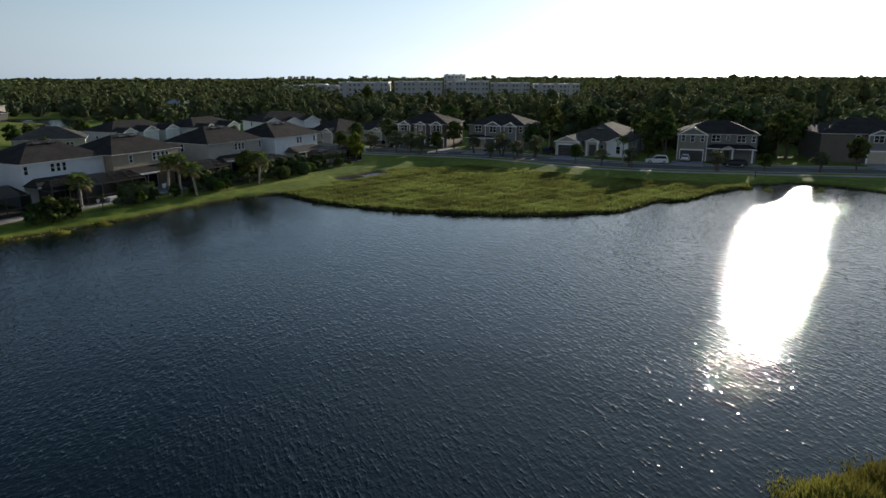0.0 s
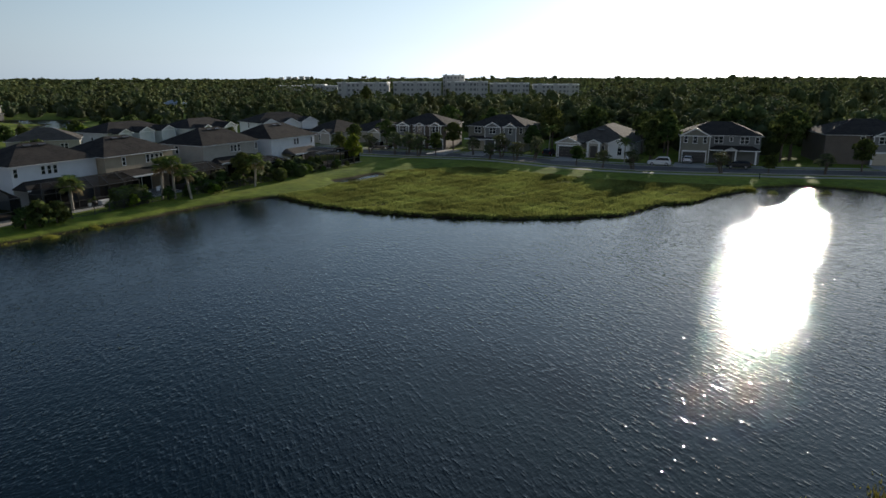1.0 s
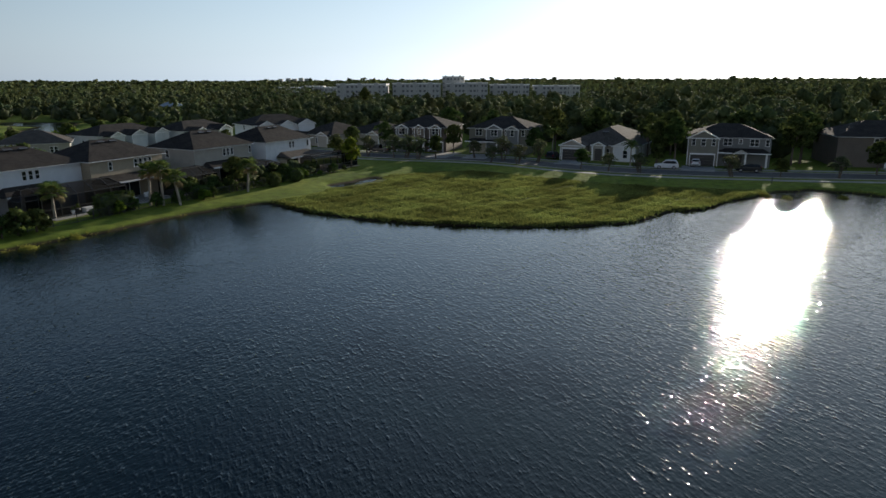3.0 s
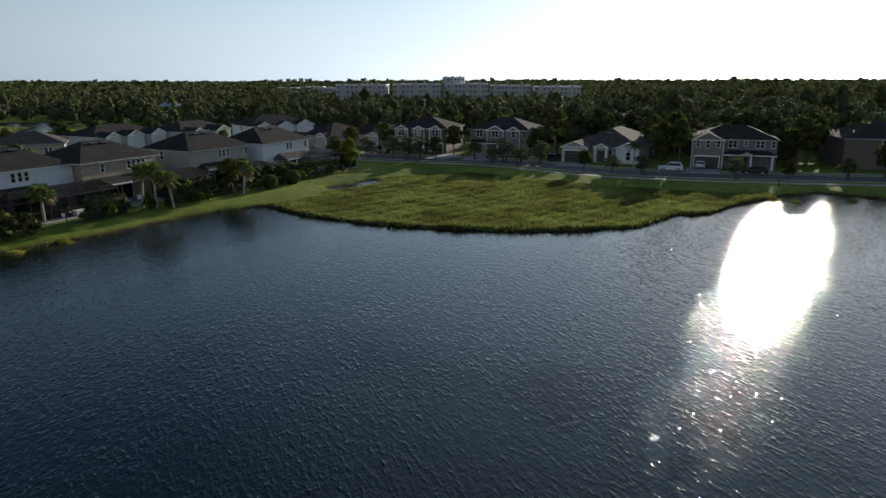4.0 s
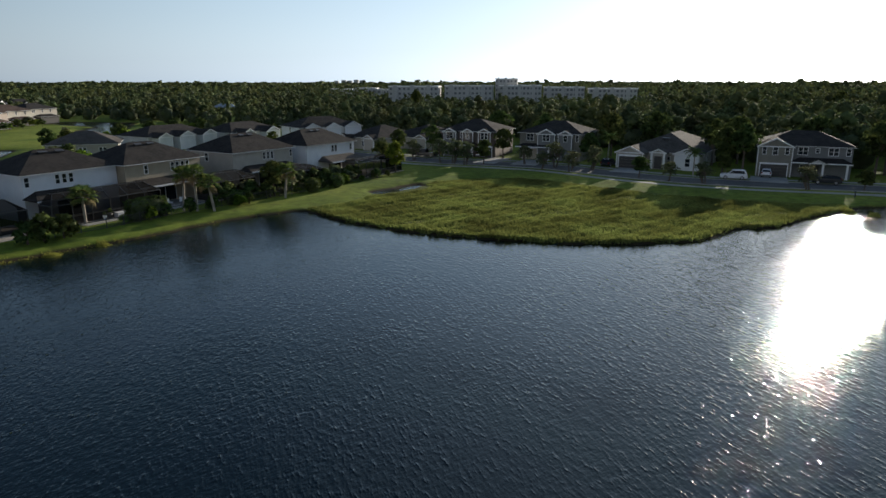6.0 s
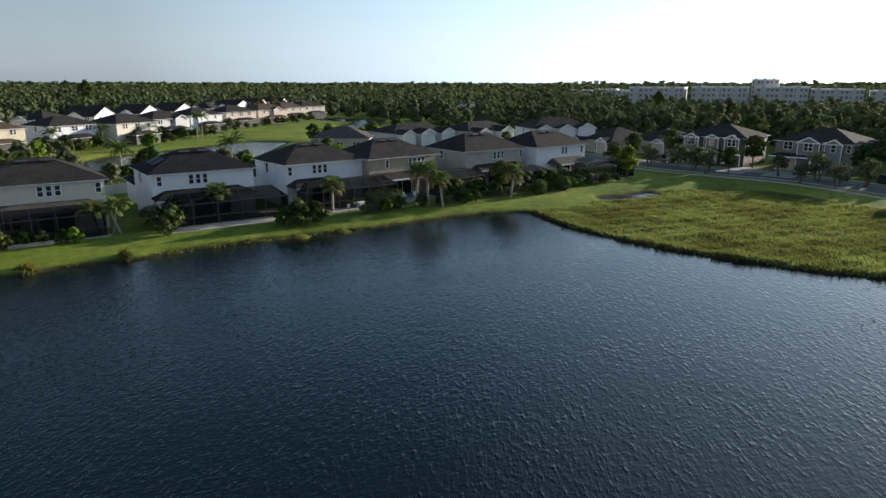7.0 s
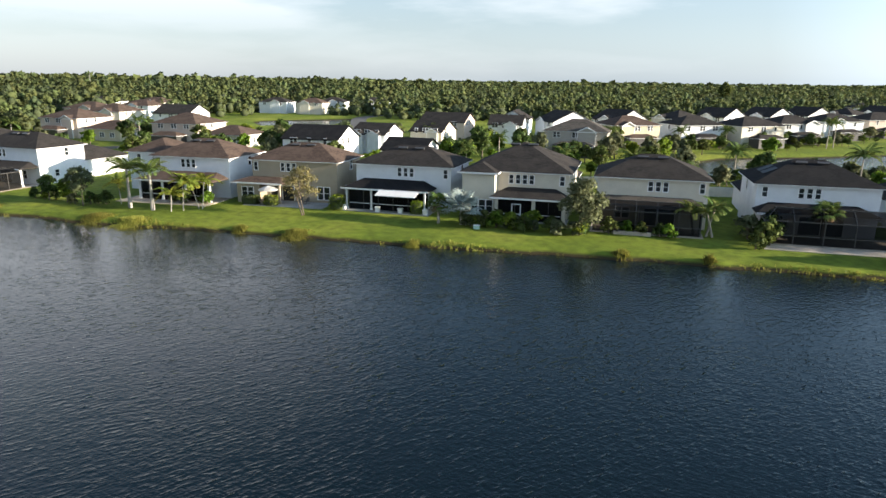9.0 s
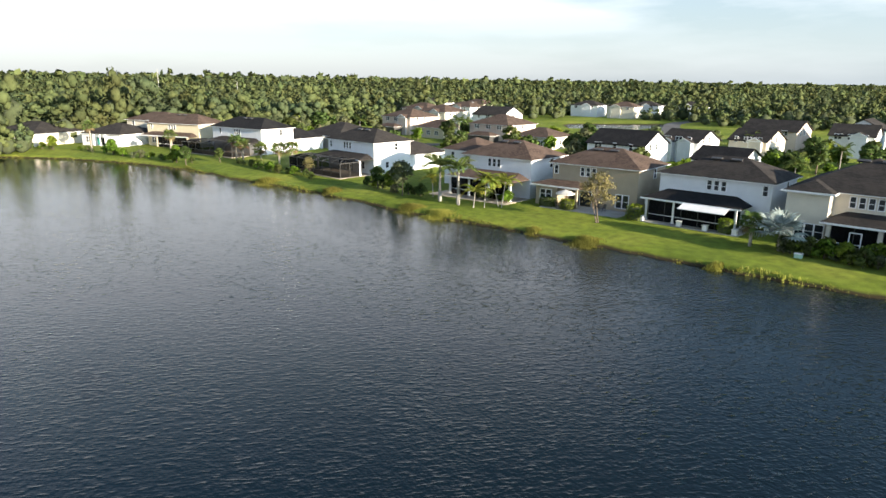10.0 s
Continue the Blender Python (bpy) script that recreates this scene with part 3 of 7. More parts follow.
def water_sheet(name, ring, label, grow=3.0):
    c = np.mean(np.array(ring), 0)
    bm = bmesh.new()
    pts = []
    for p in ring:
        d = Vector((p[0] - c[0], p[1] - c[1]))
        d = d * (1 + grow / max(d.length, 1))
        pts.append((c[0] + d.x, c[1] + d.y, WATER_Z))
    poly(bm, pts)
    bmesh.ops.triangulate(bm, faces=bm.faces[:])
    ob = part(name, bm, M["water"])
    return tagged(ob, label, "water", kind="structure")


water_sheet("water", LAKE, "dark wind-rippled lake water reflecting the low sun")
water_sheet("water_pond_front", POND_FRONT, "calm retention pond between two rows of houses")
water_sheet("water_marsh_pool", POOL, "shallow glinting pool in the marsh grass", 1.5)
water_sheet("water_pond_back", POND_BACK, "small far retention pond before the woods")
water_sheet("water_pond_far", POND_FAR, "long far pond below a grassy bank")


# ---- roads and walks ----
def ribbon(name, line, left, right, z0, z1, material, label, category, kind="structure", parent=None):
    """A slab along a line, from one offset to another (left of the way is positive), with its own thickness."""
    bm = bmesh.new()
    pts = [Vector(p) * SITE for p in line]
    fine = []
    for i in range(len(pts) - 1):           # round the corners of the line
        p0, p1, p2, p3 = pts[max(i - 1, 0)], pts[i], pts[i + 1], pts[min(i + 2, len(pts) - 1)]
        for k in range(6):
            t = k / 6
            fine.append(0.5 * (2 * p1 + (p2 - p0) * t + (2 * p0 - 5 * p1 + 4 * p2 - p3) * t * t + (3 * p1 - p0 - 3 * p2 + p3) * t ** 3))
    fine.append(pts[-1])
    rows = []
    for i, p in enumerate(fine):
        d = (fine[min(i + 1, len(fine) - 1)] - fine[max(i - 1, 0)]).normalized()
        nrm = Vector((-d.y, d.x))
        a, b = p + nrm * left, p + nrm * right
        rows.append([bm.verts.new((a.x, a.y, z1)), bm.verts.new((b.x, b.y, z1)), bm.verts.new((b.x, b.y, z0)), bm.verts.new((a.x, a.y, z0))])
    for r, s in zip(rows, rows[1:]):
        for k in range(4):
            bm.faces.new((r[k], s[k], s[(k + 1) % 4], r[(k + 1) % 4]))
    bmesh.ops.recalc_face_normals(bm, faces=bm.faces[:])
    ob = part(name, bm, material, parent)
    return tagged(ob, label, category, kind=kind)

STREET = [(-46, 138), (-34, 131.5), (-24, 126.5), (-15.9, 123.8), (-7.4, 122.1), (1, 119.2), (12.3, 110.8), (23.9, 105.3), (42.5, 102.1), (54.3, 100.8), (100, 97), (150, 95)]
ribbon("pavement", STREET, 0.7, -0.7, -0.3, 0.06, M["concrete"], "pale concrete walk along the street verge", "pavement")
ribbon("kerb_near", STREET, 3.0, 2.75, -0.3, 0.14, M["concrete"], "pale concrete kerb of the street", "kerb")
ribbon("road", STREET, 9.6, 3.0, -0.3, 0.03, M["asphalt"], "grey asphalt residential street", "road")
ribbon("kerb_far", STREET, 9.85, 9.6, -0.3, 0.14, M["concrete"], "pale concrete kerb of the street", "kerb")
ribbon("pavement_far", STREET, 13.4, 12.0, -0.3, 0.055, M["concrete"], "pale concrete walk before the houses", "pavement")
BACK_STREET = [(-27.4, 129), (-45.7, 132.7), (-63.2, 108.9), (-77.4, 79.3), (-91.3, 47), (-104.8, 15.5), (-120.7, -15.8), (-145.5, -49.7), (-152.3, -85.8)]
ribbon("road_back", BACK_STREET, 3.2, -3.2, -0.3, 0.03, M["asphalt"], "grey asphalt street behind the lakeside houses", "road")
FAR_STREET = [(-146.9, -31.3), (-164.7, -3.1), (-191, 15.7), (-216.9, 25), (-264.6, 29.9), (-301.3, 54.1)]
ribbon("road_far", FAR_STREET, 3.2, -3.2, -0.3, 0.03, M["asphalt"], "pale far residential street", "road")


# ---- houses ----
def hip_roof(bm, x0, x1, y0, y1, z, pitch, over=0.40, lift=0.12):
    """A closed hipped roof over a rectangle, with its overhang."""
    x0, x1, y0, y1 = x0 - over, x1 + over, y0 - over, y1 + over
    w, d = x1 - x0, y1 - y0
    half = min(w, d) / 2
    top = z + lift + half * pitch
    if w >= d:
        r = [(x0 + half, (y0 + y1) / 2, top), (x1 - half, (y0 + y1) / 2, top)]
    else:
        r = [((x0 + x1) / 2, y0 + half, top), ((x0 + x1) / 2, y1 - half, top)]
    lo = [bm.verts.new((x, y, z + 0.01)) for x, y in ((x0, y0), (x1, y0), (x1, y1), (x0, y1))]
    up = [bm.verts.new((x, y, z + lift)) for x, y in ((x0, y0), (x1, y0), (x1, y1), (x0, y1))]
    a, b = bm.verts.new(r[0]), bm.verts.new(r[1])
    bm.faces.new(lo[::-1])
    for k in range(4):
        bm.faces.new((lo[k], lo[(k + 1) % 4], up[(k + 1) % 4], up[k]))
    if w >= d:
        for f in ((up[0], up[1], b, a), (up[1], up[2], b), (up[2], up[3], a, b), (up[3], up[0], a)):
            bm.faces.new(f)
    else:
        for f in ((up[0], up[1], a), (up[1], up[2], b, a), (up[2], up[3], b), (up[3], up[0], a, b)):
            bm.faces.new(f)
    return r, top


def gable_roof(bm, x0, x1, y0, y1, z, pitch, over=0.35, along="y", thick=0.16):
    """Two slopes with thickness; the ridge runs along y or x."""
    if along == "y":
        c, half = (x0 + x1) / 2, (x1 - x0) / 2 + over
        put = lambda s, t, h: (c + s, t, h)
        t0, t1 = y0 - over, y1
    else:
        c, half = (y0 + y1) / 2, (y1 - y0) / 2 + over
        put = lambda s, t, h: (t, c + s, h)
        t0, t1 = x0 - over, x1 + over
    zz = z - over * pitch
    for sgn in (-1, 1):
        v = [bm.verts.new(put(*q)) for q in ((0, t0, z + half * pitch - over * pitch + thick), (sgn * half, t0, zz + thick), (sgn * half, t1, zz + thick), (0, t1, z + half * pitch - over * pitch + thick),
                                             (0, t0, z + half * pitch - over * pitch), (sgn * half, t0, zz), (sgn * half, t1, zz), (0, t1, z + half * pitch - over * pitch))]
        for f in ((0, 1, 2, 3), (7, 6, 5, 4), (0, 4, 5, 1), (1, 5, 6, 2), (2, 6, 7, 3)):
            bm.faces.new([v[i] for i in f])
    bmesh.ops.recalc_face_normals(bm, faces=bm.faces[:])


def fascia(parent, x0, x1, y0, y1, z, over=0.40, h=0.06):
    """White board and gutter round the eaves, a little proud of the roof's edge."""
    x0, x1, y0, y1, t = x0 - over - 0.03, x1 + over + 0.03, y0 - over - 0.03, y1 + over + 0.03, 0.05
    bm = box_bm((x0, x1, y0, y0 + t, z - 0.02, z + h), (x0, x1, y1 - t, y1, z - 0.02, z + h), (x0, x0 + t, y0 + t, y1 - t, z - 0.02, z + h), (x1 - t, x1, y0 + t, y1 - t, z - 0.02, z + h))
    return part("fascia", bm, M["trim"], parent, "white fascia boards")


WINDOW_CACHE = {}


def window(parent, x, y, z, w=0.66, h=1.25, turn=0.0):
    """A sash window: white frame with a meeting rail, two dark panes set back in it. It faces -y before it is turned."""
    key = (w, h)
    if key not in WINDOW_CACHE:
        t = 0.085
        fr = box_bm((-w / 2 - t, w / 2 + t, -0.06, 0.02, h / 2, h / 2 + t), (-w / 2 - t, w / 2 + t, -0.08, 0.02, -h / 2 - t, -h / 2), (-w / 2 - t, -w / 2, -0.06, 0.02, -h / 2, h / 2),
                    (w / 2, w / 2 + t, -0.06, 0.02, -h / 2, h / 2), (-w / 2, w / 2, -0.045, 0.02, -0.03, 0.03))
        pn = box_bm((-w / 2, w / 2, -0.025, -0.008, 0.03, h / 2))
        me_f, me_p = bpy.data.meshes.new("window"), bpy.data.meshes.new("pane")
        fr.to_mesh(me_f), pn.to_mesh(me_p)
        fr.free(), pn.free()
        me_f.materials.append(M["trim"]), me_p.materials.append(M["glass"])
        WINDOW_CACHE[key] = (me_f, me_p)
    me_f, me_p = WINDOW_CACHE[key]
    win = new("window", me_f)
    win.parent = parent
    win.matrix_basis = pose(x, y, z, 0, 0, turn)
    for dz in (0.0, -h / 2 - 0.03):
        p = new("pane", me_p)
        p.parent = win
        p.matrix_basis = pose(0, 0.004 if dz else 0, dz)
    return win


def windows(parent, xs, y, z, w=0.66, h=1.25, turn=0.0):
    for x in xs:
        window(parent, x, y, z, w, h, turn)


def roof_vent(parent, x, y, z):
    """A low black attic vent on the slope."""
    bm = box_bm((-0.55, 0.55, -0.22, 0.22, -0.05, 0.10))
    v = part("roof_vent", bm, M["bronze"], parent, "low black roof vent")
    v.matrix_basis = pose(x, y, z, 22)
    return v


def porch_roof(parent, x0, x1, p, z_top, z_eave, material, y=0.0):
    """A lean-to roof with clipped corners, from the wall out over the porch."""
    bm = bmesh.new()
    o, t = 0.3, 0.12
    n = min(1.2, p * 0.5)
    low = [(x0 - o, y - 0.003, z_eave), (x0 - o, y - p - o, z_eave), (x1 + o, y - p - o, z_eave), (x1 + o, y - 0.003, z_eave)]
    lo = [bm.verts.new(v) for v in low]
    up = [bm.verts.new((a, b, c + t)) for a, b, c in low]
    tl, tr = bm.verts.new((x0 + n, y - 0.003, z_top)), bm.verts.new((x1 - n, y - 0.003, z_top))
    bm.faces.new(lo)
    for k in range(3):
        bm.faces.new((lo[k], lo[k + 1], up[k + 1], up[k]))
    bm.faces.new((up[1], up[2], tr, tl))
    bm.faces.new((up[0], up[1], tl))
    bm.faces.new((up[2], up[3], tr))
    bm.faces.new((lo[3], lo[0], up[0], tl, tr, up[3]))
    bmesh.ops.recalc_face_normals(bm, faces=bm.faces[:])
    roof = part("porch_roof", bm, material, parent, "lean-to shingle roof over the porch")
    edge = box_bm((x0 - o - 0.03, x1 + o + 0.03, y - p - o - 0.05, y - p - o - 0.004, z_eave - 0.06, z_eave + t + 0.02))
    part("porch_fascia", edge, M["trim"], parent, "white fascia of the porch")
    return roof


def porch_posts(parent, xs, y, z, size=0.26, material=None):
    for x in xs:
        part("porch_post", box_bm((x - size / 2, x + size / 2, y - size / 2, y + size / 2, 0.1, z), (x - size / 2 - 0.05, x + size / 2 + 0.05, y - size / 2 - 0.05, y + size / 2 + 0.05, 0.1, 0.3)), material or M["trim"], parent)


def sliding_door(parent, x0, x1, y, h=2.1):
    part("sliding_door", box_bm((x0 - 0.08, x1 + 0.08, y - 0.05, y + 0.01, h, h + 0.09), (x0 - 0.08, x0, y - 0.05, y + 0.01, 0.12, h), (x1, x1 + 0.08, y - 0.05, y + 0.01, 0.12, h),
                                ((x0 + x1) / 2 - 0.04, (x0 + x1) / 2 + 0.04, y - 0.045, y + 0.01, 0.12, h)), M["trim"], parent)
    part("door_glass", box_bm((x0, (x0 + x1) / 2 - 0.04, y - 0.025, y - 0.008, 0.12, h), ((x0 + x1) / 2 + 0.04, x1, y - 0.025, y - 0.008, 0.12, h)), M["glass"], parent)


def screen_wall(parent, x0, x1, y, z, step=1.6, door=None):
    """Screened porch front: dark posts and rails with screen between them."""
    n = max(1, round((x1 - x0) / step))
    for k in range(n + 1):
        x = x0 + (x1 - x0) * k / n
        part("screen_post", box_bm((x - 0.03, x + 0.03, y - 0.03, y + 0.03, 0.1, z)), M["bronze"], parent)
    part("screen_rail", box_bm((x0, x1, y - 0.025, y + 0.025, 0.85, 0.92)), M["trim"], parent, "white chair rail")
    for k in range(n):
        a, b = x0 + (x1 - x0) * k / n + 0.03, x0 + (x1 - x0) * (k + 1) / n - 0.03
        part("screen_panel", box_bm((a, b, y - 0.006, y + 0.006, 0.1, z)), M["screen"], parent)
    if door is not None:
        part("screen_door", box_bm((door - 0.5, door - 0.4, y - 0.06, y - 0.031, 0.1, 2.15), (door + 0.4, door + 0.5, y - 0.06, y - 0.031, 0.1, 2.15), (door - 0.4, door + 0.4, y - 0.06, y - 0.031, 2.05, 2.15),
                                   (door - 0.4, door + 0.4, y - 0.06, y - 0.031, 0.85, 0.95)), M["trim"], parent, "white-framed screen door")


def pool_cage(m, x0, x1, p, y_in, h, label, rise=0.75, step=2.4):
    """A screened pool enclosure: dark posts, a sloping skirt of panels and a flat top, leaning on a house."""
    cage = thing("pool_cage", m, label, "pool cage", "screened pool cages")
    y0, ys = -p, -p + 1.5
    n = max(2, round((x1 - x0) / step))
    xs = [x0 + (x1 - x0) * k / n for k in range(n + 1)]
    r = 0.045
    zt = h + rise
    for x in xs:
        inx = min(max(x, x0 + 1.2), x1 - 1.2)
        part("post", box_bm((x - r, x + r, y0 - r, y0 + r, 0.06, h)), M["bronze"], cage)
        bm = bmesh.new()
        tube(bm, [(x, y0, h), (inx, ys, zt), (inx, y_in - 0.02, zt)], [r, r, r], 4)
        part("rafter", bm, M["bronze"], cage)
    m_y = max(1, round((y_in - y0) / step))
    for k in range(1, m_y):
        y = y0 + (y_in - y0) * k / m_y
        for x in (x0, x1):
            part("post", box_bm((x - r, x + r, y - r, y + r, 0.06, h)), M["bronze"], cage)
    for y, z, a, b in ((y0, h, x0, x1), (ys, zt, x0 + 1.2, x1 - 1.2), (y0, 1.0, x0, x1)):
        part("beam", box_bm((a, b, y - r * 0.9, y + r * 0.9, z - r, z + r * 1.2)), M["bronze"], cage)
    for y in np.arange(ys + 1.8, y_in - 0.5, 1.8):
        part("purlin", box_bm((x0 + 1.2, x1 - 1.2, y - 0.03, y + 0.03, zt - 0.03, zt + 0.05)), M["bronze"], cage)
    for x in (x0, x1):
        part("beam", box_bm((x - r * 0.9, x + r * 0.9, y0, y_in - 0.02, h - r, h + r * 1.2)), M["bronze"], cage)
    for a, b in zip(xs, xs[1:]):
        ia, ib = min(max(a, x0 + 1.2), x1 - 1.2), min(max(b, x0 + 1.2), x1 - 1.2)
        bm = bmesh.new()
        poly(bm, [(a, y0, 0.1), (b, y0, 0.1), (b, y0, h), (a, y0, h)])
        part("screen_panel", bm, M["screen"], cage)
        bm = bmesh.new()
        poly(bm, [(a, y0, h), (b, y0, h), (ib, ys, zt), (ia, ys, zt)])
        part("screen_panel", bm, M["screen"], cage)
        if ib - ia > 0.1:
            bm = bmesh.new()
            poly(bm, [(ia, ys, zt), (ib, ys, zt), (ib, y_in, zt), (ia, y_in, zt)])
            part("screen_panel", bm, M["screen"], cage)
    for x, i in ((x0, x0 + 1.2), (x1, x1 - 1.2)):
        bm = bmesh.new()
        poly(bm, [(x, y0, 0.1), (x, y_in, 0.1), (x, y_in, h), (x, y0, h)])
        part("screen_panel", bm, M["screen"], cage)
        bm = bmesh.new()
        poly(bm, [(x, y0, h), (x, y_in, h), (i, y_in, zt), (i, ys, zt)])
        part("screen_panel", bm, M["screen"], cage)
    part("deck", box_bm((x0 - 0.3, x1 + 0.3, y0 - 0.4, -0.02, -0.3, 0.05)), M["paver"], cage, "sandy paver pool deck")
    return cage


def house(m, blocks, label, wall, roof, group="", wins=(), vents=(), pitch=0.40, bays=(), side_wins=()):
    """A house of blocks (x0, x1, y0, y1, eave height, hip or gable_x or gable_y), with windows on its front (-y) face."""
    h = thing("house", m, label, "house", group)
    for x0, x1, y0, y1, z, kind in blocks:
        part("lanai" if kind == "lanai" else "wall", box_bm((x0, x1, y0, y1, -0.3, z)), M["bronze"] if kind == "lanai" else wall, h, "dark screened lanai" if kind == "lanai" else "")
        bm = bmesh.new()
        if kind in ("hip", "lanai"):
            hip_roof(bm, x0, x1, y0, y1, z, pitch)
            part("roof", bm, roof, h)
            fascia(h, x0, x1, y0, y1, z)
        else:
            along = kind[-1]
            gable_roof(bm, x0, x1, y0, y1 + (0.35 if along == "y" else 0), z, pitch * 1.25, 0.35, along)
            part("roof", bm, roof, h)
            pk = z + ((x1 - x0) if along == "y" else (y1 - y0)) / 2 * pitch * 1.25
            ends = ((y0, y0 + 0.15), (y1 - 0.15, y1)) if along == "y" else ((x0, x0 + 0.15), (x1 - 0.15, x1))
            for a, b in ends:
                g = bmesh.new()
                for q in ((a, b),):
                    if along == "y":
                        tri = [((x0, q[0], z), (x1, q[0], z), ((x0 + x1) / 2, q[0], pk)), ((x0, q[1], z), (x1, q[1], z), ((x0 + x1) / 2, q[1], pk))]
                    else:
                        tri = [((q[0], y0, z), (q[0], y1, z), (q[0], (y0 + y1) / 2, pk)), ((q[1], y0, z), (q[1], y1, z), (q[1], (y0 + y1) / 2, pk))]
                    va = [[g.verts.new(c) for c in t] for t in tri]
                    for k in range(3):
                        g.faces.new((va[0][k], va[0][(k + 1) % 3], va[1][(k + 1) % 3], va[1][k]))
                    g.faces.new(va[0]), g.faces.new(va[1][::-1])
                bmesh.ops.recalc_face_normals(g, faces=g.faces[:])
                part("gable", g, wall, h)
    for x0, x1, out, z, back, gw in bays:             # gabled bays before the front
        part("bay_wall", box_bm((x0, x1, -out, -0.003, -0.3, z)), gw, h)
        bm = bmesh.new()
        gable_roof(bm, x0, x1, -out, back, z, 0.5, 0.3, "y")
        part("bay_roof", bm, roof, h)
        pk = z + (x1 - x0) / 2 * 0.5
        c = (x0 + x1) / 2
        g = bmesh.new()
        lo = [g.verts.new((a, -out + 0.004, b)) for a, b in ((x0, z), (x1, z), (c, pk))]
        hi = [g.verts.new((a, -out + 0.15, b)) for a, b in ((x0, z), (x1, z), (c, pk))]
        g.faces.new(lo), g.faces.new(hi[::-1])
        for k in range(3):
            g.faces.new((lo[k], lo[(k + 1) % 3], hi[(k + 1) % 3], hi[k]))
        part("bay_gable", g, gw, h)
        bm = bmesh.new()                               # white rake boards
        e = 0.32
        for s in (-1, 1):
            xe = c + s * ((x1 - x0) / 2 + e)
            ze = z - e * 0.5
            v = [bm.verts.new(q) for q in ((c, -out - 0.33, pk - 0.05), (xe, -out - 0.33, ze - 0.05), (xe, -out - 0.33, ze + 0.19), (c, -out - 0.33, pk + 0.19),
                                           (c, -out - 0.28, pk - 0.05), (xe, -out - 0.28, ze - 0.05), (xe, -out - 0.28, ze + 0.19), (c, -out - 0.28, pk + 0.19))]
            for f in ((0, 1, 2, 3), (7, 6, 5, 4), (0, 4, 5, 1), (1, 5, 6, 2), (2, 6, 7, 3)):
                bm.faces.new([v[i] for i in f])
        bmesh.ops.recalc_face_normals(bm, faces=bm.faces[:])
        part("rake_board", bm, M["trim"], h, "white rake boards")
        part("gable_band", box_bm((x0 - 0.05, x1 + 0.05, -out - 0.04, -out - 0.004, z - 0.12, z + 0.08)), M["trim"], h, "white band under the gable")
        for xc in (x0, x1):
            part("corner_board", box_bm((xc - 0.07, xc + 0.07, -out - 0.03, -out + 0.1, 0.0, z - 0.13)), M["trim"], h)
    for x, y, z, w, hh in wins:
        window(h, x, y, z, w, hh)
    for x, y, z, w, hh, turn in side_wins:
        window(h, x, y, z, w, hh, turn)
    for x, y, z in vents:
        roof_vent(h, x, y, z)
    return h


def at_row(wx, wy, a, k=1.0):
    """The pose of a lakeside house: x along its back wall, y away from the lake."""
    return pose(wx, wy, 0, 0, 0, 90 - a) @ Matrix.Diagonal((k, 1.15, 1, 1))


UP = 4.75
g_row = "houses along the lake shore"


def row_house(wx, wy, a, k, x0, x1, depth, wall, roof, label, singles=(), triple=0.0, n=3, front=True, extra=(), side=1, pitch=0.50, ridge_vents=True):
    m = at_row(wx, wy, a, k)
    blocks = [(x0, x1, 0, depth, 5.6, "hip"), *extra]
    if front:
        blocks.append((x0 + 0.6, x1 - 0.4, depth + 0.003, depth + 8.5, 2.85, "hip"))
    xs = [triple + (i - (n - 1) / 2) * 0.84 / k for i in range(n)] if n else []
    wins = [(x, 0, UP, 0.50 / k, 1.08) for x in (*xs, *singles)]
    mid, half = (x0 + x1) / 2, min(depth, x1 - x0) / 2
    top = 5.72 + (half + 0.4) * pitch
    vents = [(mid - 1.0, depth / 2 - 0.9, top - 0.30), (mid + 1.0, depth / 2 - 0.9, top - 0.30)] if ridge_vents else []
    sw = [(x1, depth * 0.6, UP, 0.62, 1.2, 90), (x0, depth * 0.6, UP, 0.62, 1.2, -90), (x1, depth * 0.35, 1.6, 0.62, 1.0, 90)]
    return m, house(m, blocks, label, wall, roof, g_row, wins, vents, pitch, (), sw)


# E: white house with a screened pool
m, h = row_house(-114.2, -32.8, 27.9, 1.10, -5.5, 7, 7.6, M["white"], M["roof_dark"], "white two-storey house with charcoal hip roof by the lake", (-4.6,), 0.0)
porch_roof(h, -5.3, 6.6, 2.6, 3.6, 2.75, M["roof_dark"])
porch_posts(h, (-5.2, 6.4), -2.4, 2.75)
sliding_door(h, -2.5, 1.5, 0)
windows(h, (3.4, 4.2), 0, 1.5, 0.62, 1.2)
pool_cage(m, -7.5, 6.8, 6.4, -2.75, 2.55, "dark screened pool cage on a white house", 0.5)
# F: white house, brown roof, with a set-back wing
m, h = row_house(-97.9, -1.3, 23.7, 1.13, -5, 5.7, 8.0, M["white"], M["roof_brown"], "white two-storey house with weathered brown hip roof", (-4.3,), 0.0, extra=((-11.2, -5.003, 3.0, 10.0, 5.6, "hip"),))
windows(h, (-9.6, -7.2), 3.0, UP, 0.55, 1.1)
porch_roof(h, -4.8, 5.2, 3.6, 3.6, 2.75, M["roof_brown"])
porch_posts(h, (-4.6, -1.4, 1.8, 5.0), -3.4, 2.75)
screen_wall(h, -4.4, 4.8, -3.4, 2.7)
sliding_door(h, -2.0, 2.0, 0)
part("patio", box_bm((-6.5, 5.8, -5.6, -0.01, -0.3, 0.06)), M["paver"], h, "sandy paver patio")
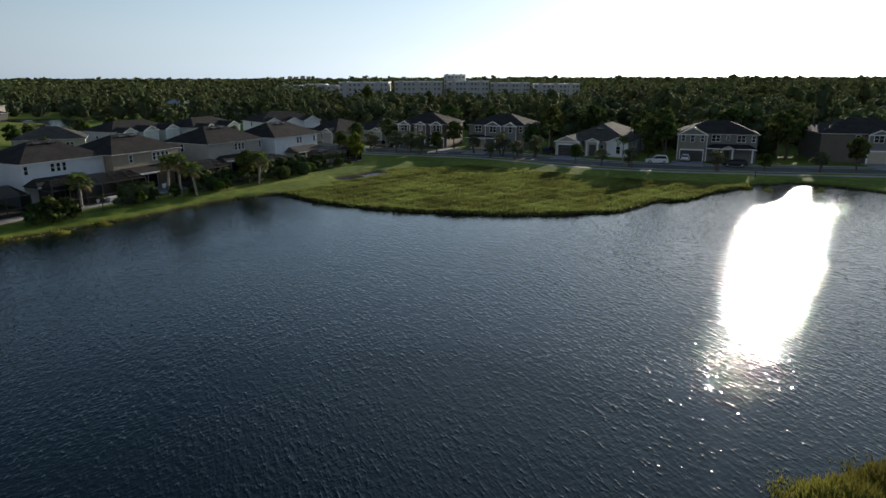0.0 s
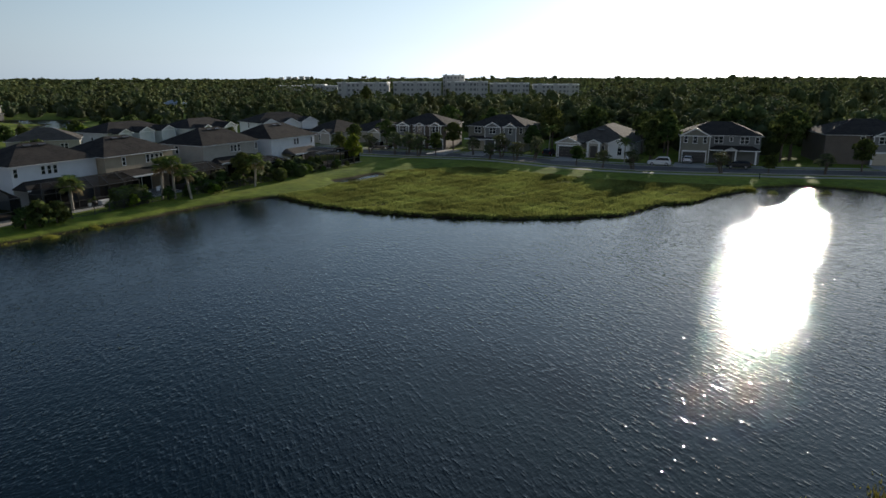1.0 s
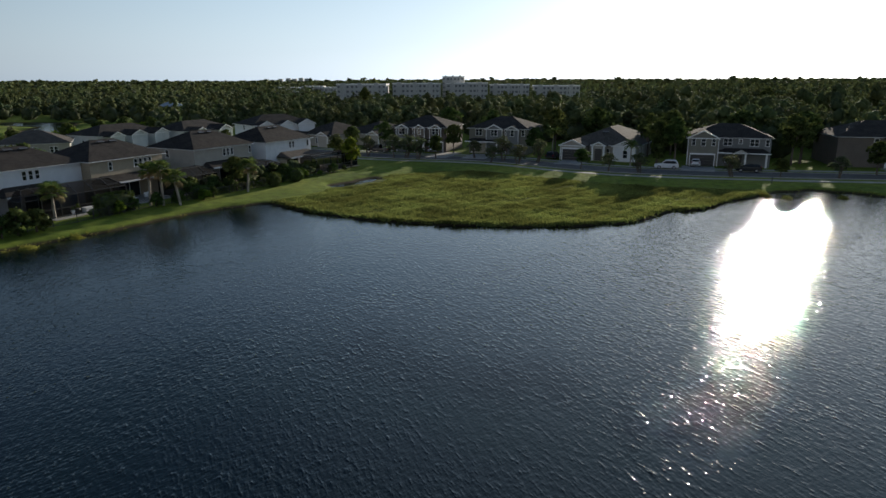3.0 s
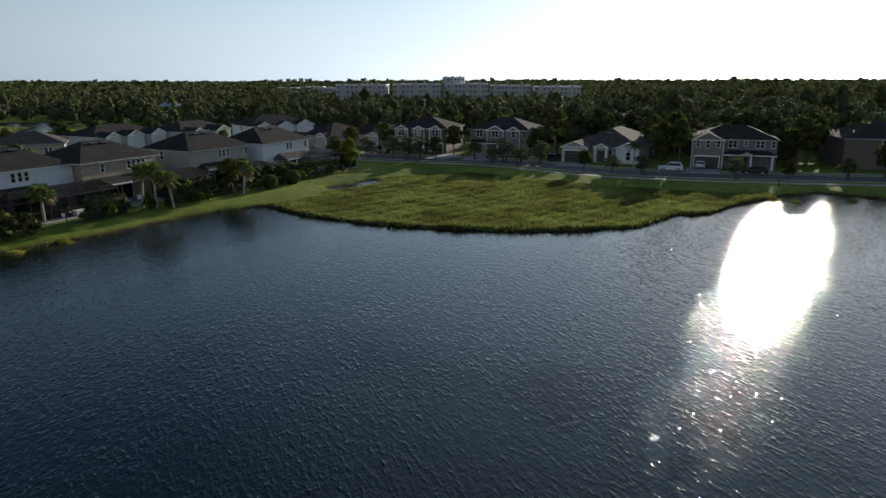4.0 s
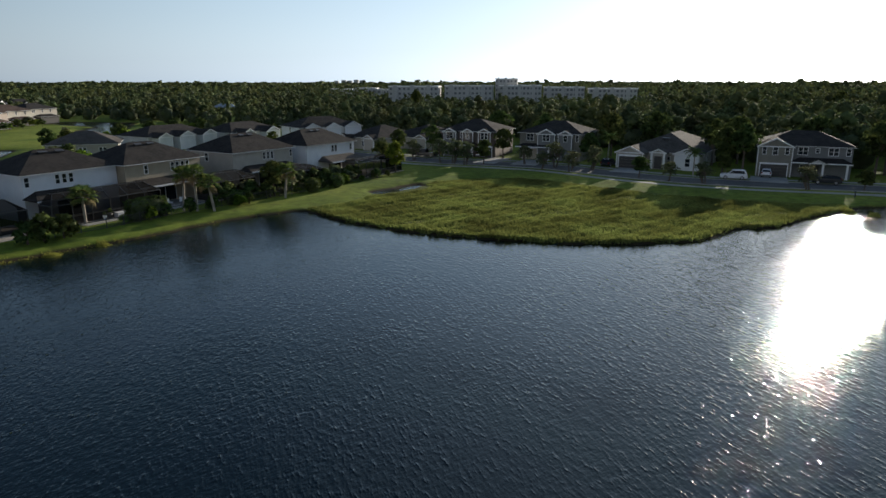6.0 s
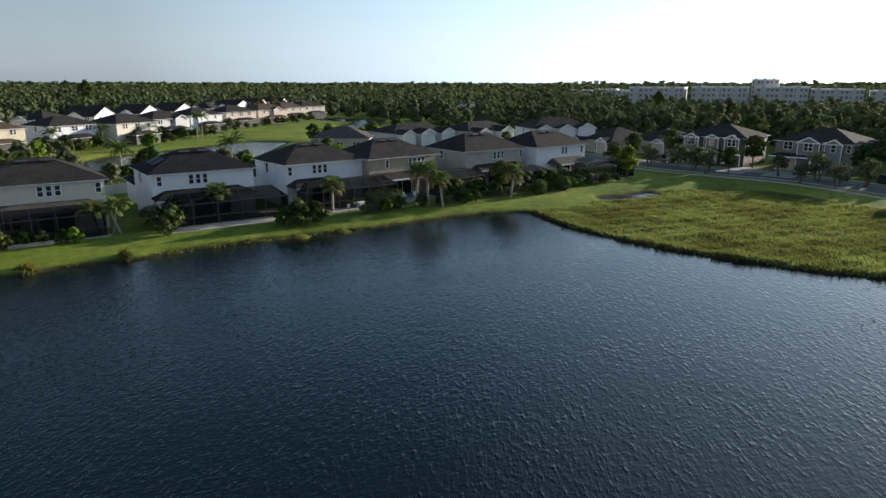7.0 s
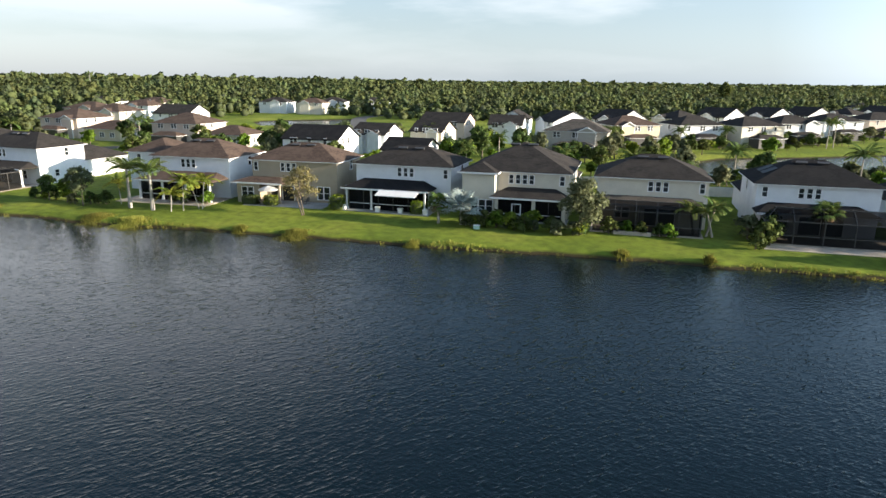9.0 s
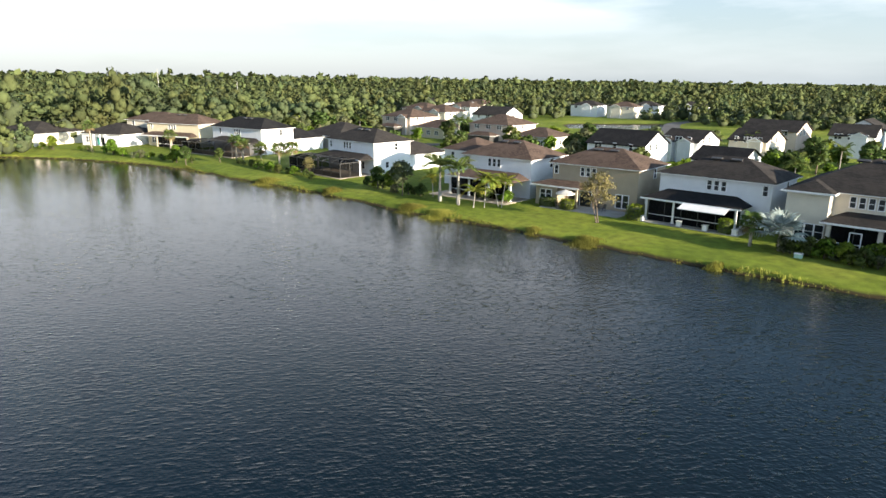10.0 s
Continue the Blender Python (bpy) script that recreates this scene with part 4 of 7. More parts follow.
# G: tan house with open patio
m, h = row_house(-92.0, 12.9, 23.1, 1.16, -4.7, 6.1, 7.6, M["tan"], M["roof_brown"], "tan two-storey stucco house with brown hip roof", (-4.2,), 0.0)
porch_roof(h, -6.0, -0.1, 2.2, 3.35, 2.75, M["roof_brown"])
part("porch_room", box_bm((-5.8, -2.9, -1.9, -0.003, -0.3, 2.75)), M["tan"], h)
windows(h, (-4.8, -4.0), -1.9, 1.55, 0.66, 1.2)
porch_posts(h, (-0.3,), -2.0, 2.75, 0.26, M["tan"])
sliding_door(h, -2.4, 0.6, 0)
windows(h, (4.0, 4.8), 0, 1.35, 0.66, 1.7)
part("patio", box_bm((-4.2, 5.6, -3.6, -0.01, -0.3, 0.06)), M["concrete"], h, "pale concrete patio")
# H: white house, black porch roof, white awning
m, h = row_house(-85.4, 28.3, 26.6, 1.19, -5.9, 5.2, 7.8, M["white"], M["roof_dark"], "white two-storey house with dark roof and black porch roof", (4.6,), 0.0)
porch_roof(h, -6.1, 3.3, 2.9, 3.75, 2.8, M["roof_black"])
porch_posts(h, (-5.9, -3.0, 3.1), -2.8, 2.8, 0.17)
windows(h, (-3.9, -3.1, -2.3), 0, 1.5, 0.66, 1.15)
screen_wall(h, -5.7, 2.9, -2.62, 2.72)
sliding_door(h, -0.8, 2.6, 0)
part("patio", box_bm((-6.4, 3.8, -3.8, -0.01, -0.3, 0.10)), M["concrete"], h, "pale concrete porch slab")
for x in (-6.0, -2.0, 0.6, 3.4):
    part("porch_planter", box_bm((x - 0.22, x + 0.22, -3.7, -3.3, 0.1, 0.66), (x - 0.27, x + 0.27, -3.75, -3.25, 0.66, 0.73)), M["trim"], h, "white masonry porch pier")
aw = bmesh.new()
v = [aw.verts.new(c) for c in ((-1.9, -2.9, 2.95), (2.6, -2.9, 2.95), (2.6, -4.6, 2.42), (-1.9, -4.6, 2.42), (-1.9, -2.9, 2.90), (2.6, -2.9, 2.90), (2.6, -4.6, 2.37), (-1.9, -4.6, 2.37))]
for f in ((0, 1, 2, 3), (7, 6, 5, 4), (0, 4, 5, 1), (1, 5, 6, 2), (2, 6, 7, 3), (3, 7, 4, 0)):
    aw.faces.new([v[i] for i in f])
part("awning", aw, M["canvas"], h, "white fabric awning")
# I: cream house with a wing towards the lake
m, h = row_house(-75.6, 46.3, 25.6, 1.16, -10.4, 0.7, 11.5, M["cream"], M["roof_dark"], "cream two-storey house with dark hip roof and screened porch", (0.0,), -4.3, 4, pitch=0.52, extra=())
part("wing_wall", box_bm((-10.4, -6.9, -1.6, -0.003, -0.3, 5.5)), M["cream"], h)
bm = bmesh.new()
hip_roof(bm, -10.4, -6.9, -1.6, 4.0, 5.503, 0.47)
part("wing_roof", bm, M["roof_dark"], h)
part("wing_fascia", box_bm((-10.87, -6.43, -2.06, -2.02, 5.48, 5.67), (-6.47, -6.43, -2.02, -0.46, 5.48, 5.67), (-10.87, -10.83, -2.02, -0.46, 5.48, 5.67)), M["trim"], h, "white fascia boards")
windows(h, (-9.0, -8.2, -7.4), -1.6, 1.5, 0.66, 1.5)
porch_roof(h, -6.9, 0.6, 2.4, 3.75, 2.75, M["roof_dark"])
porch_posts(h, (-6.5, -2.6, 0.5), -2.3, 2.75, 0.36, M["cream"])
screen_wall(h, -6.3, -2.8, -2.3, 2.72, 1.6, -4.4)
screen_wall(h, -2.4, 0.3, -2.3, 2.72)
sliding_door(h, -5.6, -2.4, 0)
part("patio", box_bm((-6.9, 0.9, -2.8, -0.01, -0.3, 0.08)), M["concrete"], h, "pale concrete porch slab")
# J: pale house with a screened pool
m, h = row_house(-70.4, 56.1, 25.6, 1.15, -6, 4.8, 8.4, M["cream"], M["roof_dark"], "pale beige two-storey house with dark hip roof", (4.2,), 0.0)
porch_roof(h, -5.9, 4.2, 2.0, 3.55, 2.8, M["roof_grey"])
sliding_door(h, -1.6, 1.8, 0)
windows(h, (-3.8, -3.0), 0, 1.5, 0.66, 1.2)
porch_posts(h, (-1.4,), -1.9, 2.8, 0.4, M["cream"])
pool_cage(m, -6.0, 4.0, 3.9, -2.15, 2.5, "dark screened pool cage on a beige house", 0.9, 2.0)
# K: white house, broad pool cage
m, h = row_house(-63.9, 70.7, 25.3, 1.11, -4.9, 6.3, 8.5, M["white"], M["roof_black"], "white two-storey house with black hip roof and solar panels", (-4.1,), 0.0)
porch_roof(h, -4.8, 5.6, 2.4, 3.6, 2.75, M["roof_black"])
windows(h, (-2.6,), 0, 1.5, 0.8, 1.1)
sliding_door(h, -0.6, 3.4, 0)
pool_cage(m, -4.7, 8.4, 4.6, -2.55, 2.5, "dark screened pool cage on a white house", 1.15)
part("patio_strip", box_bm((-5.0, 7.6, -7.0, -5.05, -0.3, 0.03)), M["paver"], h, "sandy paver strip before the pool cage")
for dx in (0.0, 2.0):                                  # solar panels on the end slope
    sp = part("solar_panel", box_bm((-0.75, 0.75, -0.8, 0.8, 0.03, 0.07)), M["panel"], h, "black solar panel")
    sp.matrix_basis = pose(-3.3, 3.2 + dx, 5.72 + 2.0 * 0.5, 0, -26.6, 0)
# L: white house, long pool cage
m, h = row_house(-57.1, 85.1, 21.3, 1.04, -4.4, 7.1, 8.4, M["white"], M["roof_dark"], "white two-storey house with charcoal hip roof", (-3.9,), 0.4)
porch_roof(h, -4.3, 3.0, 2.4, 3.6, 2.75, M["roof_dark"])
sliding_door(h, -0.8, 2.4, 0)
pool_cage(m, -4.5, 9.2, 4.8, -2.55, 2.5, "dark screened pool cage on a white house", 1.15)
part("patio_strip", box_bm((-2.0, 9.0, -6.6, -5.25, -0.3, 0.03)), M["concrete"], h, "pale concrete strip before the pool cage")
# M: tan house
m, h = row_house(-51.8, 94.5, 20.7, 0.98, -3.2, 9.3, 8.6, M["tan"], M["roof_dark"], "tan two-storey house with charcoal hip roof", (0.0,), 5.6, 4, extra=((9.303, 11.0, 3.0, 8.0, 5.3, "hip"),))
porch_roof(h, -3.0, 8.8, 2.2, 3.5, 2.75, M["roof_dark"])
sliding_door(h, 1.0, 4.5, 0)
pool_cage(m, 5.5, 14.2, 5.2, -2.35, 2.5, "dark screened pool cage on a tan house", 1.0)
part("patio", box_bm((-2.5, 5.1, -5.2, -0.01, -0.3, 0.05)), M["concrete"], h, "pale concrete patio")
# N: taupe house
m, h = row_house(-42.9, 113.6, 24.3, 0.89, -7.5, 6.5, 9.0, M["taupe"], M["roof_dark"], "taupe two-storey house with charcoal hip roof", (6.0,), 0.4)
porch_roof(h, -6.0, 5.8, 2.2, 3.5, 2.75, M["roof_dark"])
sliding_door(h, -2.0, 2.0, 0)
pool_cage(m, -4.5, 6.8, 5.6, -2.35, 2.5, "dark screened pool cage on a taupe house", 0.6)
# O: white house at the end of the row
m, h = row_house(-35.7, 126.6, 23.8, 0.81, -8.5, 6.8, 8.6, M["white"], M["roof_dark"], "white two-storey house with charcoal hip roof at the row's end", (5.6,), 0.0, 2)
porch_roof(h, -5.0, 6.4, 2.6, 3.6, 2.75, M["roof_grey"])
sliding_door(h, -2.0, 2.0, 0)
pool_cage(m, -2.0, 13.5, 6.0, -2.75, 2.6, "broad dark screened pool cage on a white house", 0.35)
# D, C, B, A: further along the shore
m, h = row_house(-134.0, -70.1, 19.1, 1.05, -8.4, 8.6, 8.0, M["white"], M["roof_black"], "white two-storey house with black hip roof", (-5.5,), 0.5)
porch_roof(h, -6.0, 8.0, 2.4, 3.6, 2.75, M["roof_dark"])
pool_cage(m, -9.5, 8.0, 6.6, -2.55, 2.5, "dark screened pool cage on a white house", 0.5)
m, h = row_house(-139.7, -92.2, 5.9, 1.02, -8, 8.2, 8.0, M["yellow"], M["roof_brown"], "straw-coloured two-storey house with brown hip roof", (-6.5,), 0.0)
porch_roof(h, -7.6, 7.4, 2.4, 3.6, 2.75, M["roof_brown"])
porch_posts(h, (-2.4, 2.0, 7.0), -2.3, 2.75, 0.34, M["yellow"])
windows(h, (-6.4, -5.6), 0, 1.5, 0.7, 1.4)
sliding_door(h, -1.5, 1.8, 0)
screen_wall(h, -2.2, 6.8, -2.3, 2.7)
m = at_row(-134.5, -109.4, 4.4)
h = house(m, [(-6.4, 6.4, 0, 11, 2.9, "hip")], "low white house with charcoal hip roof and open porch", M["white"], M["roof_dark"], g_row, [(-4.6, 0, 1.5, 0.7, 1.4), (-3.7, 0, 1.5, 0.7, 1.4)])
porch_posts(h, (-1.6, 0.4, 2.2), -0.6, 2.8)
sliding_door(h, -1.2, 2.0, 0)
part("drape", box_bm((-0.2, 0.5, -0.75, -0.62, 0.4, 1.9)), M["teal"], h, "teal cloth hung in the porch")
m = at_row(-148.2, -107.5, 8.4)
house(m, [(-7.0, 7.5, 0, 9, 5.6, "hip")], "cream two-storey house with brown hip roof behind the shore", M["cream"], M["roof_brown"], g_row, [(-4.5, 0, UP, 0.7, 1.2)])
m = at_row(-128.1, -130.2, 9.1)
h = house(m, [(-9.0, 7.5, 0, 12, 2.9, "hip")], "low cream house with charcoal hip roof", M["cream"], M["roof_dark"], g_row, [(3.5, 0, 1.5, 0.7, 1.3), (5.0, 0, 1.5, 0.7, 1.3)])
screen_wall(h, -7.0, -1.0, -0.3, 2.7)

# ---- houses across the street, facing the lake ----
g_front = "houses across the street"


def garage(h, x0, x1, y, hh=2.25, material=None):
    part("garage_surround", box_bm((x0 - 0.15, x1 + 0.15, y - 0.06, y - 0.003, hh, hh + 0.3), (x0 - 0.15, x0, y - 0.06, y - 0.003, 0, hh), (x1, x1 + 0.15, y - 0.06, y - 0.003, 0, hh)), M["trim"], h, "white garage surround")
    n = 4
    for k in range(n):
        part("garage_panel", box_bm((x0, x1, y - 0.035, y - 0.004, hh * k / n + 0.012, hh * (k + 1) / n - 0.012)), material or M["door"], h)


# P: brown gabled house
m = pose(-14.2, 159.4, 0, 0, 0, -15.0) @ Matrix.Diagonal((1.05, 1.15, 1, 1))
h = house(m, [(-7.2, 5.2, 0, 11, 5.6, "hip")], "brown two-storey house with three white-trimmed front gables", M["brown_siding"], M["roof_dark"], g_front,
          [(-6.4, 0, UP, 0.6, 1.3), (-5.1, -1.2, UP, 0.7, 1.4), (-4.3, -1.2, UP, 0.7, 1.4), (-2.4, 0, UP, 0.5, 1.3), (-0.9, -0.6, UP, 0.75, 1.4), (2.5, -0.6, UP, 0.65, 1.4), (3.3, -0.6, UP, 0.65, 1.4), (-0.9, 0, 1.5, 0.9, 1.6)],
          [], 0.40, [(-6.0, -3.3, 1.2, 5.5, 4.0, M["slate_siding"]), (-2.0, 0.3, 0.6, 5.5, 4.0, M["brown_siding"]), (1.6, 4.2, 0.6, 5.5, 4.0, M["brown_siding"])],
          [(5.2, 3.0, UP, 0.66, 1.2, 90), (5.2, 7.5, UP, 0.66, 1.2, 90)])
porch_roof(h, -7.0, 0.9, 2.2, 3.5, 2.75, M["roof_dark"])
porch_posts(h, (-6.8, -3.0, 0.7), -2.1, 2.75)
garage(h, 1.5, 4.6, -0.6, 2.2, M["dark_door"])
# Q: olive house
m = pose(2.8, 155.7, 0, 0, 0, -19.0) @ Matrix.Diagonal((0.98, 1.15, 1, 1))
h = house(m, [(-6.9, 7.0, 0, 11, 5.6, "hip")], "olive-grey two-storey house with twin white-trimmed gables", M["olive_siding"], M["roof_dark"], g_front,
          [(-4.9, 0, UP, 0.7, 1.35), (-4.1, 0, UP, 0.7, 1.35), (-0.9, -0.8, UP, 0.7, 1.35), (-0.1, -0.8, UP, 0.7, 1.35), (2.0, 0, UP, 0.5, 1.2), (3.8, -0.8, UP, 0.75, 1.35), (6.1, 0, UP, 0.6, 1.25), (5.6, 0, 1.5, 0.8, 1.4)],
          [], 0.40, [(-2.4, 1.4, 0.8, 5.5, 4.0, M["slate_siding"]), (2.3, 5.2, 0.8, 5.5, 4.0, M["slate_siding"])], [(7.0, 4.0, UP, 0.66, 1.2, 90)])
porch_roof(h, -6.8, 2.0, 1.6, 3.4, 2.75, M["roof_dark"])
porch_posts(h, (0.4, 1.9), -1.5, 2.75)
garage(h, -6.3, -2.2, 0)
# R: low house with broad weathered roof
m = pose(24.0, 145.2, 0, 0, 0, -24.1) @ Matrix.Diagonal((1.19, 1.15, 1.05, 1))
h = house(m, [(-6.2, 6.2, 0, 19, 2.9, "hip")], "low taupe house with broad weathered grey hip roof and entry gables", M["taupe"], M["roof_grey"], g_front,
          [(4.6, -1.2, 1.4, 0.7, 1.4), (1.2, 0, 1.5, 0.8, 1.4)], [(0, 3.4, 5.2)], 0.46,
          [(-6.2, -2.0, 3.2, 2.9, 5.0, M["taupe"]), (-0.9, 1.2, 1.8, 3.0, 4.5, M["taupe"]), (2.6, 6.2, 1.2, 2.9, 5.0, M["white"])],
          [(6.2, y, 1.6, 0.66, 1.2, 90) for y in (3, 6, 10, 14)])
garage(h, -5.8, -2.4, -3.2, 2.2, M["dark_door"])
part("front_door", box_bm((-0.45, 0.75, -1.86, -1.803, 0.1, 2.35)), M["dark_door"], h)
porch_posts(h, (-0.85, 1.15), -2.05, 2.9, 0.3)
# S: slate house with garage bay
m = pose(46.1, 136.2, 0, 0, 0, -16.9) @ Matrix.Diagonal((0.97, 1.1, 0.96, 1))
h = house(m, [(-7.0, 8.2, 0, 11, 5.6, "hip")], "slate-grey two-storey house with a gabled garage bay", M["slate_siding"], M["roof_dark"], g_front,
          [(-5.9, -1.4, UP, 0.6, 1.25), (-4.1, -1.4, UP, 0.75, 1.45), (-2.2, -1.4, UP, 0.6, 1.25), (0.0, 0, UP, 0.7, 1.3), (0.8, 0, UP, 0.7, 1.3), (2.7, 0, UP + 0.15, 0.55, 0.75), (4.8, 0, UP, 0.7, 1.3), (5.6, 0, UP, 0.7, 1.3), (7.5, 0, UP, 0.6, 1.2), (0.6, 0, 1.5, 0.8, 1.4)],
          [], 0.40, [(-6.9, -1.3, 1.4, 5.5, 4.5, M["olive_siding"])], [])
porch_roof(h, -1.0, 7.8, 2.0, 3.6, 2.8, M["roof_dark"])
porch_posts(h, (1.6, 3.7, 7.4), -1.9, 2.8, 0.32)
bm = bmesh.new()
gable_roof(bm, 1.6, 4.0, -2.2, -0.6, 2.95, 0.5, 0.3, "y")
part("entry_roof", bm, M["roof_dark"], h)
bm = bmesh.new()
poly(bm, [(1.35, -2.36, 2.95), (4.25, -2.36, 2.95), (2.8, -2.36, 3.62)])
bmesh.ops.solidify(bm, geom=bm.faces[:], thickness=0.1)
part("entry_gable", bm, M["trim"], h, "white entry gable")
garage(h, -6.3, -1.9, -1.4, 2.25, M["dark_door"])
part("front_door", box_bm((2.2, 3.2, -0.06, -0.003, 0.1, 2.2)), M["dark_door"], h)
# T: brown house further along
m = pose(75.3, 134.6, 0, 0, 0, -8.6) @ Matrix.Diagonal((1.09, 1.15, 1, 1))
h = house(m, [(-8.0, 8.0, 0, 12, 5.6, "hip")], "brown two-storey house in the low sun's glare", M["brown_siding"], M["roof_dark"], g_front,
          [(-2.0, 0, UP, 0.66, 1.2), (0.6, -1.0, UP, 0.7, 1.3), (1.4, -1.0, UP, 0.7, 1.3), (5.2, -1.0, UP, 0.7, 1.3)], [], 0.42, [(-0.6, 2.8, 1.0, 5.5, 4.0, M["slate_siding"]), (4.0, 6.8, 1.0, 5.5, 4.0, M["slate_siding"])])
garage(h, -0.4, 2.6, -1.0)
# small low houses left of P
for x, y, r, wl_, rf in ((-43.5, 172.0, -35, M["taupe"], M["roof_dark"]), (-31.5, 174.5, -30, M["taupe"], M["roof_dark"])):
    m = pose(x, y, 0, 0, 0, r) @ Matrix.Diagonal((1.1, 1.15, 1, 1))
    h = house(m, [(-6, 6, 0, 13, 2.9, "hip")], "low taupe house with dark roof behind street trees", wl_, rf, g_front, [(1.0, 0, 1.5, 0.8, 1.3)], [], 0.42,
              [(-5.6, -2.2, 2.0, 2.9, 4.5, wl_), (2.4, 5.6, 1.0, 2.9, 4.5, wl_)])
    garage(h, -5.3, -2.5, -2.0, 2.1)

# driveways
for x, y, r, w, d in ((-9.1, 152.7, -17.5, 4.7, 10.9), (-1.3, 150.4, -15.5, 5.3, 9.9), (17.9, 141.1, -24.1, 5.3, 8.9), (39.9, 131.6, -16.9, 5.8, 7.5), (75.0, 128.1, -8.7, 4.8, 9.3)):
    bm = box_bm((-w / 2, w / 2, -d / 2, d / 2, -0.3, 0.045))
    ob = part("driveway", bm, M["concrete"])
    ob.matrix_basis = pose(x, y, 0, 0, 0, r)
    tagged(ob, "pale concrete driveway before a garage", "driveway", kind="structure")

# ---- houses further off ----
g_far = "houses of the estate beyond"
rng = random.Random(5)


def far_house(x, y, face, w, d, eave, kind, wall, roof, label, gables=(), wins=True, lower=True, out=0.6):
    """A house seen across other gardens: face is the bearing (degrees right of +y) along its wall, as for the lake row."""
    m = at_row(x, y, face, 1.02)
    z = UP if eave > 4 else 1.6
    ws = []
    if wins:
        for c in (-w * 0.3, 0.0, w * 0.28):
            ws += [(c - 0.4, 0, z, 0.62, 1.15), (c + 0.4, 0, z, 0.62, 1.15)] if rng.random() > 0.4 else [(c, 0, z, 0.62, 1.15)]
    blocks = [(-w / 2, w / 2, 0, d, eave, kind)]
    if lower and eave > 4:
        blocks.append((-w / 2 + 2.5, w / 2 - 3.0, -3.4, -0.003, 2.5, "lanai"))
    bays = [(c - gw / 2, c + gw / 2, out, eave, 3.5, wall) for c, gw in gables]
    return house(m, blocks, label, wall, roof, g_far, ws, [], 0.42, bays, [(w / 2, d * 0.5, z, 0.62, 1.15, 90), (w / 2, d * 0.25, z, 0.62, 1.15, 90), (-w / 2, d * 0.5, z, 0.62, 1.15, -90)])


# second row, backs towards the lake across the pond
far_house(-143.5, 74.0, 27.5, 14, 11, 5.5, "hip", M["taupe"], M["roof_grey"], "taupe two-storey house with weathered grey hip roof", [(2.5, 4.0)])
far_house(-163.5, 99.0, -3.8, 13, 10, 5.5, "hip", M["yellow"], M["roof_brown"], "straw-yellow two-storey house with brown hip roof", [(-3.0, 3.5)])
far_house(-163.7, 117.9, -0.6, 13, 10, 5.5, "hip", M["white"], M["roof_dark"], "white two-storey house with charcoal hip roof")
far_house(-159.8, 133.3, -6.1, 13.5, 10, 5.5, "hip", M["cream"], M["roof_dark"], "cream two-storey house with charcoal hip roof")
far_house(-168.9, 151.8, 0.6, 13, 10, 5.5, "hip", M["pale"], M["roof_dark"], "pale grey two-storey house with dark hip roof", [(3.0, 4.0)])
far_house(-179.3, 174.7, 1.8, 13, 10, 5.5, "hip", M["white"], M["roof_dark"], "white two-storey house with charcoal hip roof", [(-2.0, 4.0)])
far_house(-186.7, 197.8, 3.4, 14, 10, 5.5, "hip", M["pink"], M["roof_dark"], "peach two-storey house with charcoal hip roof")
far_house(-190.6, 218.9, 4.8, 15, 10, 5.5, "hip", M["pink"], M["roof_brown"], "peach two-storey house with brown hip roof", [(2.0, 4.0)])
far_house(-198.2, 239.9, 6.5, 14, 10, 5.5, "hip", M["cream"], M["roof_brown"], "cream two-storey house with brown hip roof")
far_house(-204.1, 260.6, 8.2, 14, 10, 5.5, "hip", M["cream"], M["roof_dark"], "cream two-storey house with charcoal hip roof")
# third row, seen as white gables between them
third = [(-184, 80), (-192, 102), (-198, 125), (-208, 147), (-213, 168), (-220, 189), (-225, 211), (-235, 235), (-243, 257), (-248, 278)]
walls3 = ["white", "pale", "cream", "white", "white", "pale", "white", "white", "cream", "white"]
for (x, y), wname in zip(third, walls3):
    far_house(x, y, 74 + rng.uniform(-8, 8), 11, 11, 5.5, "gable_x" if rng.random() > 0.2 else "hip", M[wname], M["roof_dark"], "two-storey house with dark roof and light sunlit gable", [(rng.uniform(-2, 2), 4.5)], lower=False)
# across the street, behind G to I
far_house(-131.2, 14.7, 25.6, 11.5, 9, 5.2, "gable_x", M["white"], M["roof_black"], "white house with black gable roof, its end sunlit", lower=False)
far_house(-129.5, 32.5, 31.5, 9, 8, 3.0, "gable_x", M["white"], M["roof_black"], "low white garage wing with black gable roof", lower=False)
far_house(-152.7, 27.2, 31.8, 8.5, 8.5, 4.4, "gable_x", M["white"], M["roof_dark"], "white house with dark gable roof and two small gables", [(-2.2, 2.6), (2.0, 2.8)], lower=False, out=1.2)
far_house(-158.0, 41.5, 31.8, 8.0, 8.5, 4.6, "gable_x", M["cream"], M["roof_dark"], "cream house with dark gable roof, its end sunlit", [(2.0, 2.6)], lower=False, out=1.0)
far_house(-185.3, 50.1, 30.0, 13, 9, 5.2, "gable_x", M["pink"], M["roof_dark"], "peach two-storey house with dark gable roof, its end sunlit", lower=False)
far_house(-176.0, 66.1, 24.3, 9, 9, 5.0, "gable_x", M["white"], M["roof_dark"], "white two-storey house with dark gable roof", [(1.6, 3.2)], lower=False, out=1.4)
far_house(-194.9, 73.5, 24.8, 9, 10, 5.5, "gable_y", M["white"], M["roof_dark"], "white two-storey house with a front gable", lower=False)
far_house(-199.5, -55.7, 28.1, 13, 11, 5.3, "hip", M["pink"], M["roof_brown"], "peach two-storey house with brown hip roof", [(3.5, 3.5)])
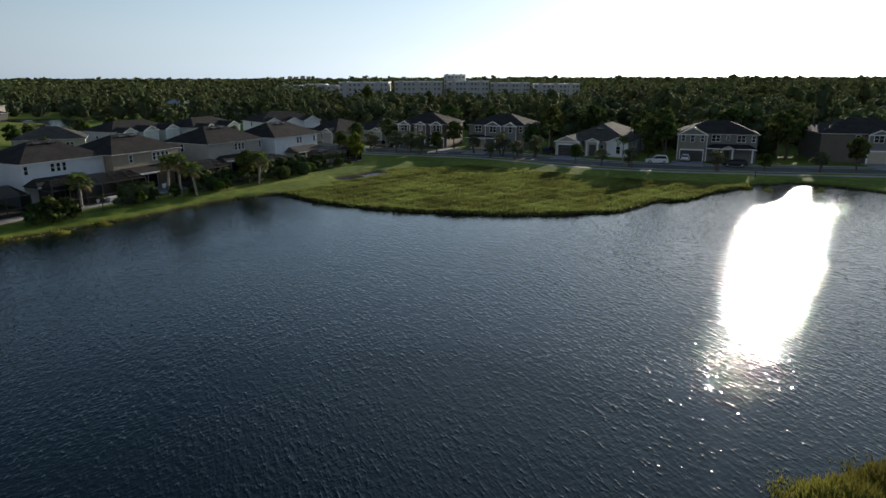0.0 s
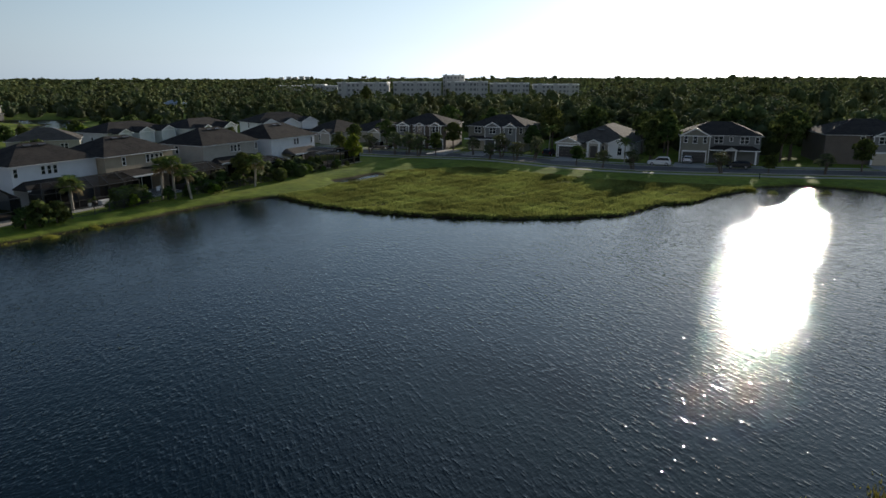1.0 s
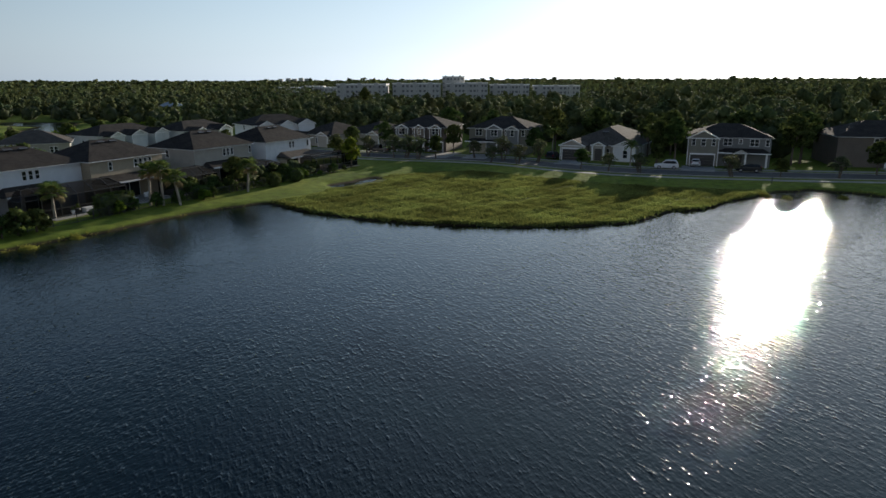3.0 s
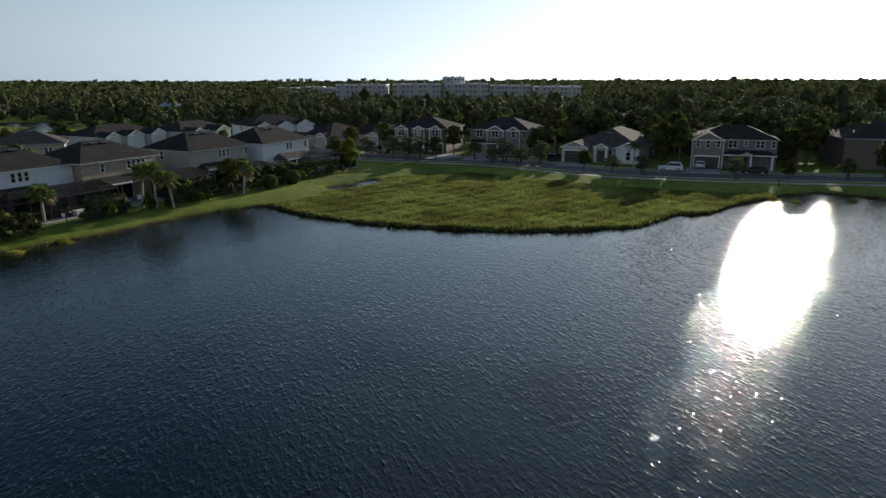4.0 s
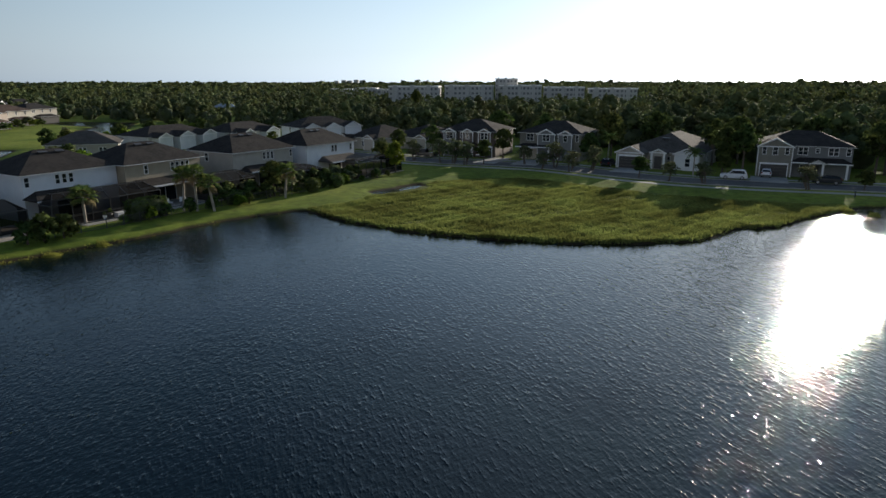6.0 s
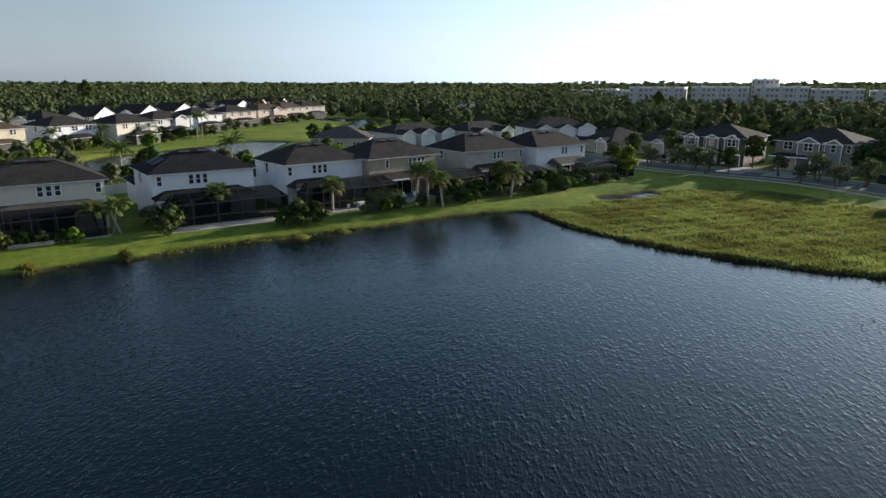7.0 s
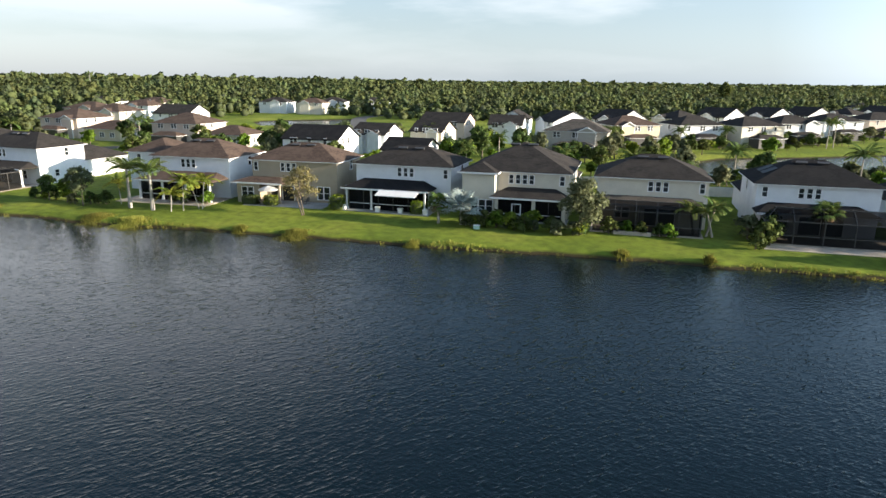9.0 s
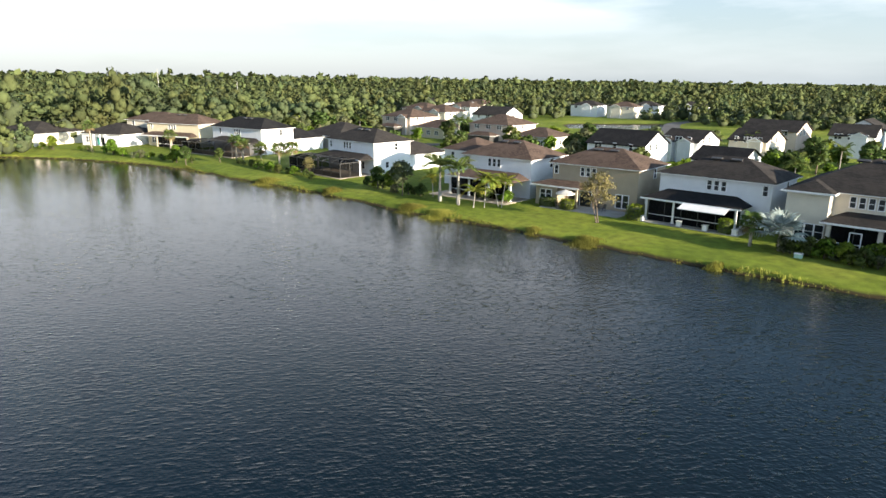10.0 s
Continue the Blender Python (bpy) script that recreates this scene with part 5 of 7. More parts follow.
far_house(-189.2, -41.5, 28.1, 12, 9, 3.0, "hip", M["yellow"], M["roof_brown"], "low straw-yellow house with brown roof")
far_house(-235.0, -55.3, 24.8, 13, 11, 5.5, "hip", M["cream"], M["roof_brown"], "cream two-storey house with brown hip roof", [(2.0, 4.0)])
far_house(-227.9, -32.3, 24.7, 13, 10, 5.3, "gable_x", M["white"], M["roof_dark"], "white two-storey house with dark roof", lower=False)
far_house(-176.6, -20.3, 26.0, 13, 11, 5.2, "hip", M["pink"], M["roof_brown"], "peach house with brown hip roof beside the street")
far_house(-168.6, -7.5, 27.2, 11, 9, 3.0, "hip", M["cream"], M["roof_brown"], "low cream house with brown hip roof", lower=False)
for x, y, a, w, wname, rname in ((-340, -9, 20, 14, "white", "roof_dark"), (-330, 9, 20, 13, "cream", "roof_brown"), (-349, 20, 15, 13, "white", "roof_dark"), (-354, 42, 15, 14, "white", "roof_dark"),
                                 (-341, -90, 25, 15, "white", "roof_dark"), (-328, -64, 25, 15, "cream", "roof_brown"), (-288, -60, 25, 14, "white", "roof_brown"), (-261, -71, 25, 14, "cream", "roof_brown"),
                                 (-293, 288, 15, 14, "white", "roof_dark"), (-263, 304, 15, 14, "white", "roof_dark"), (-268, 327, 15, 14, "cream", "roof_dark")):
    far_house(x, y, a, w, 10, 5.4, "hip", M[wname], M[rname], "distant light two-storey house before the woods", [(rng.uniform(-3, 3), 4.5)], lower=False)
# beyond the row's far end
far_house(-98.8, 144.1, 60.0, 14, 11, 2.9, "hip", M["taupe"], M["roof_grey"], "low taupe house with weathered grey hip roof", lower=False)
h = far_house(-89.0, 168.0, 22.0, 19, 10, 3.3, "hip", M["pale"], M["roof_dark"], "long low house with dark roof and small white gables", [(-6.6, 3.6), (-0.4, 4.2), (6.4, 4.2)], lower=False, out=2.4)
h = far_house(-76.0, 184.0, 20.0, 18, 10, 3.3, "hip", M["pale"], M["roof_dark"], "long low house with dark roof and white gables", [(-5.6, 3.6), (3.2, 4.6)], lower=False, out=2.4)
h = far_house(-50.7, 170.8, 46.0, 16, 10, 5.5, "hip", M["white"], M["roof_dark"], "white two-storey house with dark roof and three gables", [(-5.0, 3.6), (0.5, 3.6), (5.8, 4.4)], lower=False)
# low house between the screened pools of the far end
far_house(-152.0, -58.0, 27.0, 15, 13, 3.0, "hip", M["taupe"], M["roof_dark"], "low taupe house with broad charcoal hip roof", lower=False)


# ---- plants ----
def cards(rnd, centres, size, up=0.3, stretch=1.0):
    """A small quad of leaves at every centre, turned at random but leaning to face up and out."""
    n = len(centres)
    a = rnd.normal(size=(n, 3))
    a /= np.linalg.norm(a, axis=1)[:, None]
    b = rnd.normal(size=(n, 3))
    b[:, 2] *= (1 - up)
    b -= a * (a * b).sum(1)[:, None]
    b /= np.linalg.norm(b, axis=1)[:, None] + 1e-9
    s = size * rnd.uniform(0.6, 1.35, n)[:, None]
    a, b = a * s * stretch, b * s * 0.7
    c = np.asarray(centres)
    v = np.stack([c - a, c - b * rnd.uniform(0.6, 1.2, n)[:, None], c + a, c + b], 1).reshape(-1, 3)
    f = np.arange(4 * n).reshape(-1, 4)
    return v, f


def lump_cloud(rnd, lumps, per, flat=0.85):
    """Points over the outsides of overlapping lumps (x, y, z, radius)."""
    out = []
    for x, y, z, r in lumps:
        d = rnd.normal(size=(per, 3))
        d /= np.linalg.norm(d, axis=1)[:, None]
        d[:, 2] = np.where(d[:, 2] < -0.35, -d[:, 2] * 0.6, d[:, 2])
        q = d * r * rnd.uniform(0.62, 1.08, per)[:, None]
        q[:, 2] *= flat
        out.append(q + (x, y, z))
    return np.concatenate(out)


def leafage(rnd, lumps, per, size, soft=0.75, flat=0.85):
    """Leaf cards over lumps, facing out of them: corners, faces, and normals that lean to the lump's own."""
    per = max(1, per)
    q = lump_cloud(rnd, lumps, per, flat)
    v, f = cards(rnd, q, size)
    out = q - np.repeat(np.array(lumps)[:, :3], per, 0)
    out /= np.linalg.norm(out, axis=1)[:, None] + 1e-9
    out[:, 2] += 0.25
    c = v.reshape(-1, 4, 3)
    face = np.cross(c[:, 1] - c[:, 0], c[:, 2] - c[:, 0])
    face /= np.linalg.norm(face, axis=1)[:, None] + 1e-9
    back = (face * out).sum(1) < 0
    c[back] = c[back][:, ::-1]
    face[back] *= -1
    n = out * soft + face * (1 - soft)
    n /= np.linalg.norm(n, axis=1)[:, None] + 1e-9
    return c.reshape(-1, 3), f, np.repeat(n, 4, 0)


def crown_lumps(rnd, w, z0, z1, n):
    """Lumps that fill an uneven crown of width w between two heights."""
    out = []
    for _ in range(n):
        t = rnd.uniform(0, 1)
        z = z0 + (z1 - z0) * (0.12 + 0.76 * t)
        reach = w / 2 * math.sqrt(max(0.05, 1 - (2 * t - 0.85) ** 2)) * 0.72
        a, k = rnd.uniform(0, 2 * math.pi), math.sqrt(rnd.uniform(0, 1))
        out.append((math.cos(a) * reach * k, math.sin(a) * reach * k, z, w * rnd.uniform(0.14, 0.24)))
    return out


def broadleaf(seed, height, width, bare, lumps, per, size, leaf, bark="bark", multi=1, stem=1.0):
    """A tree: tapered trunk and limbs as one mesh, a crown of many small leaf clumps as another. Returns the two meshes."""
    rnd = np.random.default_rng(seed)
    ls = crown_lumps(rnd, width, height * bare, height, lumps)
    v, f, nrm = leafage(rnd, ls, per, size, 0.6)
    crown = bulk("crown", v, f, M[leaf], normals=nrm)
    bm = bmesh.new()
    for k in range(multi):
        off = rnd.normal(size=2) * 0.15 * (multi > 1)
        lean = rnd.normal(size=2) * (0.04 if multi == 1 else 0.22) * height
        top = (off[0] + lean[0], off[1] + lean[1], height * 0.72)
        mid = (off[0] + lean[0] * 0.35, off[1] + lean[1] * 0.35, height * 0.36)
        r = (0.022 * height + 0.03) * stem
        tube(bm, [(off[0], off[1], -0.25), (off[0], off[1], 0.15), mid, top], [r * 1.35, r, r * 0.75, r * 0.25], 7)
        for x, y, z, rr in ls[k::multi][: 7 // multi + 2]:
            tube(bm, [mid, ((mid[0] + x) / 2, (mid[1] + y) / 2, (mid[2] + z) / 2 + 0.1), (x, y, z)], [r * 0.5, r * 0.32, r * 0.12], 5)
    me = bpy.data.meshes.new("trunk")
    bm.to_mesh(me)
    bm.free()
    me.materials.append(M[bark])
    me.shade_smooth()
    return me, crown


TREE_KINDS = {
    "oak": broadleaf(11, 5.0, 4.2, 0.30, 26, 95, 0.20, "leaf"),
    "oak_b": broadleaf(12, 5.0, 3.6, 0.28, 24, 90, 0.20, "leaf"),
    "street": broadleaf(13, 4.6, 3.6, 0.26, 26, 46, 0.16, "leaf_grey", multi=2),
    "street_b": broadleaf(14, 4.6, 3.4, 0.22, 24, 46, 0.16, "leaf_grey", multi=3),
    "grey": broadleaf(15, 5.4, 5.0, 0.14, 40, 90, 0.15, "leaf_grey", multi=3, stem=0.6),
    "rust": broadleaf(16, 5.4, 4.6, 0.28, 30, 46, 0.12, "leaf_rust", multi=2, stem=0.5),
    "round": broadleaf(17, 4.8, 3.6, 0.30, 28, 80, 0.14, "leaf_grey", stem=0.6),
    "bright": broadleaf(18, 4.6, 3.8, 0.20, 24, 90, 0.20, "leaf_bright"),
    "big": broadleaf(19, 9.0, 6.5, 0.32, 34, 100, 0.26, "leaf"),
    "big_b": broadleaf(20, 9.0, 5.2, 0.40, 30, 90, 0.26, "leaf"),
    "far_a": broadleaf(24, 5.0, 4.2, 0.25, 18, 34, 0.34, "leaf"),
    "far_b": broadleaf(25, 5.0, 3.8, 0.20, 16, 34, 0.34, "leaf_bright"),
    "far_c": broadleaf(26, 5.0, 4.0, 0.22, 16, 34, 0.34, "leaf_grey"),
    "shrub": broadleaf(21, 1.6, 1.9, 0.02, 16, 48, 0.13, "leaf"),
    "shrub_b": broadleaf(22, 1.4, 1.8, 0.02, 14, 48, 0.13, "leaf_bright"),
    "shrub_c": broadleaf(23, 1.5, 2.0, 0.02, 14, 48, 0.14, "leaf_grey"),
}


def tree(kind, x, y, height, label, category="tree", width=1.0, name="tree", group=""):
    trunk, crown = TREE_KINDS[kind]
    base = {"oak": 5.0, "oak_b": 5.0, "street": 4.6, "street_b": 4.6, "grey": 5.4, "rust": 5.4, "round": 4.8, "bright": 4.6, "big": 9.0, "big_b": 9.0, "far_a": 5.0, "far_b": 5.0, "far_c": 5.0, "shrub": 1.6, "shrub_b": 1.4, "shrub_c": 1.5}[kind]
    x, y, height = x * SITE, y * SITE, height * SITE
    s = height / base
    z = float(ground_height(np.array([x]), np.array([y]))[0])
    t = thing(name, pose(x, y, z, 0, 0, (x * 37 + y * 53) % 360) @ Matrix.Diagonal((s * width, s * width, s, 1)), label, category, group)
    for n, me in (("trunk", trunk), ("crown", crown)):
        o = new(n, me)
        o.parent = t
    return t


def fan_leaf(seed, r, material, droop):
    """One fan leaf on its stalk: pointed blades spread from a hub, tips hanging."""
    rnd = np.random.default_rng(seed)
    bm = bmesh.new()
    tube(bm, [(0, 0, 0), (r * 0.35, 0, 0.10 * r), (r * 0.7, 0, 0.08 * r)], [0.022, 0.018, 0.012], 4)
    n = 13
    for k in range(n):
        a = radians(-105 + 210 * k / (n - 1))
        ln = r * (0.62 - 0.16 * abs(k - n // 2) / (n // 2)) * rnd.uniform(0.9, 1.1)
        h = Vector((r * 0.7, 0, 0.08 * r))
        d = Vector((math.cos(a), math.sin(a), 0))
        s = Vector((-d.y, d.x, 0)) * 0.055 * r
        m1 = h + d * ln * 0.6 + Vector((0, 0, -droop * ln * 0.15))
        tip = h + d * ln + Vector((0, 0, -droop * ln * 0.6))
        v = [bm.verts.new(c) for c in (h, m1 - s, tip, m1 + s)]
        bm.faces.new(v)
    me = bpy.data.meshes.new("frond")
    bm.to_mesh(me)
    bm.free()
    me.materials.append(material)
    return me


def feather_leaf(seed, ln, material, arch):
    """One arching feather frond with leaflets down both sides."""
    rnd = np.random.default_rng(seed)
    bm = bmesh.new()
    pts = [Vector((ln * t * (1 - 0.22 * t * t * arch), 0, ln * (0.42 * t - 0.75 * arch * t * t))) for t in np.linspace(0, 1, 9)]
    tube(bm, pts, [0.035 - 0.0035 * i for i in range(9)], 4)
    for i in range(1, 34):
        t = i / 34 * 8
        k = min(int(t), 7)
        p = pts[k].lerp(pts[k + 1], t - k)
        d = (pts[k + 1] - pts[k]).normalized()
        w = 0.24 * ln * (math.sin(math.pi * (0.08 + 0.86 * i / 34)) ** 0.7) * rnd.uniform(0.85, 1.1)
        for sgn in (-1, 1):
            tip = p + d * w * 0.5 + Vector((0, sgn * w, -w * 0.35))
            q = d * 0.028 * ln
            v = [bm.verts.new(c) for c in (p - q * 0.5, p.lerp(tip, 0.5) - q * 0.5, tip, p.lerp(tip, 0.5) + q * 0.7)]
            bm.faces.new(v)
    me = bpy.data.meshes.new("frond")
    bm.to_mesh(me)
    bm.free()
    me.materials.append(material)
    return me


def palm_trunk(name, h, r0, r1, swell, material):
    bm = bmesh.new()
    zs = np.linspace(-0.25, h, 12)
    rad = [r0 + (r1 - r0) * (z / h) + swell * math.exp(-((z / h - 0.12) ** 2) / 0.03) + 0.012 * (i % 2) for i, z in enumerate(zs)]
    tube(bm, [(0, 0, z) for z in zs], rad, 9)
    me = bpy.data.meshes.new(name)
    bm.to_mesh(me)
    bm.free()
    me.materials.append(material)
    me.shade_smooth()
    return me


FAN = [fan_leaf(31 + k, 1.25, M["palm_leaf"], 0.6 + 0.4 * k) for k in range(3)]
FAN_DRY = [fan_leaf(41, 1.15, M["palm_dead"], 1.6)]
FAN_SILVER = [fan_leaf(51 + k, 1.9, M["palm_silver"], 0.3 + 0.3 * k) for k in range(2)]
FEATHER = [feather_leaf(61 + k, 2.5, M["palm_leaf"], 0.7 + 0.25 * k) for k in range(3)]
FEATHER_Y = [feather_leaf(71 + k, 1.7, M["palm_yellow"], 0.8 + 0.3 * k) for k in range(2)]
TRUNKS = {"sabal": palm_trunk("trunk", 1.0, 0.17, 0.15, 0.0, M["palm_bark"]), "royal": palm_trunk("trunk", 1.0, 0.20, 0.13, 0.08, M["royal_bark"]),
          "queen": palm_trunk("trunk", 1.0, 0.12, 0.09, 0.02, M["palm_bark"]), "thin": palm_trunk("trunk", 1.0, 0.07, 0.05, 0.0, M["royal_bark"])}


def palm(kind, x, y, height, label, lean=(0.0, 0.0), size=1.0):
    """A palm of a height to the base of its crown: trunk and every frond a part."""
    x, y, height, size = x * SITE, y * SITE, height * SITE, size * SITE
    rnd = random.Random(int(x * 131 + y * 17))
    z = float(ground_height(np.array([x]), np.array([y]))[0])
    t = thing("palm_tree", pose(x, y, z, 0, 0, rnd.uniform(0, 360)), label, "palm tree", "palms by the lake")
    trunk = new("trunk", TRUNKS[kind if kind in TRUNKS else "sabal"])
    trunk.parent = t
    trunk.matrix_basis = pose(0, 0, 0, math.degrees(math.atan2(-lean[1], height)), math.degrees(math.atan2(lean[0], height)), 0) @ Matrix.Diagonal((1, 1, math.hypot(height, lean[0], lean[1]), 1))
    top = Vector((lean[0], lean[1], height - 0.05))
    sets = {"sabal": (FAN, 26, -35, 80), "bismarck": (FAN_SILVER, 22, -10, 82), "royal": (FEATHER, 15, 5, 70), "queen": (FEATHER, 14, -10, 70), "thin": (FEATHER_Y, 11, 0, 70)}[kind]
    leaves, n, lo, hi = sets
    for k in range(n):
        el = lo + (hi - lo) * ((k + 0.5) / n)
        me = leaves[k % len(leaves)]
        if kind == "sabal" and el < -18:
            me = FAN_DRY[0]
        o = new("frond", me)
        o.parent = t
        o.matrix_basis = Matrix.Translation(top) @ pose(0, 0, 0, 0, 0, k * 137.5 + rnd.uniform(-15, 15)) @ pose(0, 0, 0, 0, -el * 0.85, 0) @ Matrix.Scale(size * rnd.uniform(0.85, 1.1), 4)
    return t


def hedge(x, y, rz, l, w, h, leaf, label, category="hedge", round_top=0.25):
    """A clipped hedge or mound: leaf clumps over a rounded block, on a core coloured like inner shade."""
    x, y, l, w, h = (c * SITE for c in (x, y, l, w, h))
    rnd = np.random.default_rng(int(abs(x * 91 + y * 7)))
    t = thing("hedge", pose(x, y, float(ground_height(np.array([x]), np.array([y]))[0]), 0, 0, rz), label, category)
    bm = bmesh.new()
    bmesh.ops.create_icosphere(bm, subdivisions=2, radius=1.0)
    for v in bm.verts:
        c = v.co
        k = max(abs(c.x), abs(c.y), abs(c.z)) ** (1 - round_top)
        v.co = Vector((c.x / k * l * 0.46, c.y / k * w * 0.46, (c.z / k + 1) * h * 0.47 - 0.1))
    part("core", bm, M["forest_core"], t)
    n = int(90 * (l * w + (l + w) * h))
    d = rnd.normal(size=(n, 3))
    d /= np.linalg.norm(d, axis=1)[:, None]
    k = np.abs(d).max(1)[:, None] ** (1 - round_top)
    q = d / k * (l / 2, w / 2, h / 2) * rnd.uniform(0.88, 1.06, n)[:, None] + (0, 0, h / 2)
    q = q[q[:, 2] > 0.05]
    v, f = cards(rnd, q, 0.11)
    o = new("foliage", bulk("foliage", v, f, M[leaf]))
    o.parent = t
    return t


# palms and trees on the shore
royal = "tall palm with smooth grey trunk and arching green fronds"
palm("royal", -78.0, -6.3, 4.4, royal, (0, 0), 1.2)
palm("royal", -76.3, -3.5, 4.3, royal, (0, 0), 1.2)
young = "slender palm with yellow-green fronds on the lawn"
for x, y, hgt, ln in ((-75.1, -1.3, 1.9, (0.2, 0)), (-75.5, -0.1, 3.2, (-0.1, 0.2)), (-76.4, 1.4, 2.9, (0.7, -0.6)), (-76.2, 1.8, 3.1, (0.1, 0.5)), (-80.6, -8.0, 2.4, (0.1, 0.1))):
    palm("thin", x, y, hgt, young, ln, 1.25)
tree("round", -80.1, -12.0, 4.7, "young round-headed tree with grey-green leaves on the lawn")
tree("rust", -71.3, 13.1, 5.3, "sparse young tree with rusty thinning leaves on the lawn")
tree("grey", -59.0, 40.0, 5.4, "wide multi-stemmed grey-green tree on the lake lawn")
sabal = "cabbage palm with a round head and hanging dry fronds"
palm("sabal", -52.1, 60.5, 2.9, sabal, (0.3, 0.2))
palm("sabal", -45.1, 71.0, 2.8, sabal)
palm("sabal", -37.3, 79.1, 4.3, sabal)
palm("sabal", -35.5, 79.6, 3.2, sabal, (0.4, 0.3))
palm("sabal", -38.8, 78.9, 3.9, sabal, (-0.4, 0.0))
palm("sabal", -30.8, 88.9, 3.3, sabal, (0.3, 0.2))
palm("sabal", -65.6, 27.0, 2.0, "bushy green palm beside a white house", (0.0, 0.0), 1.0)
palm("bismarck", -64.6, 29.2, 1.5, "broad palm with silver-grey fan leaves on the lawn", (0.0, 0.0), 1.05)
for x, y, hgt, ln in ((-57.0, 50.6, 2.6, (-0.8, -0.4)), (-56.4, 51.6, 2.8, (0.3, 0.6)), (-56.0, 52.0, 2.5, (0.8, 0.5))):
    palm("queen", x, y, hgt, "leaning palm in a mulched bed on the lawn", ln, 0.7)
tall = "tall palm with heavy dark fronds behind the lakeside houses"
palm("queen", -88.5, 75.5, 4.6, tall, (0, 0), 1.25)
palm("queen", -78.0, 87.5, 5.0, tall, (0, 0), 1.25)
palm("queen", -72.0, 51.5, 5.6, tall, (0.3, 0), 1.0)
palm("thin", -71.5, 53.0, 4.0, "slender palm between two houses", (0.2, 0.1), 1.3)
palm("queen", 13.0, 134.0, 4.4, "yellow-lit palm beside a low house", (0.2, 0), 1.0)
palm("queen", 24.6, 118.0, 3.4, "small palm before a low white house", (0, 0), 0.8)
for x, y, hgt in ((-98.2, -38.0, 3.4), (-98.1, -40.4, 3.1), (-104.2, -51.4, 3.0), (-106.0, -54.0, 3.4), (-101.5, -46.0, 2.6), (-113.0, -74.0, 3.2), (-111.0, -92.0, 4.6), (-107.0, -110.5, 2.4)):
    palm("sabal", x, y, hgt, "green palm on the far lake lawn")
for x, y, hgt in ((-150.5, -24.0, 5.5), (-131.0, 13.0, 4.0), (-104.5, 38.0, 3.6), (-140.0, 37.0, 4.4), (-128.0, 73.0, 4.6), (-130.0, 90.0, 4.4), (-134.0, 129.0, 6.0), (-135.5, 132.0, 5.6), (-136.5, 105.0, 4.0), (-92.0, 50.0, 4.2), (-118.0, 47.0, 4.4)):
    palm("queen", x, y, hgt, "palm between the houses of the estate")

# street trees
st = "small street tree with an airy grey-green crown on the verge"
for i, (x, y, hgt) in enumerate(((-1.9, 128.0, 4.4), (1.2, 120.9, 4.2), (5.9, 118.9, 4.6), (15.7, 113.3, 4.4), (19.6, 110.3, 3.8), (23.9, 108.7, 4.3), (36.6, 105.4, 4.5), (43.5, 104.6, 3.8), (51.4, 103.8, 4.4),
                                 (-14.3, 126.7, 5.0), (-12.0, 125.3, 4.6), (-9.0, 126.0, 4.8), (-17.0, 127.5, 4.8), (3.2, 124.0, 5.0), (9.5, 121.5, 4.6), (29.5, 118.5, 3.6), (-29.0, 132.5, 4.4), (-22.5, 130.5, 4.4))):
    tree(("street", "street_b", "street_b", "oak_b")[i % 4], x, y, hgt * (0.76 if i < 9 else 0.92), st, width=(1.25 if i < 9 else 1.05), group="street trees")
bigt = "tall dark tree between or behind houses, some added to shade the verge"
# the last eight, behind the houses, are added to shade the verge
for x, y, hgt, k in ((32.3, 119.5, 8.0, "big_b"), (29.8, 121.5, 7.4, "big"), (51.5, 119.5, 8.4, "big"), (54.0, 121.8, 7.4, "big_b"), (-6.2, 136.5, 5.5, "oak"), (9.5, 133.0, 5.2, "oak"), (-20.5, 140.0, 6.0, "big"), (-27.0, 139.0, 5.0, "oak"), (59.0, 108.0, 5.0, "oak"), (-8.0, 152.0, 8.4, "big"), (1.5, 150.5, 8.0, "big_b"), (14.5, 143.0, 8.4, "big"), (23.5, 147.0, 8.6, "big"), (30.5, 131.0, 8.0, "big_b"), (35.5, 134.0, 8.4, "big"), (48.0, 133.5, 8.6, "big"), (57.0, 128.0, 8.6, "big")):
    tree(k, x, y, hgt, bigt)
tree("oak", -32.6, 89.8, 4.4, "dense round garden tree beside a screened pool")
tree("bright", -22.2, 114.0, 4.8, "broad green tree at the end of the lawn")
tree("oak_b", -25.5, 118.0, 4.6, "green garden tree behind the row's end")
for x, y, hgt, k in ((-82.5, -14.5, 2.8, "bright"), (-84.0, -17.0, 3.0, "oak"), (-92.5, -32.0, 2.8, "rust"), (-97.0, -58.0, 3.2, "oak"), (-99.0, -61.5, 3.0, "bright"), (-104.0, -80.0, 3.0, "bright"), (-104.5, -107.0, 4.2, "oak"), (-107.0, -98.0, 2.8, "bright"), (-101.0, -54.0, 2.6, "oak_b")):
    tree(k, x, y, hgt, "leafy garden tree by the far lake lawn")

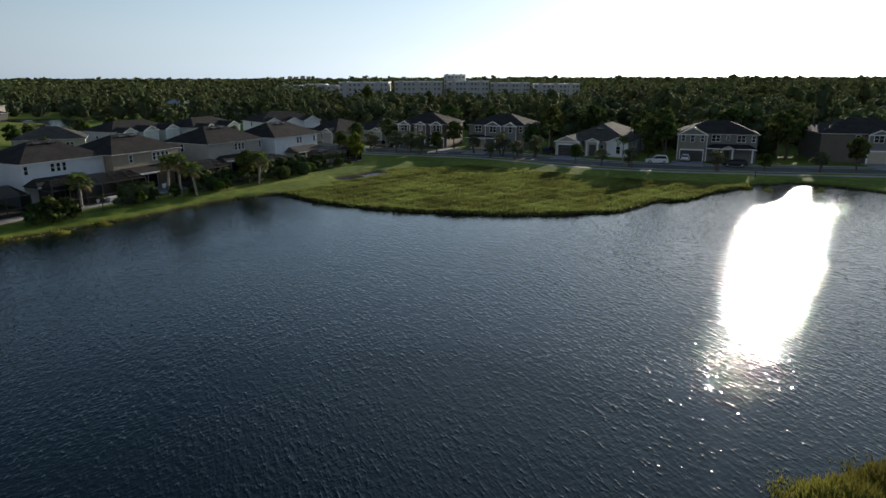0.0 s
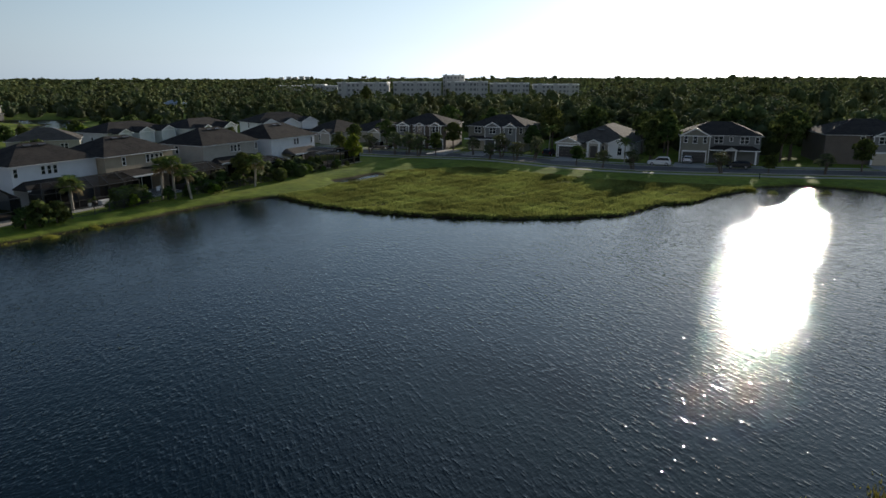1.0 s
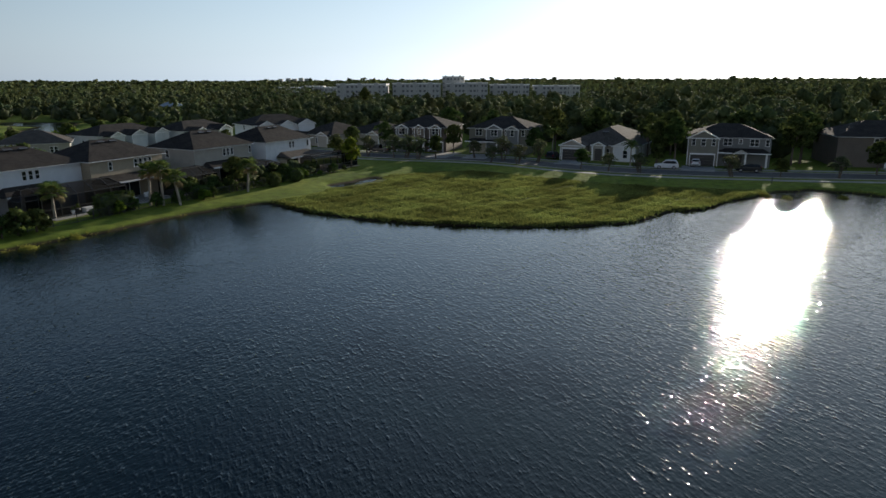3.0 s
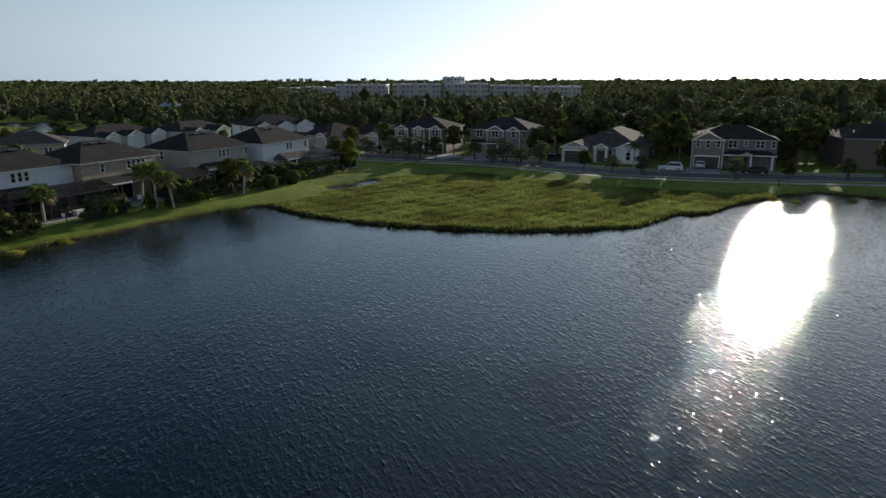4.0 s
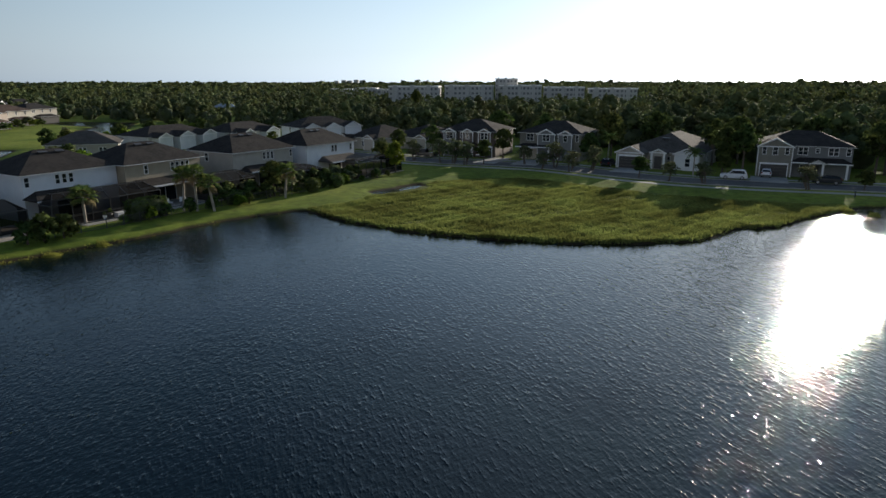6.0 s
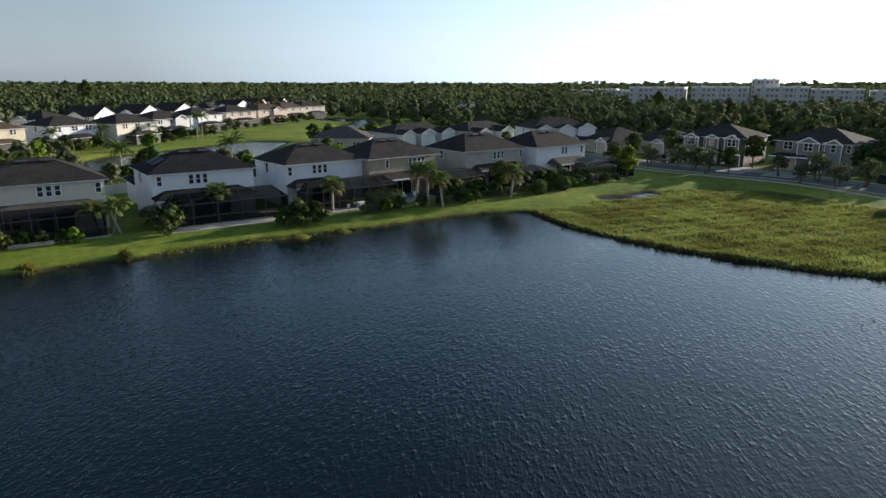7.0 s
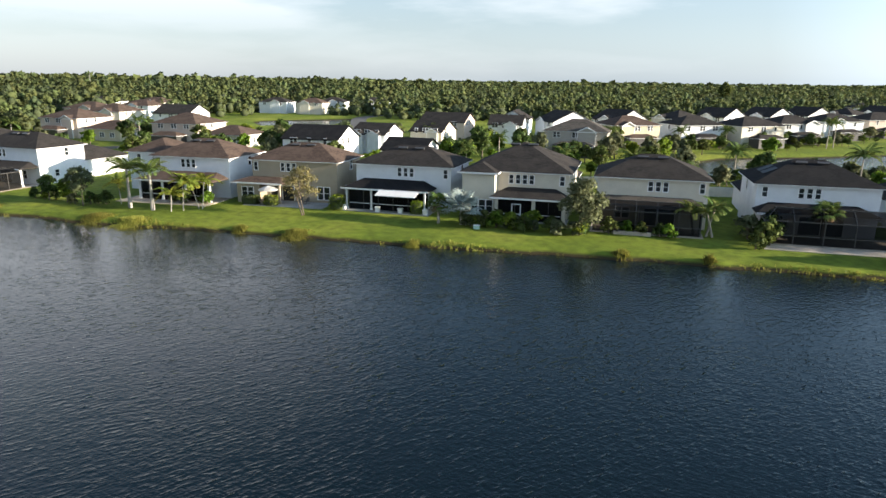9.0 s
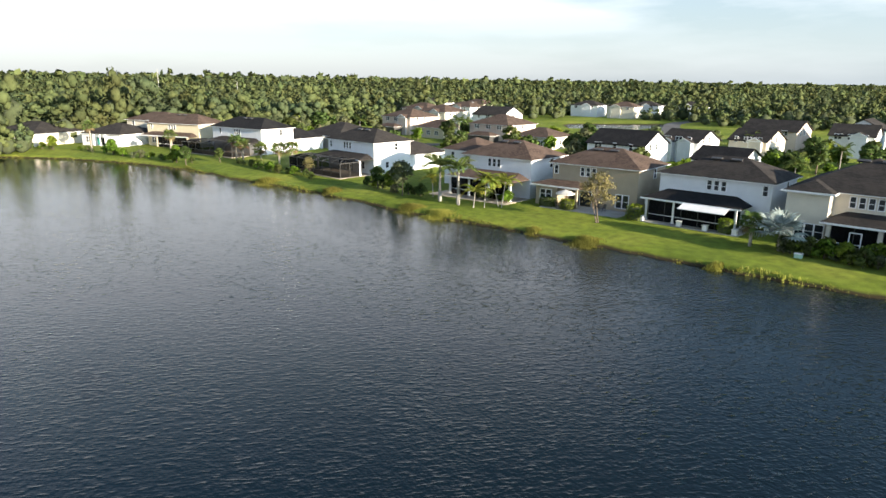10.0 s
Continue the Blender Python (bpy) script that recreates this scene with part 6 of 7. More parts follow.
# shrubs and hedges along the gardens
hedge(-74.2, 16.8, 65, 1.6, 1.5, 1.7, "leaf_bright", "clipped bright green shrub beside a porch")
hedge(-70.4, 25.4, 65, 1.3, 1.3, 1.5, "leaf_bright", "clipped bright green shrub at a porch corner")
hedge(-78.9, 6.8, 65, 2.0, 1.2, 1.1, "leaf", "low green garden hedge before a patio")
hedge(-77.6, 9.2, 65, 1.6, 1.2, 1.2, "leaf_bright", "low bright hedge beside a patio")
hedge(-28.8, 93.5, 65, 2.0, 1.8, 1.9, "leaf", "clipped round dark shrub before a screened pool", "shrub", 0.8)
hedge(-27.0, 98.0, 65, 2.2, 2.0, 1.9, "leaf", "clipped round dark shrub before a screened pool", "shrub", 0.8)
hedge(-40.5, 74.5, 67, 4.6, 1.4, 2.3, "leaf", "dark green hedge along a screened pool")
hedge(-35.0, 84.5, 67, 3.0, 1.6, 1.4, "leaf", "dark green hedge along a screened pool")
for x, y, hgt, k, wd in ((-44.6, 62.6, 2.0, "shrub", 1.1), (-44.0, 63.9, 2.5, "shrub", 1.05), (-43.2, 65.4, 2.1, "shrub", 1.2), (-51.4, 53.4, 1.5, "shrub", 1.1), (-52.3, 54.8, 2.0, "shrub", 1.0), (-53.2, 56.0, 2.4, "shrub", 0.9), (-54.3, 56.9, 2.6, "shrub", 0.9), (-55.0, 55.0, 2.2, "shrub_c", 1.0)):
    tree(k, x, y, hgt, "dense dark green shrub on the lawn between gardens", "shrub", wd, "shrub")
bed = "leafy garden shrub in the bed along the lawn"
rs = random.Random(9)
for i in range(26):
    t_ = i / 25
    x, y = -65.0 + 6.2 * t_ + rs.uniform(-0.9, 0.9), 29.8 + 9.8 * t_ + rs.uniform(-0.7, 0.7)
    tree(("shrub", "shrub_c", "shrub", "shrub_b")[i % 4], x, y, rs.uniform(1.0, 1.9), bed, "shrub", 1.0, "shrub", "garden shrubs")
for x0, y0, x1, y1, n in ((-59.5, 42.5, -56.2, 48.5, 6), (-86.0, -20.0, -79.5, -9.0, 9), (-100.5, -50.0, -88.5, -28.0, 13), (-107.5, -92.0, -98.5, -58.0, 14), (-81.0, -3.0, -79.0, 3.0, 4), (-33.0, 88.0, -22.5, 110.5, 13), (-42.0, 70.5, -33.0, 85.5, 9),
                          (-108.5, -112.0, -107.0, -96.0, 6)):
    for i in range(n):
        t_ = (i + rs.uniform(0.1, 0.9)) / n
        tree(rs.choice(("shrub", "shrub_b", "shrub_c", "shrub")), x0 + (x1 - x0) * t_ + rs.uniform(-0.6, 0.6), y0 + (y1 - y0) * t_ + rs.uniform(-0.6, 0.6), rs.uniform(0.8, 1.7), bed, "shrub", 1.0, "shrub", "garden shrubs")
for i in range(30):                      # a dark thicket between the lawn fence and the screened pools
    t_ = 0.42 + 0.58 * (i + rs.uniform(0.1, 0.9)) / 30
    x = float(np.interp(t_, [0, 0.25, 0.47, 0.63, 0.84, 1], [-45.2, -40.3, -35.2, -31.3, -28.0, -24.6])) - rs.uniform(0.2, 2.2)
    y = float(np.interp(t_, [0, 0.25, 0.47, 0.63, 0.84, 1], [66.0, 77.0, 86.5, 93.8, 102.5, 108.6])) + rs.uniform(-0.4, 0.8)
    tree(rs.choice(("shrub", "shrub", "shrub_c", "shrub")), x, y, rs.uniform(1.1, 2.3), "dark garden shrub behind the lawn fence", "shrub", 1.1, "shrub", "garden shrubs")
# dense planting behind the second row, down to the pond lawn
for x0, y0 in ((-133.5, 102), (-131.0, 115), (-138.0, 131), (-146.5, 150), (-153.0, 170), (-157.5, 188), (-163.0, 205)):
    for i in range(4):
        tree(rs.choice(("far_a", "far_a", "far_b", "far_c")), x0 + rs.uniform(-2.5, 2.5), y0 + rs.uniform(-6, 6), rs.uniform(1.5, 3.0), "dense dark shrub behind the pond lawn", "shrub", 1.3, "shrub", "pond shrubs")
for i in range(22):                      # tall shrubs on the near bank of the pond, behind the lakeside houses
    t_ = (i + rs.uniform(0.1, 0.9)) / 22
    tree(rs.choice(("far_a", "far_a", "far_b", "far_c")), -88.0 + 8.5 * t_ + rs.uniform(-1.2, 1.2), 62.0 + 34.0 * t_, rs.uniform(2.2, 3.8), "dense shrub between the gardens and the pond", "shrub", 1.2, "shrub", "pond shrubs")
# garden trees and palms between the far end of the row and the woods
for i in range(44):
    x, y = rs.uniform(-205, -122), 0.0
    y = -40 + (x + 122) * 0.62 + rs.uniform(-38, 12)
    if min(math.hypot(x * SITE - o.matrix_basis.translation.x, y * SITE - o.matrix_basis.translation.y) for o in scene.objects if o.name.startswith("house")) < 11:
        continue
    if i % 5 == 0:
        palm("queen", x, y, rs.uniform(3.4, 5.0), "palm between the last houses and the woods")
    else:
        tree(rs.choice(("far_a", "far_b", "far_c", "far_b")), x, y, rs.uniform(3.2, 6.4), "leafy tree between the last houses and the woods", width=rs.uniform(0.9, 1.3), group="estate trees")
# a thicket of shrubs along the far bank of the pond
for x0, y0, x1, y1, n in ((-143.7, 127.1, -137.1, 139.3, 9), (-146.0, 95.0, -133.1, 99.7, 8), (-173.0, 205.0, -165.2, 210.3, 5), (-141.0, 104.0, -146.0, 124.0, 8), (-108.0, 92.5, -98.0, 86.5, 6)):
    for i in range(n):
        t_ = (i + rs.uniform(0.1, 0.9)) / n
        tree(rs.choice(("far_a", "far_a", "far_b", "far_c")), x0 + (x1 - x0) * t_ + rs.uniform(-1, 1), y0 + (y1 - y0) * t_ + rs.uniform(-1, 1), rs.uniform(1.8, 3.4), "dense waterside shrub before the houses", "shrub", 1.15, "shrub", "pond shrubs")
# trees and shrubs among the estate's houses
for i in range(250):
    t_ = rs.uniform(-0.1, 1.05)
    off = rs.uniform(16, 82)
    cx, cy = -100 + 78 * t_, -40 + 175 * t_
    x, y = cx - off * 0.9, cy + off * 0.42
    if min(math.hypot(x * SITE - o.matrix_basis.translation.x, y * SITE - o.matrix_basis.translation.y) for o in scene.objects if o.name.startswith("house")) < 9:
        continue
    if math.hypot(x + 68, y - 60) < 14 or min(signed(np.array([x * SITE]), np.array([y * SITE]), p)[0] for p in (POND_FRONT, POND_FAR)) < 2:
        continue
    if -98 < x < -50 and 108 < y < 150 and -0.62 * x + y < 200:
        continue
    tree(rs.choice(("far_a", "far_a", "far_b", "far_c")), x, y, rs.uniform(3.0, 5.5), "garden tree among the houses of the estate", group="estate trees")


# ---- woods ----
def wood_edge(az):
    """How far off the woods begin, by bearing (degrees left of +y) from the lake."""
    return SITE * np.interp(az, [-70, -46, -40, -30, -20, -8, 2, 9, 14, 24, 32, 42, 55, 66, 80, 92, 100, 112, 122, 150, 180], [170, 150, 128, 122, 128, 140, 152, 165, 175, 205, 255, 262, 300, 262, 240, 300, 255, 215, 150, 150, 150])


def crown_template(seed, n, size, lumps, lo=-0.05):
    """A unit crown (height 1, width about 0.9): its lumps, and leaf cards over them."""
    rnd = np.random.default_rng(seed)
    ls = [(x, y, z, 0.74 * r) for x, y, z, r in crown_lumps(rnd, 1.04, lo, 1.05, lumps)]
    return ls, *leafage(rnd, ls, n // lumps, size, 0.85)


def icosphere(sub):
    bm = bmesh.new()
    bmesh.ops.create_icosphere(bm, subdivisions=sub, radius=1.0)
    v = np.array([c.co[:] for c in bm.verts])
    f = np.array([[q.index for q in p.verts] for p in bm.faces])
    bm.free()
    return v, f


def lump_template(seed, lumps, sub):
    """The lumps of a crown as uneven rounded masses."""
    rnd = np.random.default_rng(seed)
    bv, bf = icosphere(sub)
    V = [bv * rnd.uniform(0.78, 1.12, (len(bv), 1)) * (r * 0.86, r * 0.86, r * 0.72) + (x, y, z - 0.08 * r) for x, y, z, r in lumps]
    F = [bf + len(bv) * k for k in range(len(lumps))]
    return np.concatenate(V), np.concatenate(F), None


def core_template(seed, sub):
    # a solid lump low in the crown, painted in the shade colour
    rnd = np.random.default_rng(seed)
    v, f = icosphere(sub)
    return v * rnd.uniform(0.75, 1.1, (len(v), 1)) * (0.30, 0.30, 0.36) + (0, 0, 0.28), f, None


def scatter(seed, r0, r1, spacing, az0, az1):
    """Places for trees over a ring, denser than a grid is regular."""
    rnd = np.random.default_rng(seed)
    n = int(radians(az1 - az0) * (r1 ** 2 - r0 ** 2) / 2 / spacing ** 2)
    az = rnd.uniform(az0, az1, n)
    r = np.sqrt(rnd.uniform(r0 ** 2, r1 ** 2, n))
    x, y = -r * np.sin(np.radians(az)), 12 + r * np.cos(np.radians(az))
    keep = r > wood_edge(az) + 6 * np.sin(az * 0.9) + 4 * np.sin(az * 2.3)
    keep &= signed(x, y, POND_BACK) > 6
    keep &= signed(x, y, POND_FAR) > 6
    keep &= ~((abs(y - 490) < 26) & (abs(x + 22) < 100))
    keep &= ~((abs(az - 26.4) < 1.3) & (r > 285) & (r < 374))             # open ground before the pavilion
    return x[keep], y[keep], r[keep], rnd


HOUSE_AT = np.array([o.matrix_basis.translation[:2] for o in scene.objects if o.name.startswith("house")])


def woods(name, seed, r0, r1, spacing, n_cards, size, lumps, h0, h1, label, masses=0, az0=-52, az1=142):
    """A stand of trees: leaf cards, the masses of the crowns under them, and cores coloured as inner shade."""
    x, y, r, rnd = scatter(seed, r0, r1, spacing, az0, az1)
    far = np.array([np.hypot(HOUSE_AT[:, 0] - a, HOUSE_AT[:, 1] - b).min() for a, b in zip(x, y)]) > 12
    x, y, r = x[far], y[far], r[far]
    n = len(x)
    drift = 0.5 + 0.5 * wobble(x, y, 0.035)
    h = (h0 + (h1 - h0) * np.clip(0.5 * drift + 0.5 * rnd.uniform(0, 1, n), 0, 1)) * rnd.uniform(0.82, 1.12, n)
    az = np.degrees(np.arctan2(-x, y - 12))
    h *= np.where(az < 12, np.interp(r - wood_edge(az), [0, 8], [0.9, 1.15]), np.interp(r - wood_edge(az), [0, 6, 22], [0.5, 0.75, 1.0]))
    h *= np.interp(az, [60, 85, 110, 140], [1.0, 1.18, 1.3, 1.4] if r0 < 900 else [1.0, 1.2, 1.6, 1.9])      # taller woods beyond the estate
    w = h * rnd.uniform(0.75, 1.2, n)
    h = np.where(rnd.uniform(0, 1, n) < 0.16, h * rnd.uniform(1.1, 1.4, n), h)
    scrub = np.interp(az, [-12, -8, 13, 17], [0, 1, 1, 0]) * np.interp(r, [215, 270, 560, 640], [0, 1, 1, 0])
    h *= 1 - 0.27 * scrub                # low scrub lies between the street and the apartment blocks
    w = np.maximum(w, spacing * 0.95)
    a = rnd.uniform(0, 2 * np.pi, n)
    kind = np.where(rnd.uniform(0, 1, n) < 0.55, 0, np.where(rnd.uniform(0, 1, n) + 0.35 * wobble(x, y, 0.05) < 0.55, 1, 2))
    crowns = [crown_template(seed + k, n_cards, size, lumps) for k in range(5)]
    sets = {"leaves": [c[1:] for c in crowns], "shade_core": [core_template(seed + 50 + k, 1) for k in range(3)]}
    if masses:
        sets["canopy"] = [lump_template(seed + 20 + k, c[0][::masses], 1) for k, c in enumerate(crowns)]
    wood = None
    for tag, temps in sets.items():
        V, F, K, N, base = [], [], [], [], 0
        for k, (tv, tf, tn) in enumerate(temps):
            idx = np.arange(k, n, len(temps))
            c, s = np.cos(a[idx])[:, None], np.sin(a[idx])[:, None]
            vx = (tv[None, :, 0] * c - tv[None, :, 1] * s) * w[idx][:, None] + x[idx][:, None]
            vy = (tv[None, :, 0] * s + tv[None, :, 1] * c) * w[idx][:, None] + y[idx][:, None]
            vz = tv[None, :, 2] * h[idx][:, None] + np.zeros_like(vx)
            V.append(np.stack([vx, vy, vz], -1).reshape(-1, 3))
            F.append((tf[None] + (np.arange(len(idx)) * len(tv))[:, None, None] + base).reshape(-1, tf.shape[1]))
            K.append(np.repeat(kind[idx], len(tf)))
            if tn is not None:
                N.append(np.stack([tn[None, :, 0] * c - tn[None, :, 1] * s, tn[None, :, 0] * s + tn[None, :, 1] * c, tn[None, :, 2] + np.zeros_like(vx)], -1).reshape(-1, 3))
            base += len(idx) * len(tv)
        me = bulk(tag, np.concatenate(V), np.concatenate(F), M["forest_core"] if tag == "shade_core" else M["forest"], tag != "leaves", np.concatenate(N) if N else None)
        if tag != "shade_core":
            me.materials.append(M["forest_pine"])
            me.materials.append(M["forest_bright"])
            me.polygons.foreach_set("material_index", np.concatenate(K).astype(np.int32))
        if wood is None:
            wood = tagged(new(name, me), label, "woods", kind="stuff")
        else:
            o = new(tag, me)
            o.parent = wood
    return n


woods("woods_near", 101, 132, 270, 5.8, 364, 0.036, 28, 5.2, 10.2, "dense green woodland behind the houses", 2)
woods("woods_middle", 102, 270, 490, 8.2, 102, 0.062, 17, 5.6, 10.2, "dense green woodland stretching away", 3)
woods("woods_far", 103, 490, 1000, 12.5, 32, 0.11, 8, 7.6, 12.2, "far green woodland")
woods("woods_distant", 104, 1000, 2500, 34.0, 15, 0.18, 3, 10.5, 14.2, "distant woodland towards the horizon")
woods("woods_horizon", 105, 2500, 4600, 60.0, 8, 0.25, 2, 12.8, 15.6, "woodland at the horizon")
for x, y, hgt in ((-353, 243, 15.5), (-60, 330, 11), (120, 300, 11), (-420, -190, 13)):
    tree("big_b", x, y, hgt, "tall tree standing above the woods")


# ---- marsh and bank grass ----
def tufts(name, x, y, z, h, spread, material, label, blades=3, parent=None):
    """Grass as crossed pointed blades in clumps."""
    n = len(x)
    rnd = np.random.default_rng(n)
    V = []
    for _ in range(blades):
        a = rnd.uniform(0, 2 * np.pi, n)
        lean = rnd.normal(0, 0.35, (n, 2)) * h[:, None]
        hw = spread * rnd.uniform(0.6, 1.3, n)
        hh = h * rnd.uniform(0.65, 1.15, n)
        dx, dy = np.cos(a) * hw, np.sin(a) * hw
        ox, oy = rnd.normal(0, spread * 1.2, n), rnd.normal(0, spread * 1.2, n)
        V.append(np.stack([np.stack([x + ox - dx, y + oy - dy, z - 0.05], -1), np.stack([x + ox + dx, y + oy + dy, z - 0.05], -1), np.stack([x + ox + lean[:, 0], y + oy + lean[:, 1], z + hh], -1)], 1))
    v = np.concatenate(V).reshape(-1, 3)
    o = new(name, bulk(name, v, np.arange(len(v)).reshape(-1, 3), material))
    return tagged(o, label, "grass", kind="stuff")


rg = np.random.default_rng(7)
mx, my = rg.uniform(-32, 46, 110000), rg.uniform(81, 131, 110000)
inside = signed(mx, my, MARSH)
ok = (inside < -0.7) & (signed(mx, my, POOL) > np.where(my < 119, 2.6, 1.2))
mx, my, inside = mx[ok], my[ok], inside[ok]
mz = ground_height(mx, my)
mh = (0.26 + 0.16 * wobble(mx, my, 0.22) + 0.16 * wobble(mx, my, 0.9)).clip(0.08) + np.interp(inside, [-3, -0.5], [0.0, 0.16]) * (my < 106)
tufts("marsh_grass", mx, my, mz, mh, 0.10, M["marsh"], "dense yellow-green marsh grass filling the lake's shallow corner")
# rough grass at the water's edge
bx, by = rg.uniform(-120, 63, 500000), rg.uniform(-126, 115, 500000)
bd = signed(bx, by, LAKE) + 0.45 * wobble(bx, by, 0.8) + 0.2 * wobble(bx, by, 2.1)
thick = 0.5 + 0.5 * wobble(bx, by, 0.23)
ok = (bd > -0.25) & (bd < 0.2 + 0.55 * thick ** 2) & (signed(bx, by, MARSH) > 0.3)
bx, by, thick = bx[ok], by[ok], thick[ok]
tufts("bank_grass", bx, by, ground_height(bx, by), 0.10 + 0.26 * thick ** 2, 0.05, M["reed"], "rough yellowing grass along the water's edge")
# clumps standing in the shallows
cx, cy, cr, chh = [], [], [], []
for x, y, r, hh in ((-58.6, 23.4, 0.8, 0.5), (-63.6, 12.4, 1.6, 0.5), (-66.6, 7.0, 0.9, 0.5), (-71.3, -4.5, 2.0, 0.45), (-73.8, -8.6, 1.7, 0.45), (-52.0, 41.0, 0.8, 0.5), (-48.9, 47.4, 0.5, 0.7), (-41.0, 61.0, 0.8, 0.35), (-39.0, 65.0, 0.7, 0.35),
                    (-86.0, -35.5, 2.0, 0.6), (-81.2, -22.5, 1.4, 0.6), (36.4, 92.3, 0.8, 0.6), (38.5, 90.6, 0.7, 0.5), (45.6, 91.0, 0.6, 0.5), (13.5, 22.0, 2.2, 0.7), (16.5, 23.0, 2.4, 0.8), (20.0, 24.5, 2.4, 0.7)):
    x, y = x * SITE, y * SITE
    k = int(260 * r * r) + 60
    q = rg.normal(size=(k, 2)) * r * 0.5
    cx.append(x + q[:, 0]), cy.append(y + q[:, 1]), chh.append(hh * np.exp(-(q ** 2).sum(1) / (r * r)) * rg.uniform(0.6, 1.2, k) + 0.1)
tufts("reed_clumps", np.concatenate(cx), np.concatenate(cy), np.maximum(ground_height(np.concatenate(cx), np.concatenate(cy)), WATER_Z - 0.05), np.concatenate(chh), 0.055, M["reed"], "yellow-green reed clumps standing in the shallows")


# ---- vehicles ----
def lathe_wheel(parent, x, y, r, w, side):
    wheel = part("wheel", bmesh.new(), M["tyre"], parent)
    bm = bmesh.new()
    bmesh.ops.create_cone(bm, cap_ends=True, segments=20, radius1=r, radius2=r, depth=w)
    bmesh.ops.bevel(bm, geom=[e for e in bm.edges if abs(e.verts[0].co.z - e.verts[1].co.z) < 1e-4], offset=0.04, segments=2, affect="EDGES")
    bm.to_mesh(wheel.data)
    bm.free()
    wheel.matrix_basis = pose(x, y, r, 90, 0, 0)
    rim = bmesh.new()
    bmesh.ops.create_cone(rim, cap_ends=True, segments=16, radius1=r * 0.62, radius2=r * 0.55, depth=0.03)
    o = part("rim", rim, M["rim"], wheel)
    o.matrix_basis = pose(0, 0, side * (w / 2 + 0.012))
    return wheel


def car(x, y, rz, paint, label, length=4.6, width=1.85, height=1.7, category="car", bed=False):
    """A car lofted from its side outline: lower body, glazed cabin, bumpers, lamps and wheels as parts."""
    c = thing("car", pose(x * SITE, y * SITE, 0.03, 0, 0, rz), label, category, "parked cars")
    hl = length / 2
    low = [(-hl, 0.45), (-hl + 0.02, 0.85), (-hl + 0.15, 1.02), (hl - 1.25, 1.0), (hl - 0.25, 0.86), (hl - 0.02, 0.72), (hl, 0.42), (hl - 0.2, 0.26), (-hl + 0.2, 0.28)]
    top = [(-hl + 0.12, 1.0), (-hl + 0.42, height - 0.08), (-hl + 0.8, height), (hl - 2.2, height), (hl - 1.9, height - 0.05), (hl - 1.12, 0.98)]
    if bed:
        top = [(-0.35, 1.0), (-0.25, height - 0.05), (0.0, height), (hl - 2.2, height), (hl - 1.95, height - 0.06), (hl - 1.2, 0.98)]

    def prism(outline, wide_low, wide_high, z_cut):
        bm = bmesh.new()
        sides = []
        for s in (-1, 1):
            sides.append([bm.verts.new((px, s * (wide_low if pz < z_cut else wide_high) / 2, pz)) for px, pz in outline])
        bm.faces.new(sides[0]), bm.faces.new(sides[1][::-1])
        n = len(outline)
        for k in range(n):
            bm.faces.new((sides[0][k], sides[1][k], sides[1][(k + 1) % n], sides[0][(k + 1) % n]))
        bmesh.ops.recalc_face_normals(bm, faces=bm.faces[:])
        bmesh.ops.bevel(bm, geom=bm.edges[:], offset=0.05, segments=2, affect="EDGES")
        return bm
    part("body", prism(low, width, width * 0.97, 0.9), paint, c, smooth=False)
    part("cabin", prism(top, width * 0.95, width * 0.76, 1.1), paint, c)
    zc, zh = 1.06, height - 0.14
    for s in (-1, 1):
        bm = bmesh.new()
        ya, yb = (s * (width / 2 * (0.95 - 0.19 * (z - 1.0) / (height - 1.0)) + 0.02) for z in (zc, zh))
        x0, x1 = (top[0][0] + 0.25, top[-1][0] - 0.2)
        poly(bm, [(x0, ya - s * 0.0, zc), (x1, ya, zc), (top[4][0] - 0.12, yb, zh), (top[1][0] + 0.22, yb, zh)])
        bmesh.ops.solidify(bm, geom=bm.faces[:], thickness=0.02)
        part("side_window", bm, M["glass"], c)
    bm = bmesh.new()
    poly(bm, [(top[-1][0] + 0.02, -width * 0.42, zc - 0.02), (top[-1][0] + 0.02, width * 0.42, zc - 0.02), (top[4][0] + 0.06, width * 0.35, zh + 0.04), (top[4][0] + 0.06, -width * 0.35, zh + 0.04)])
    bmesh.ops.solidify(bm, geom=bm.faces[:], thickness=0.02)
    part("windscreen", bm, M["glass"], c)
    bm = bmesh.new()
    poly(bm, [(top[0][0] - 0.02, -width * 0.40, zc + 0.02), (top[0][0] - 0.02, width * 0.40, zc + 0.02), (top[1][0] - 0.06, width * 0.35, zh), (top[1][0] - 0.06, -width * 0.35, zh)])
    bmesh.ops.solidify(bm, geom=bm.faces[:], thickness=0.02)
    part("rear_window", bm, M["glass"], c)
    for s in (-1, 1):
        part("headlight", box_bm((hl - 0.16, hl - 0.01, s * width * 0.36 - 0.16, s * width * 0.36 + 0.16, 0.68, 0.80)), M["trim"], c)
        part("tail_light", box_bm((-hl - 0.012, -hl + 0.1, s * width * 0.42 - 0.09, s * width * 0.42 + 0.09, 0.78, 1.0)), M["tail"], c)
    part("bumper", box_bm((hl - 0.06, hl + 0.05, -width * 0.44, width * 0.44, 0.36, 0.52), (-hl - 0.05, -hl + 0.06, -width * 0.44, width * 0.44, 0.40, 0.56)), M["bronze"], c)
    r = 0.36 if height > 1.6 else 0.33
    for wx in (-hl + 0.85, hl - 0.88):
        for s in (-1, 1):
            lathe_wheel(c, wx, s * (width / 2 - 0.10), r, 0.22, -s)
    return c


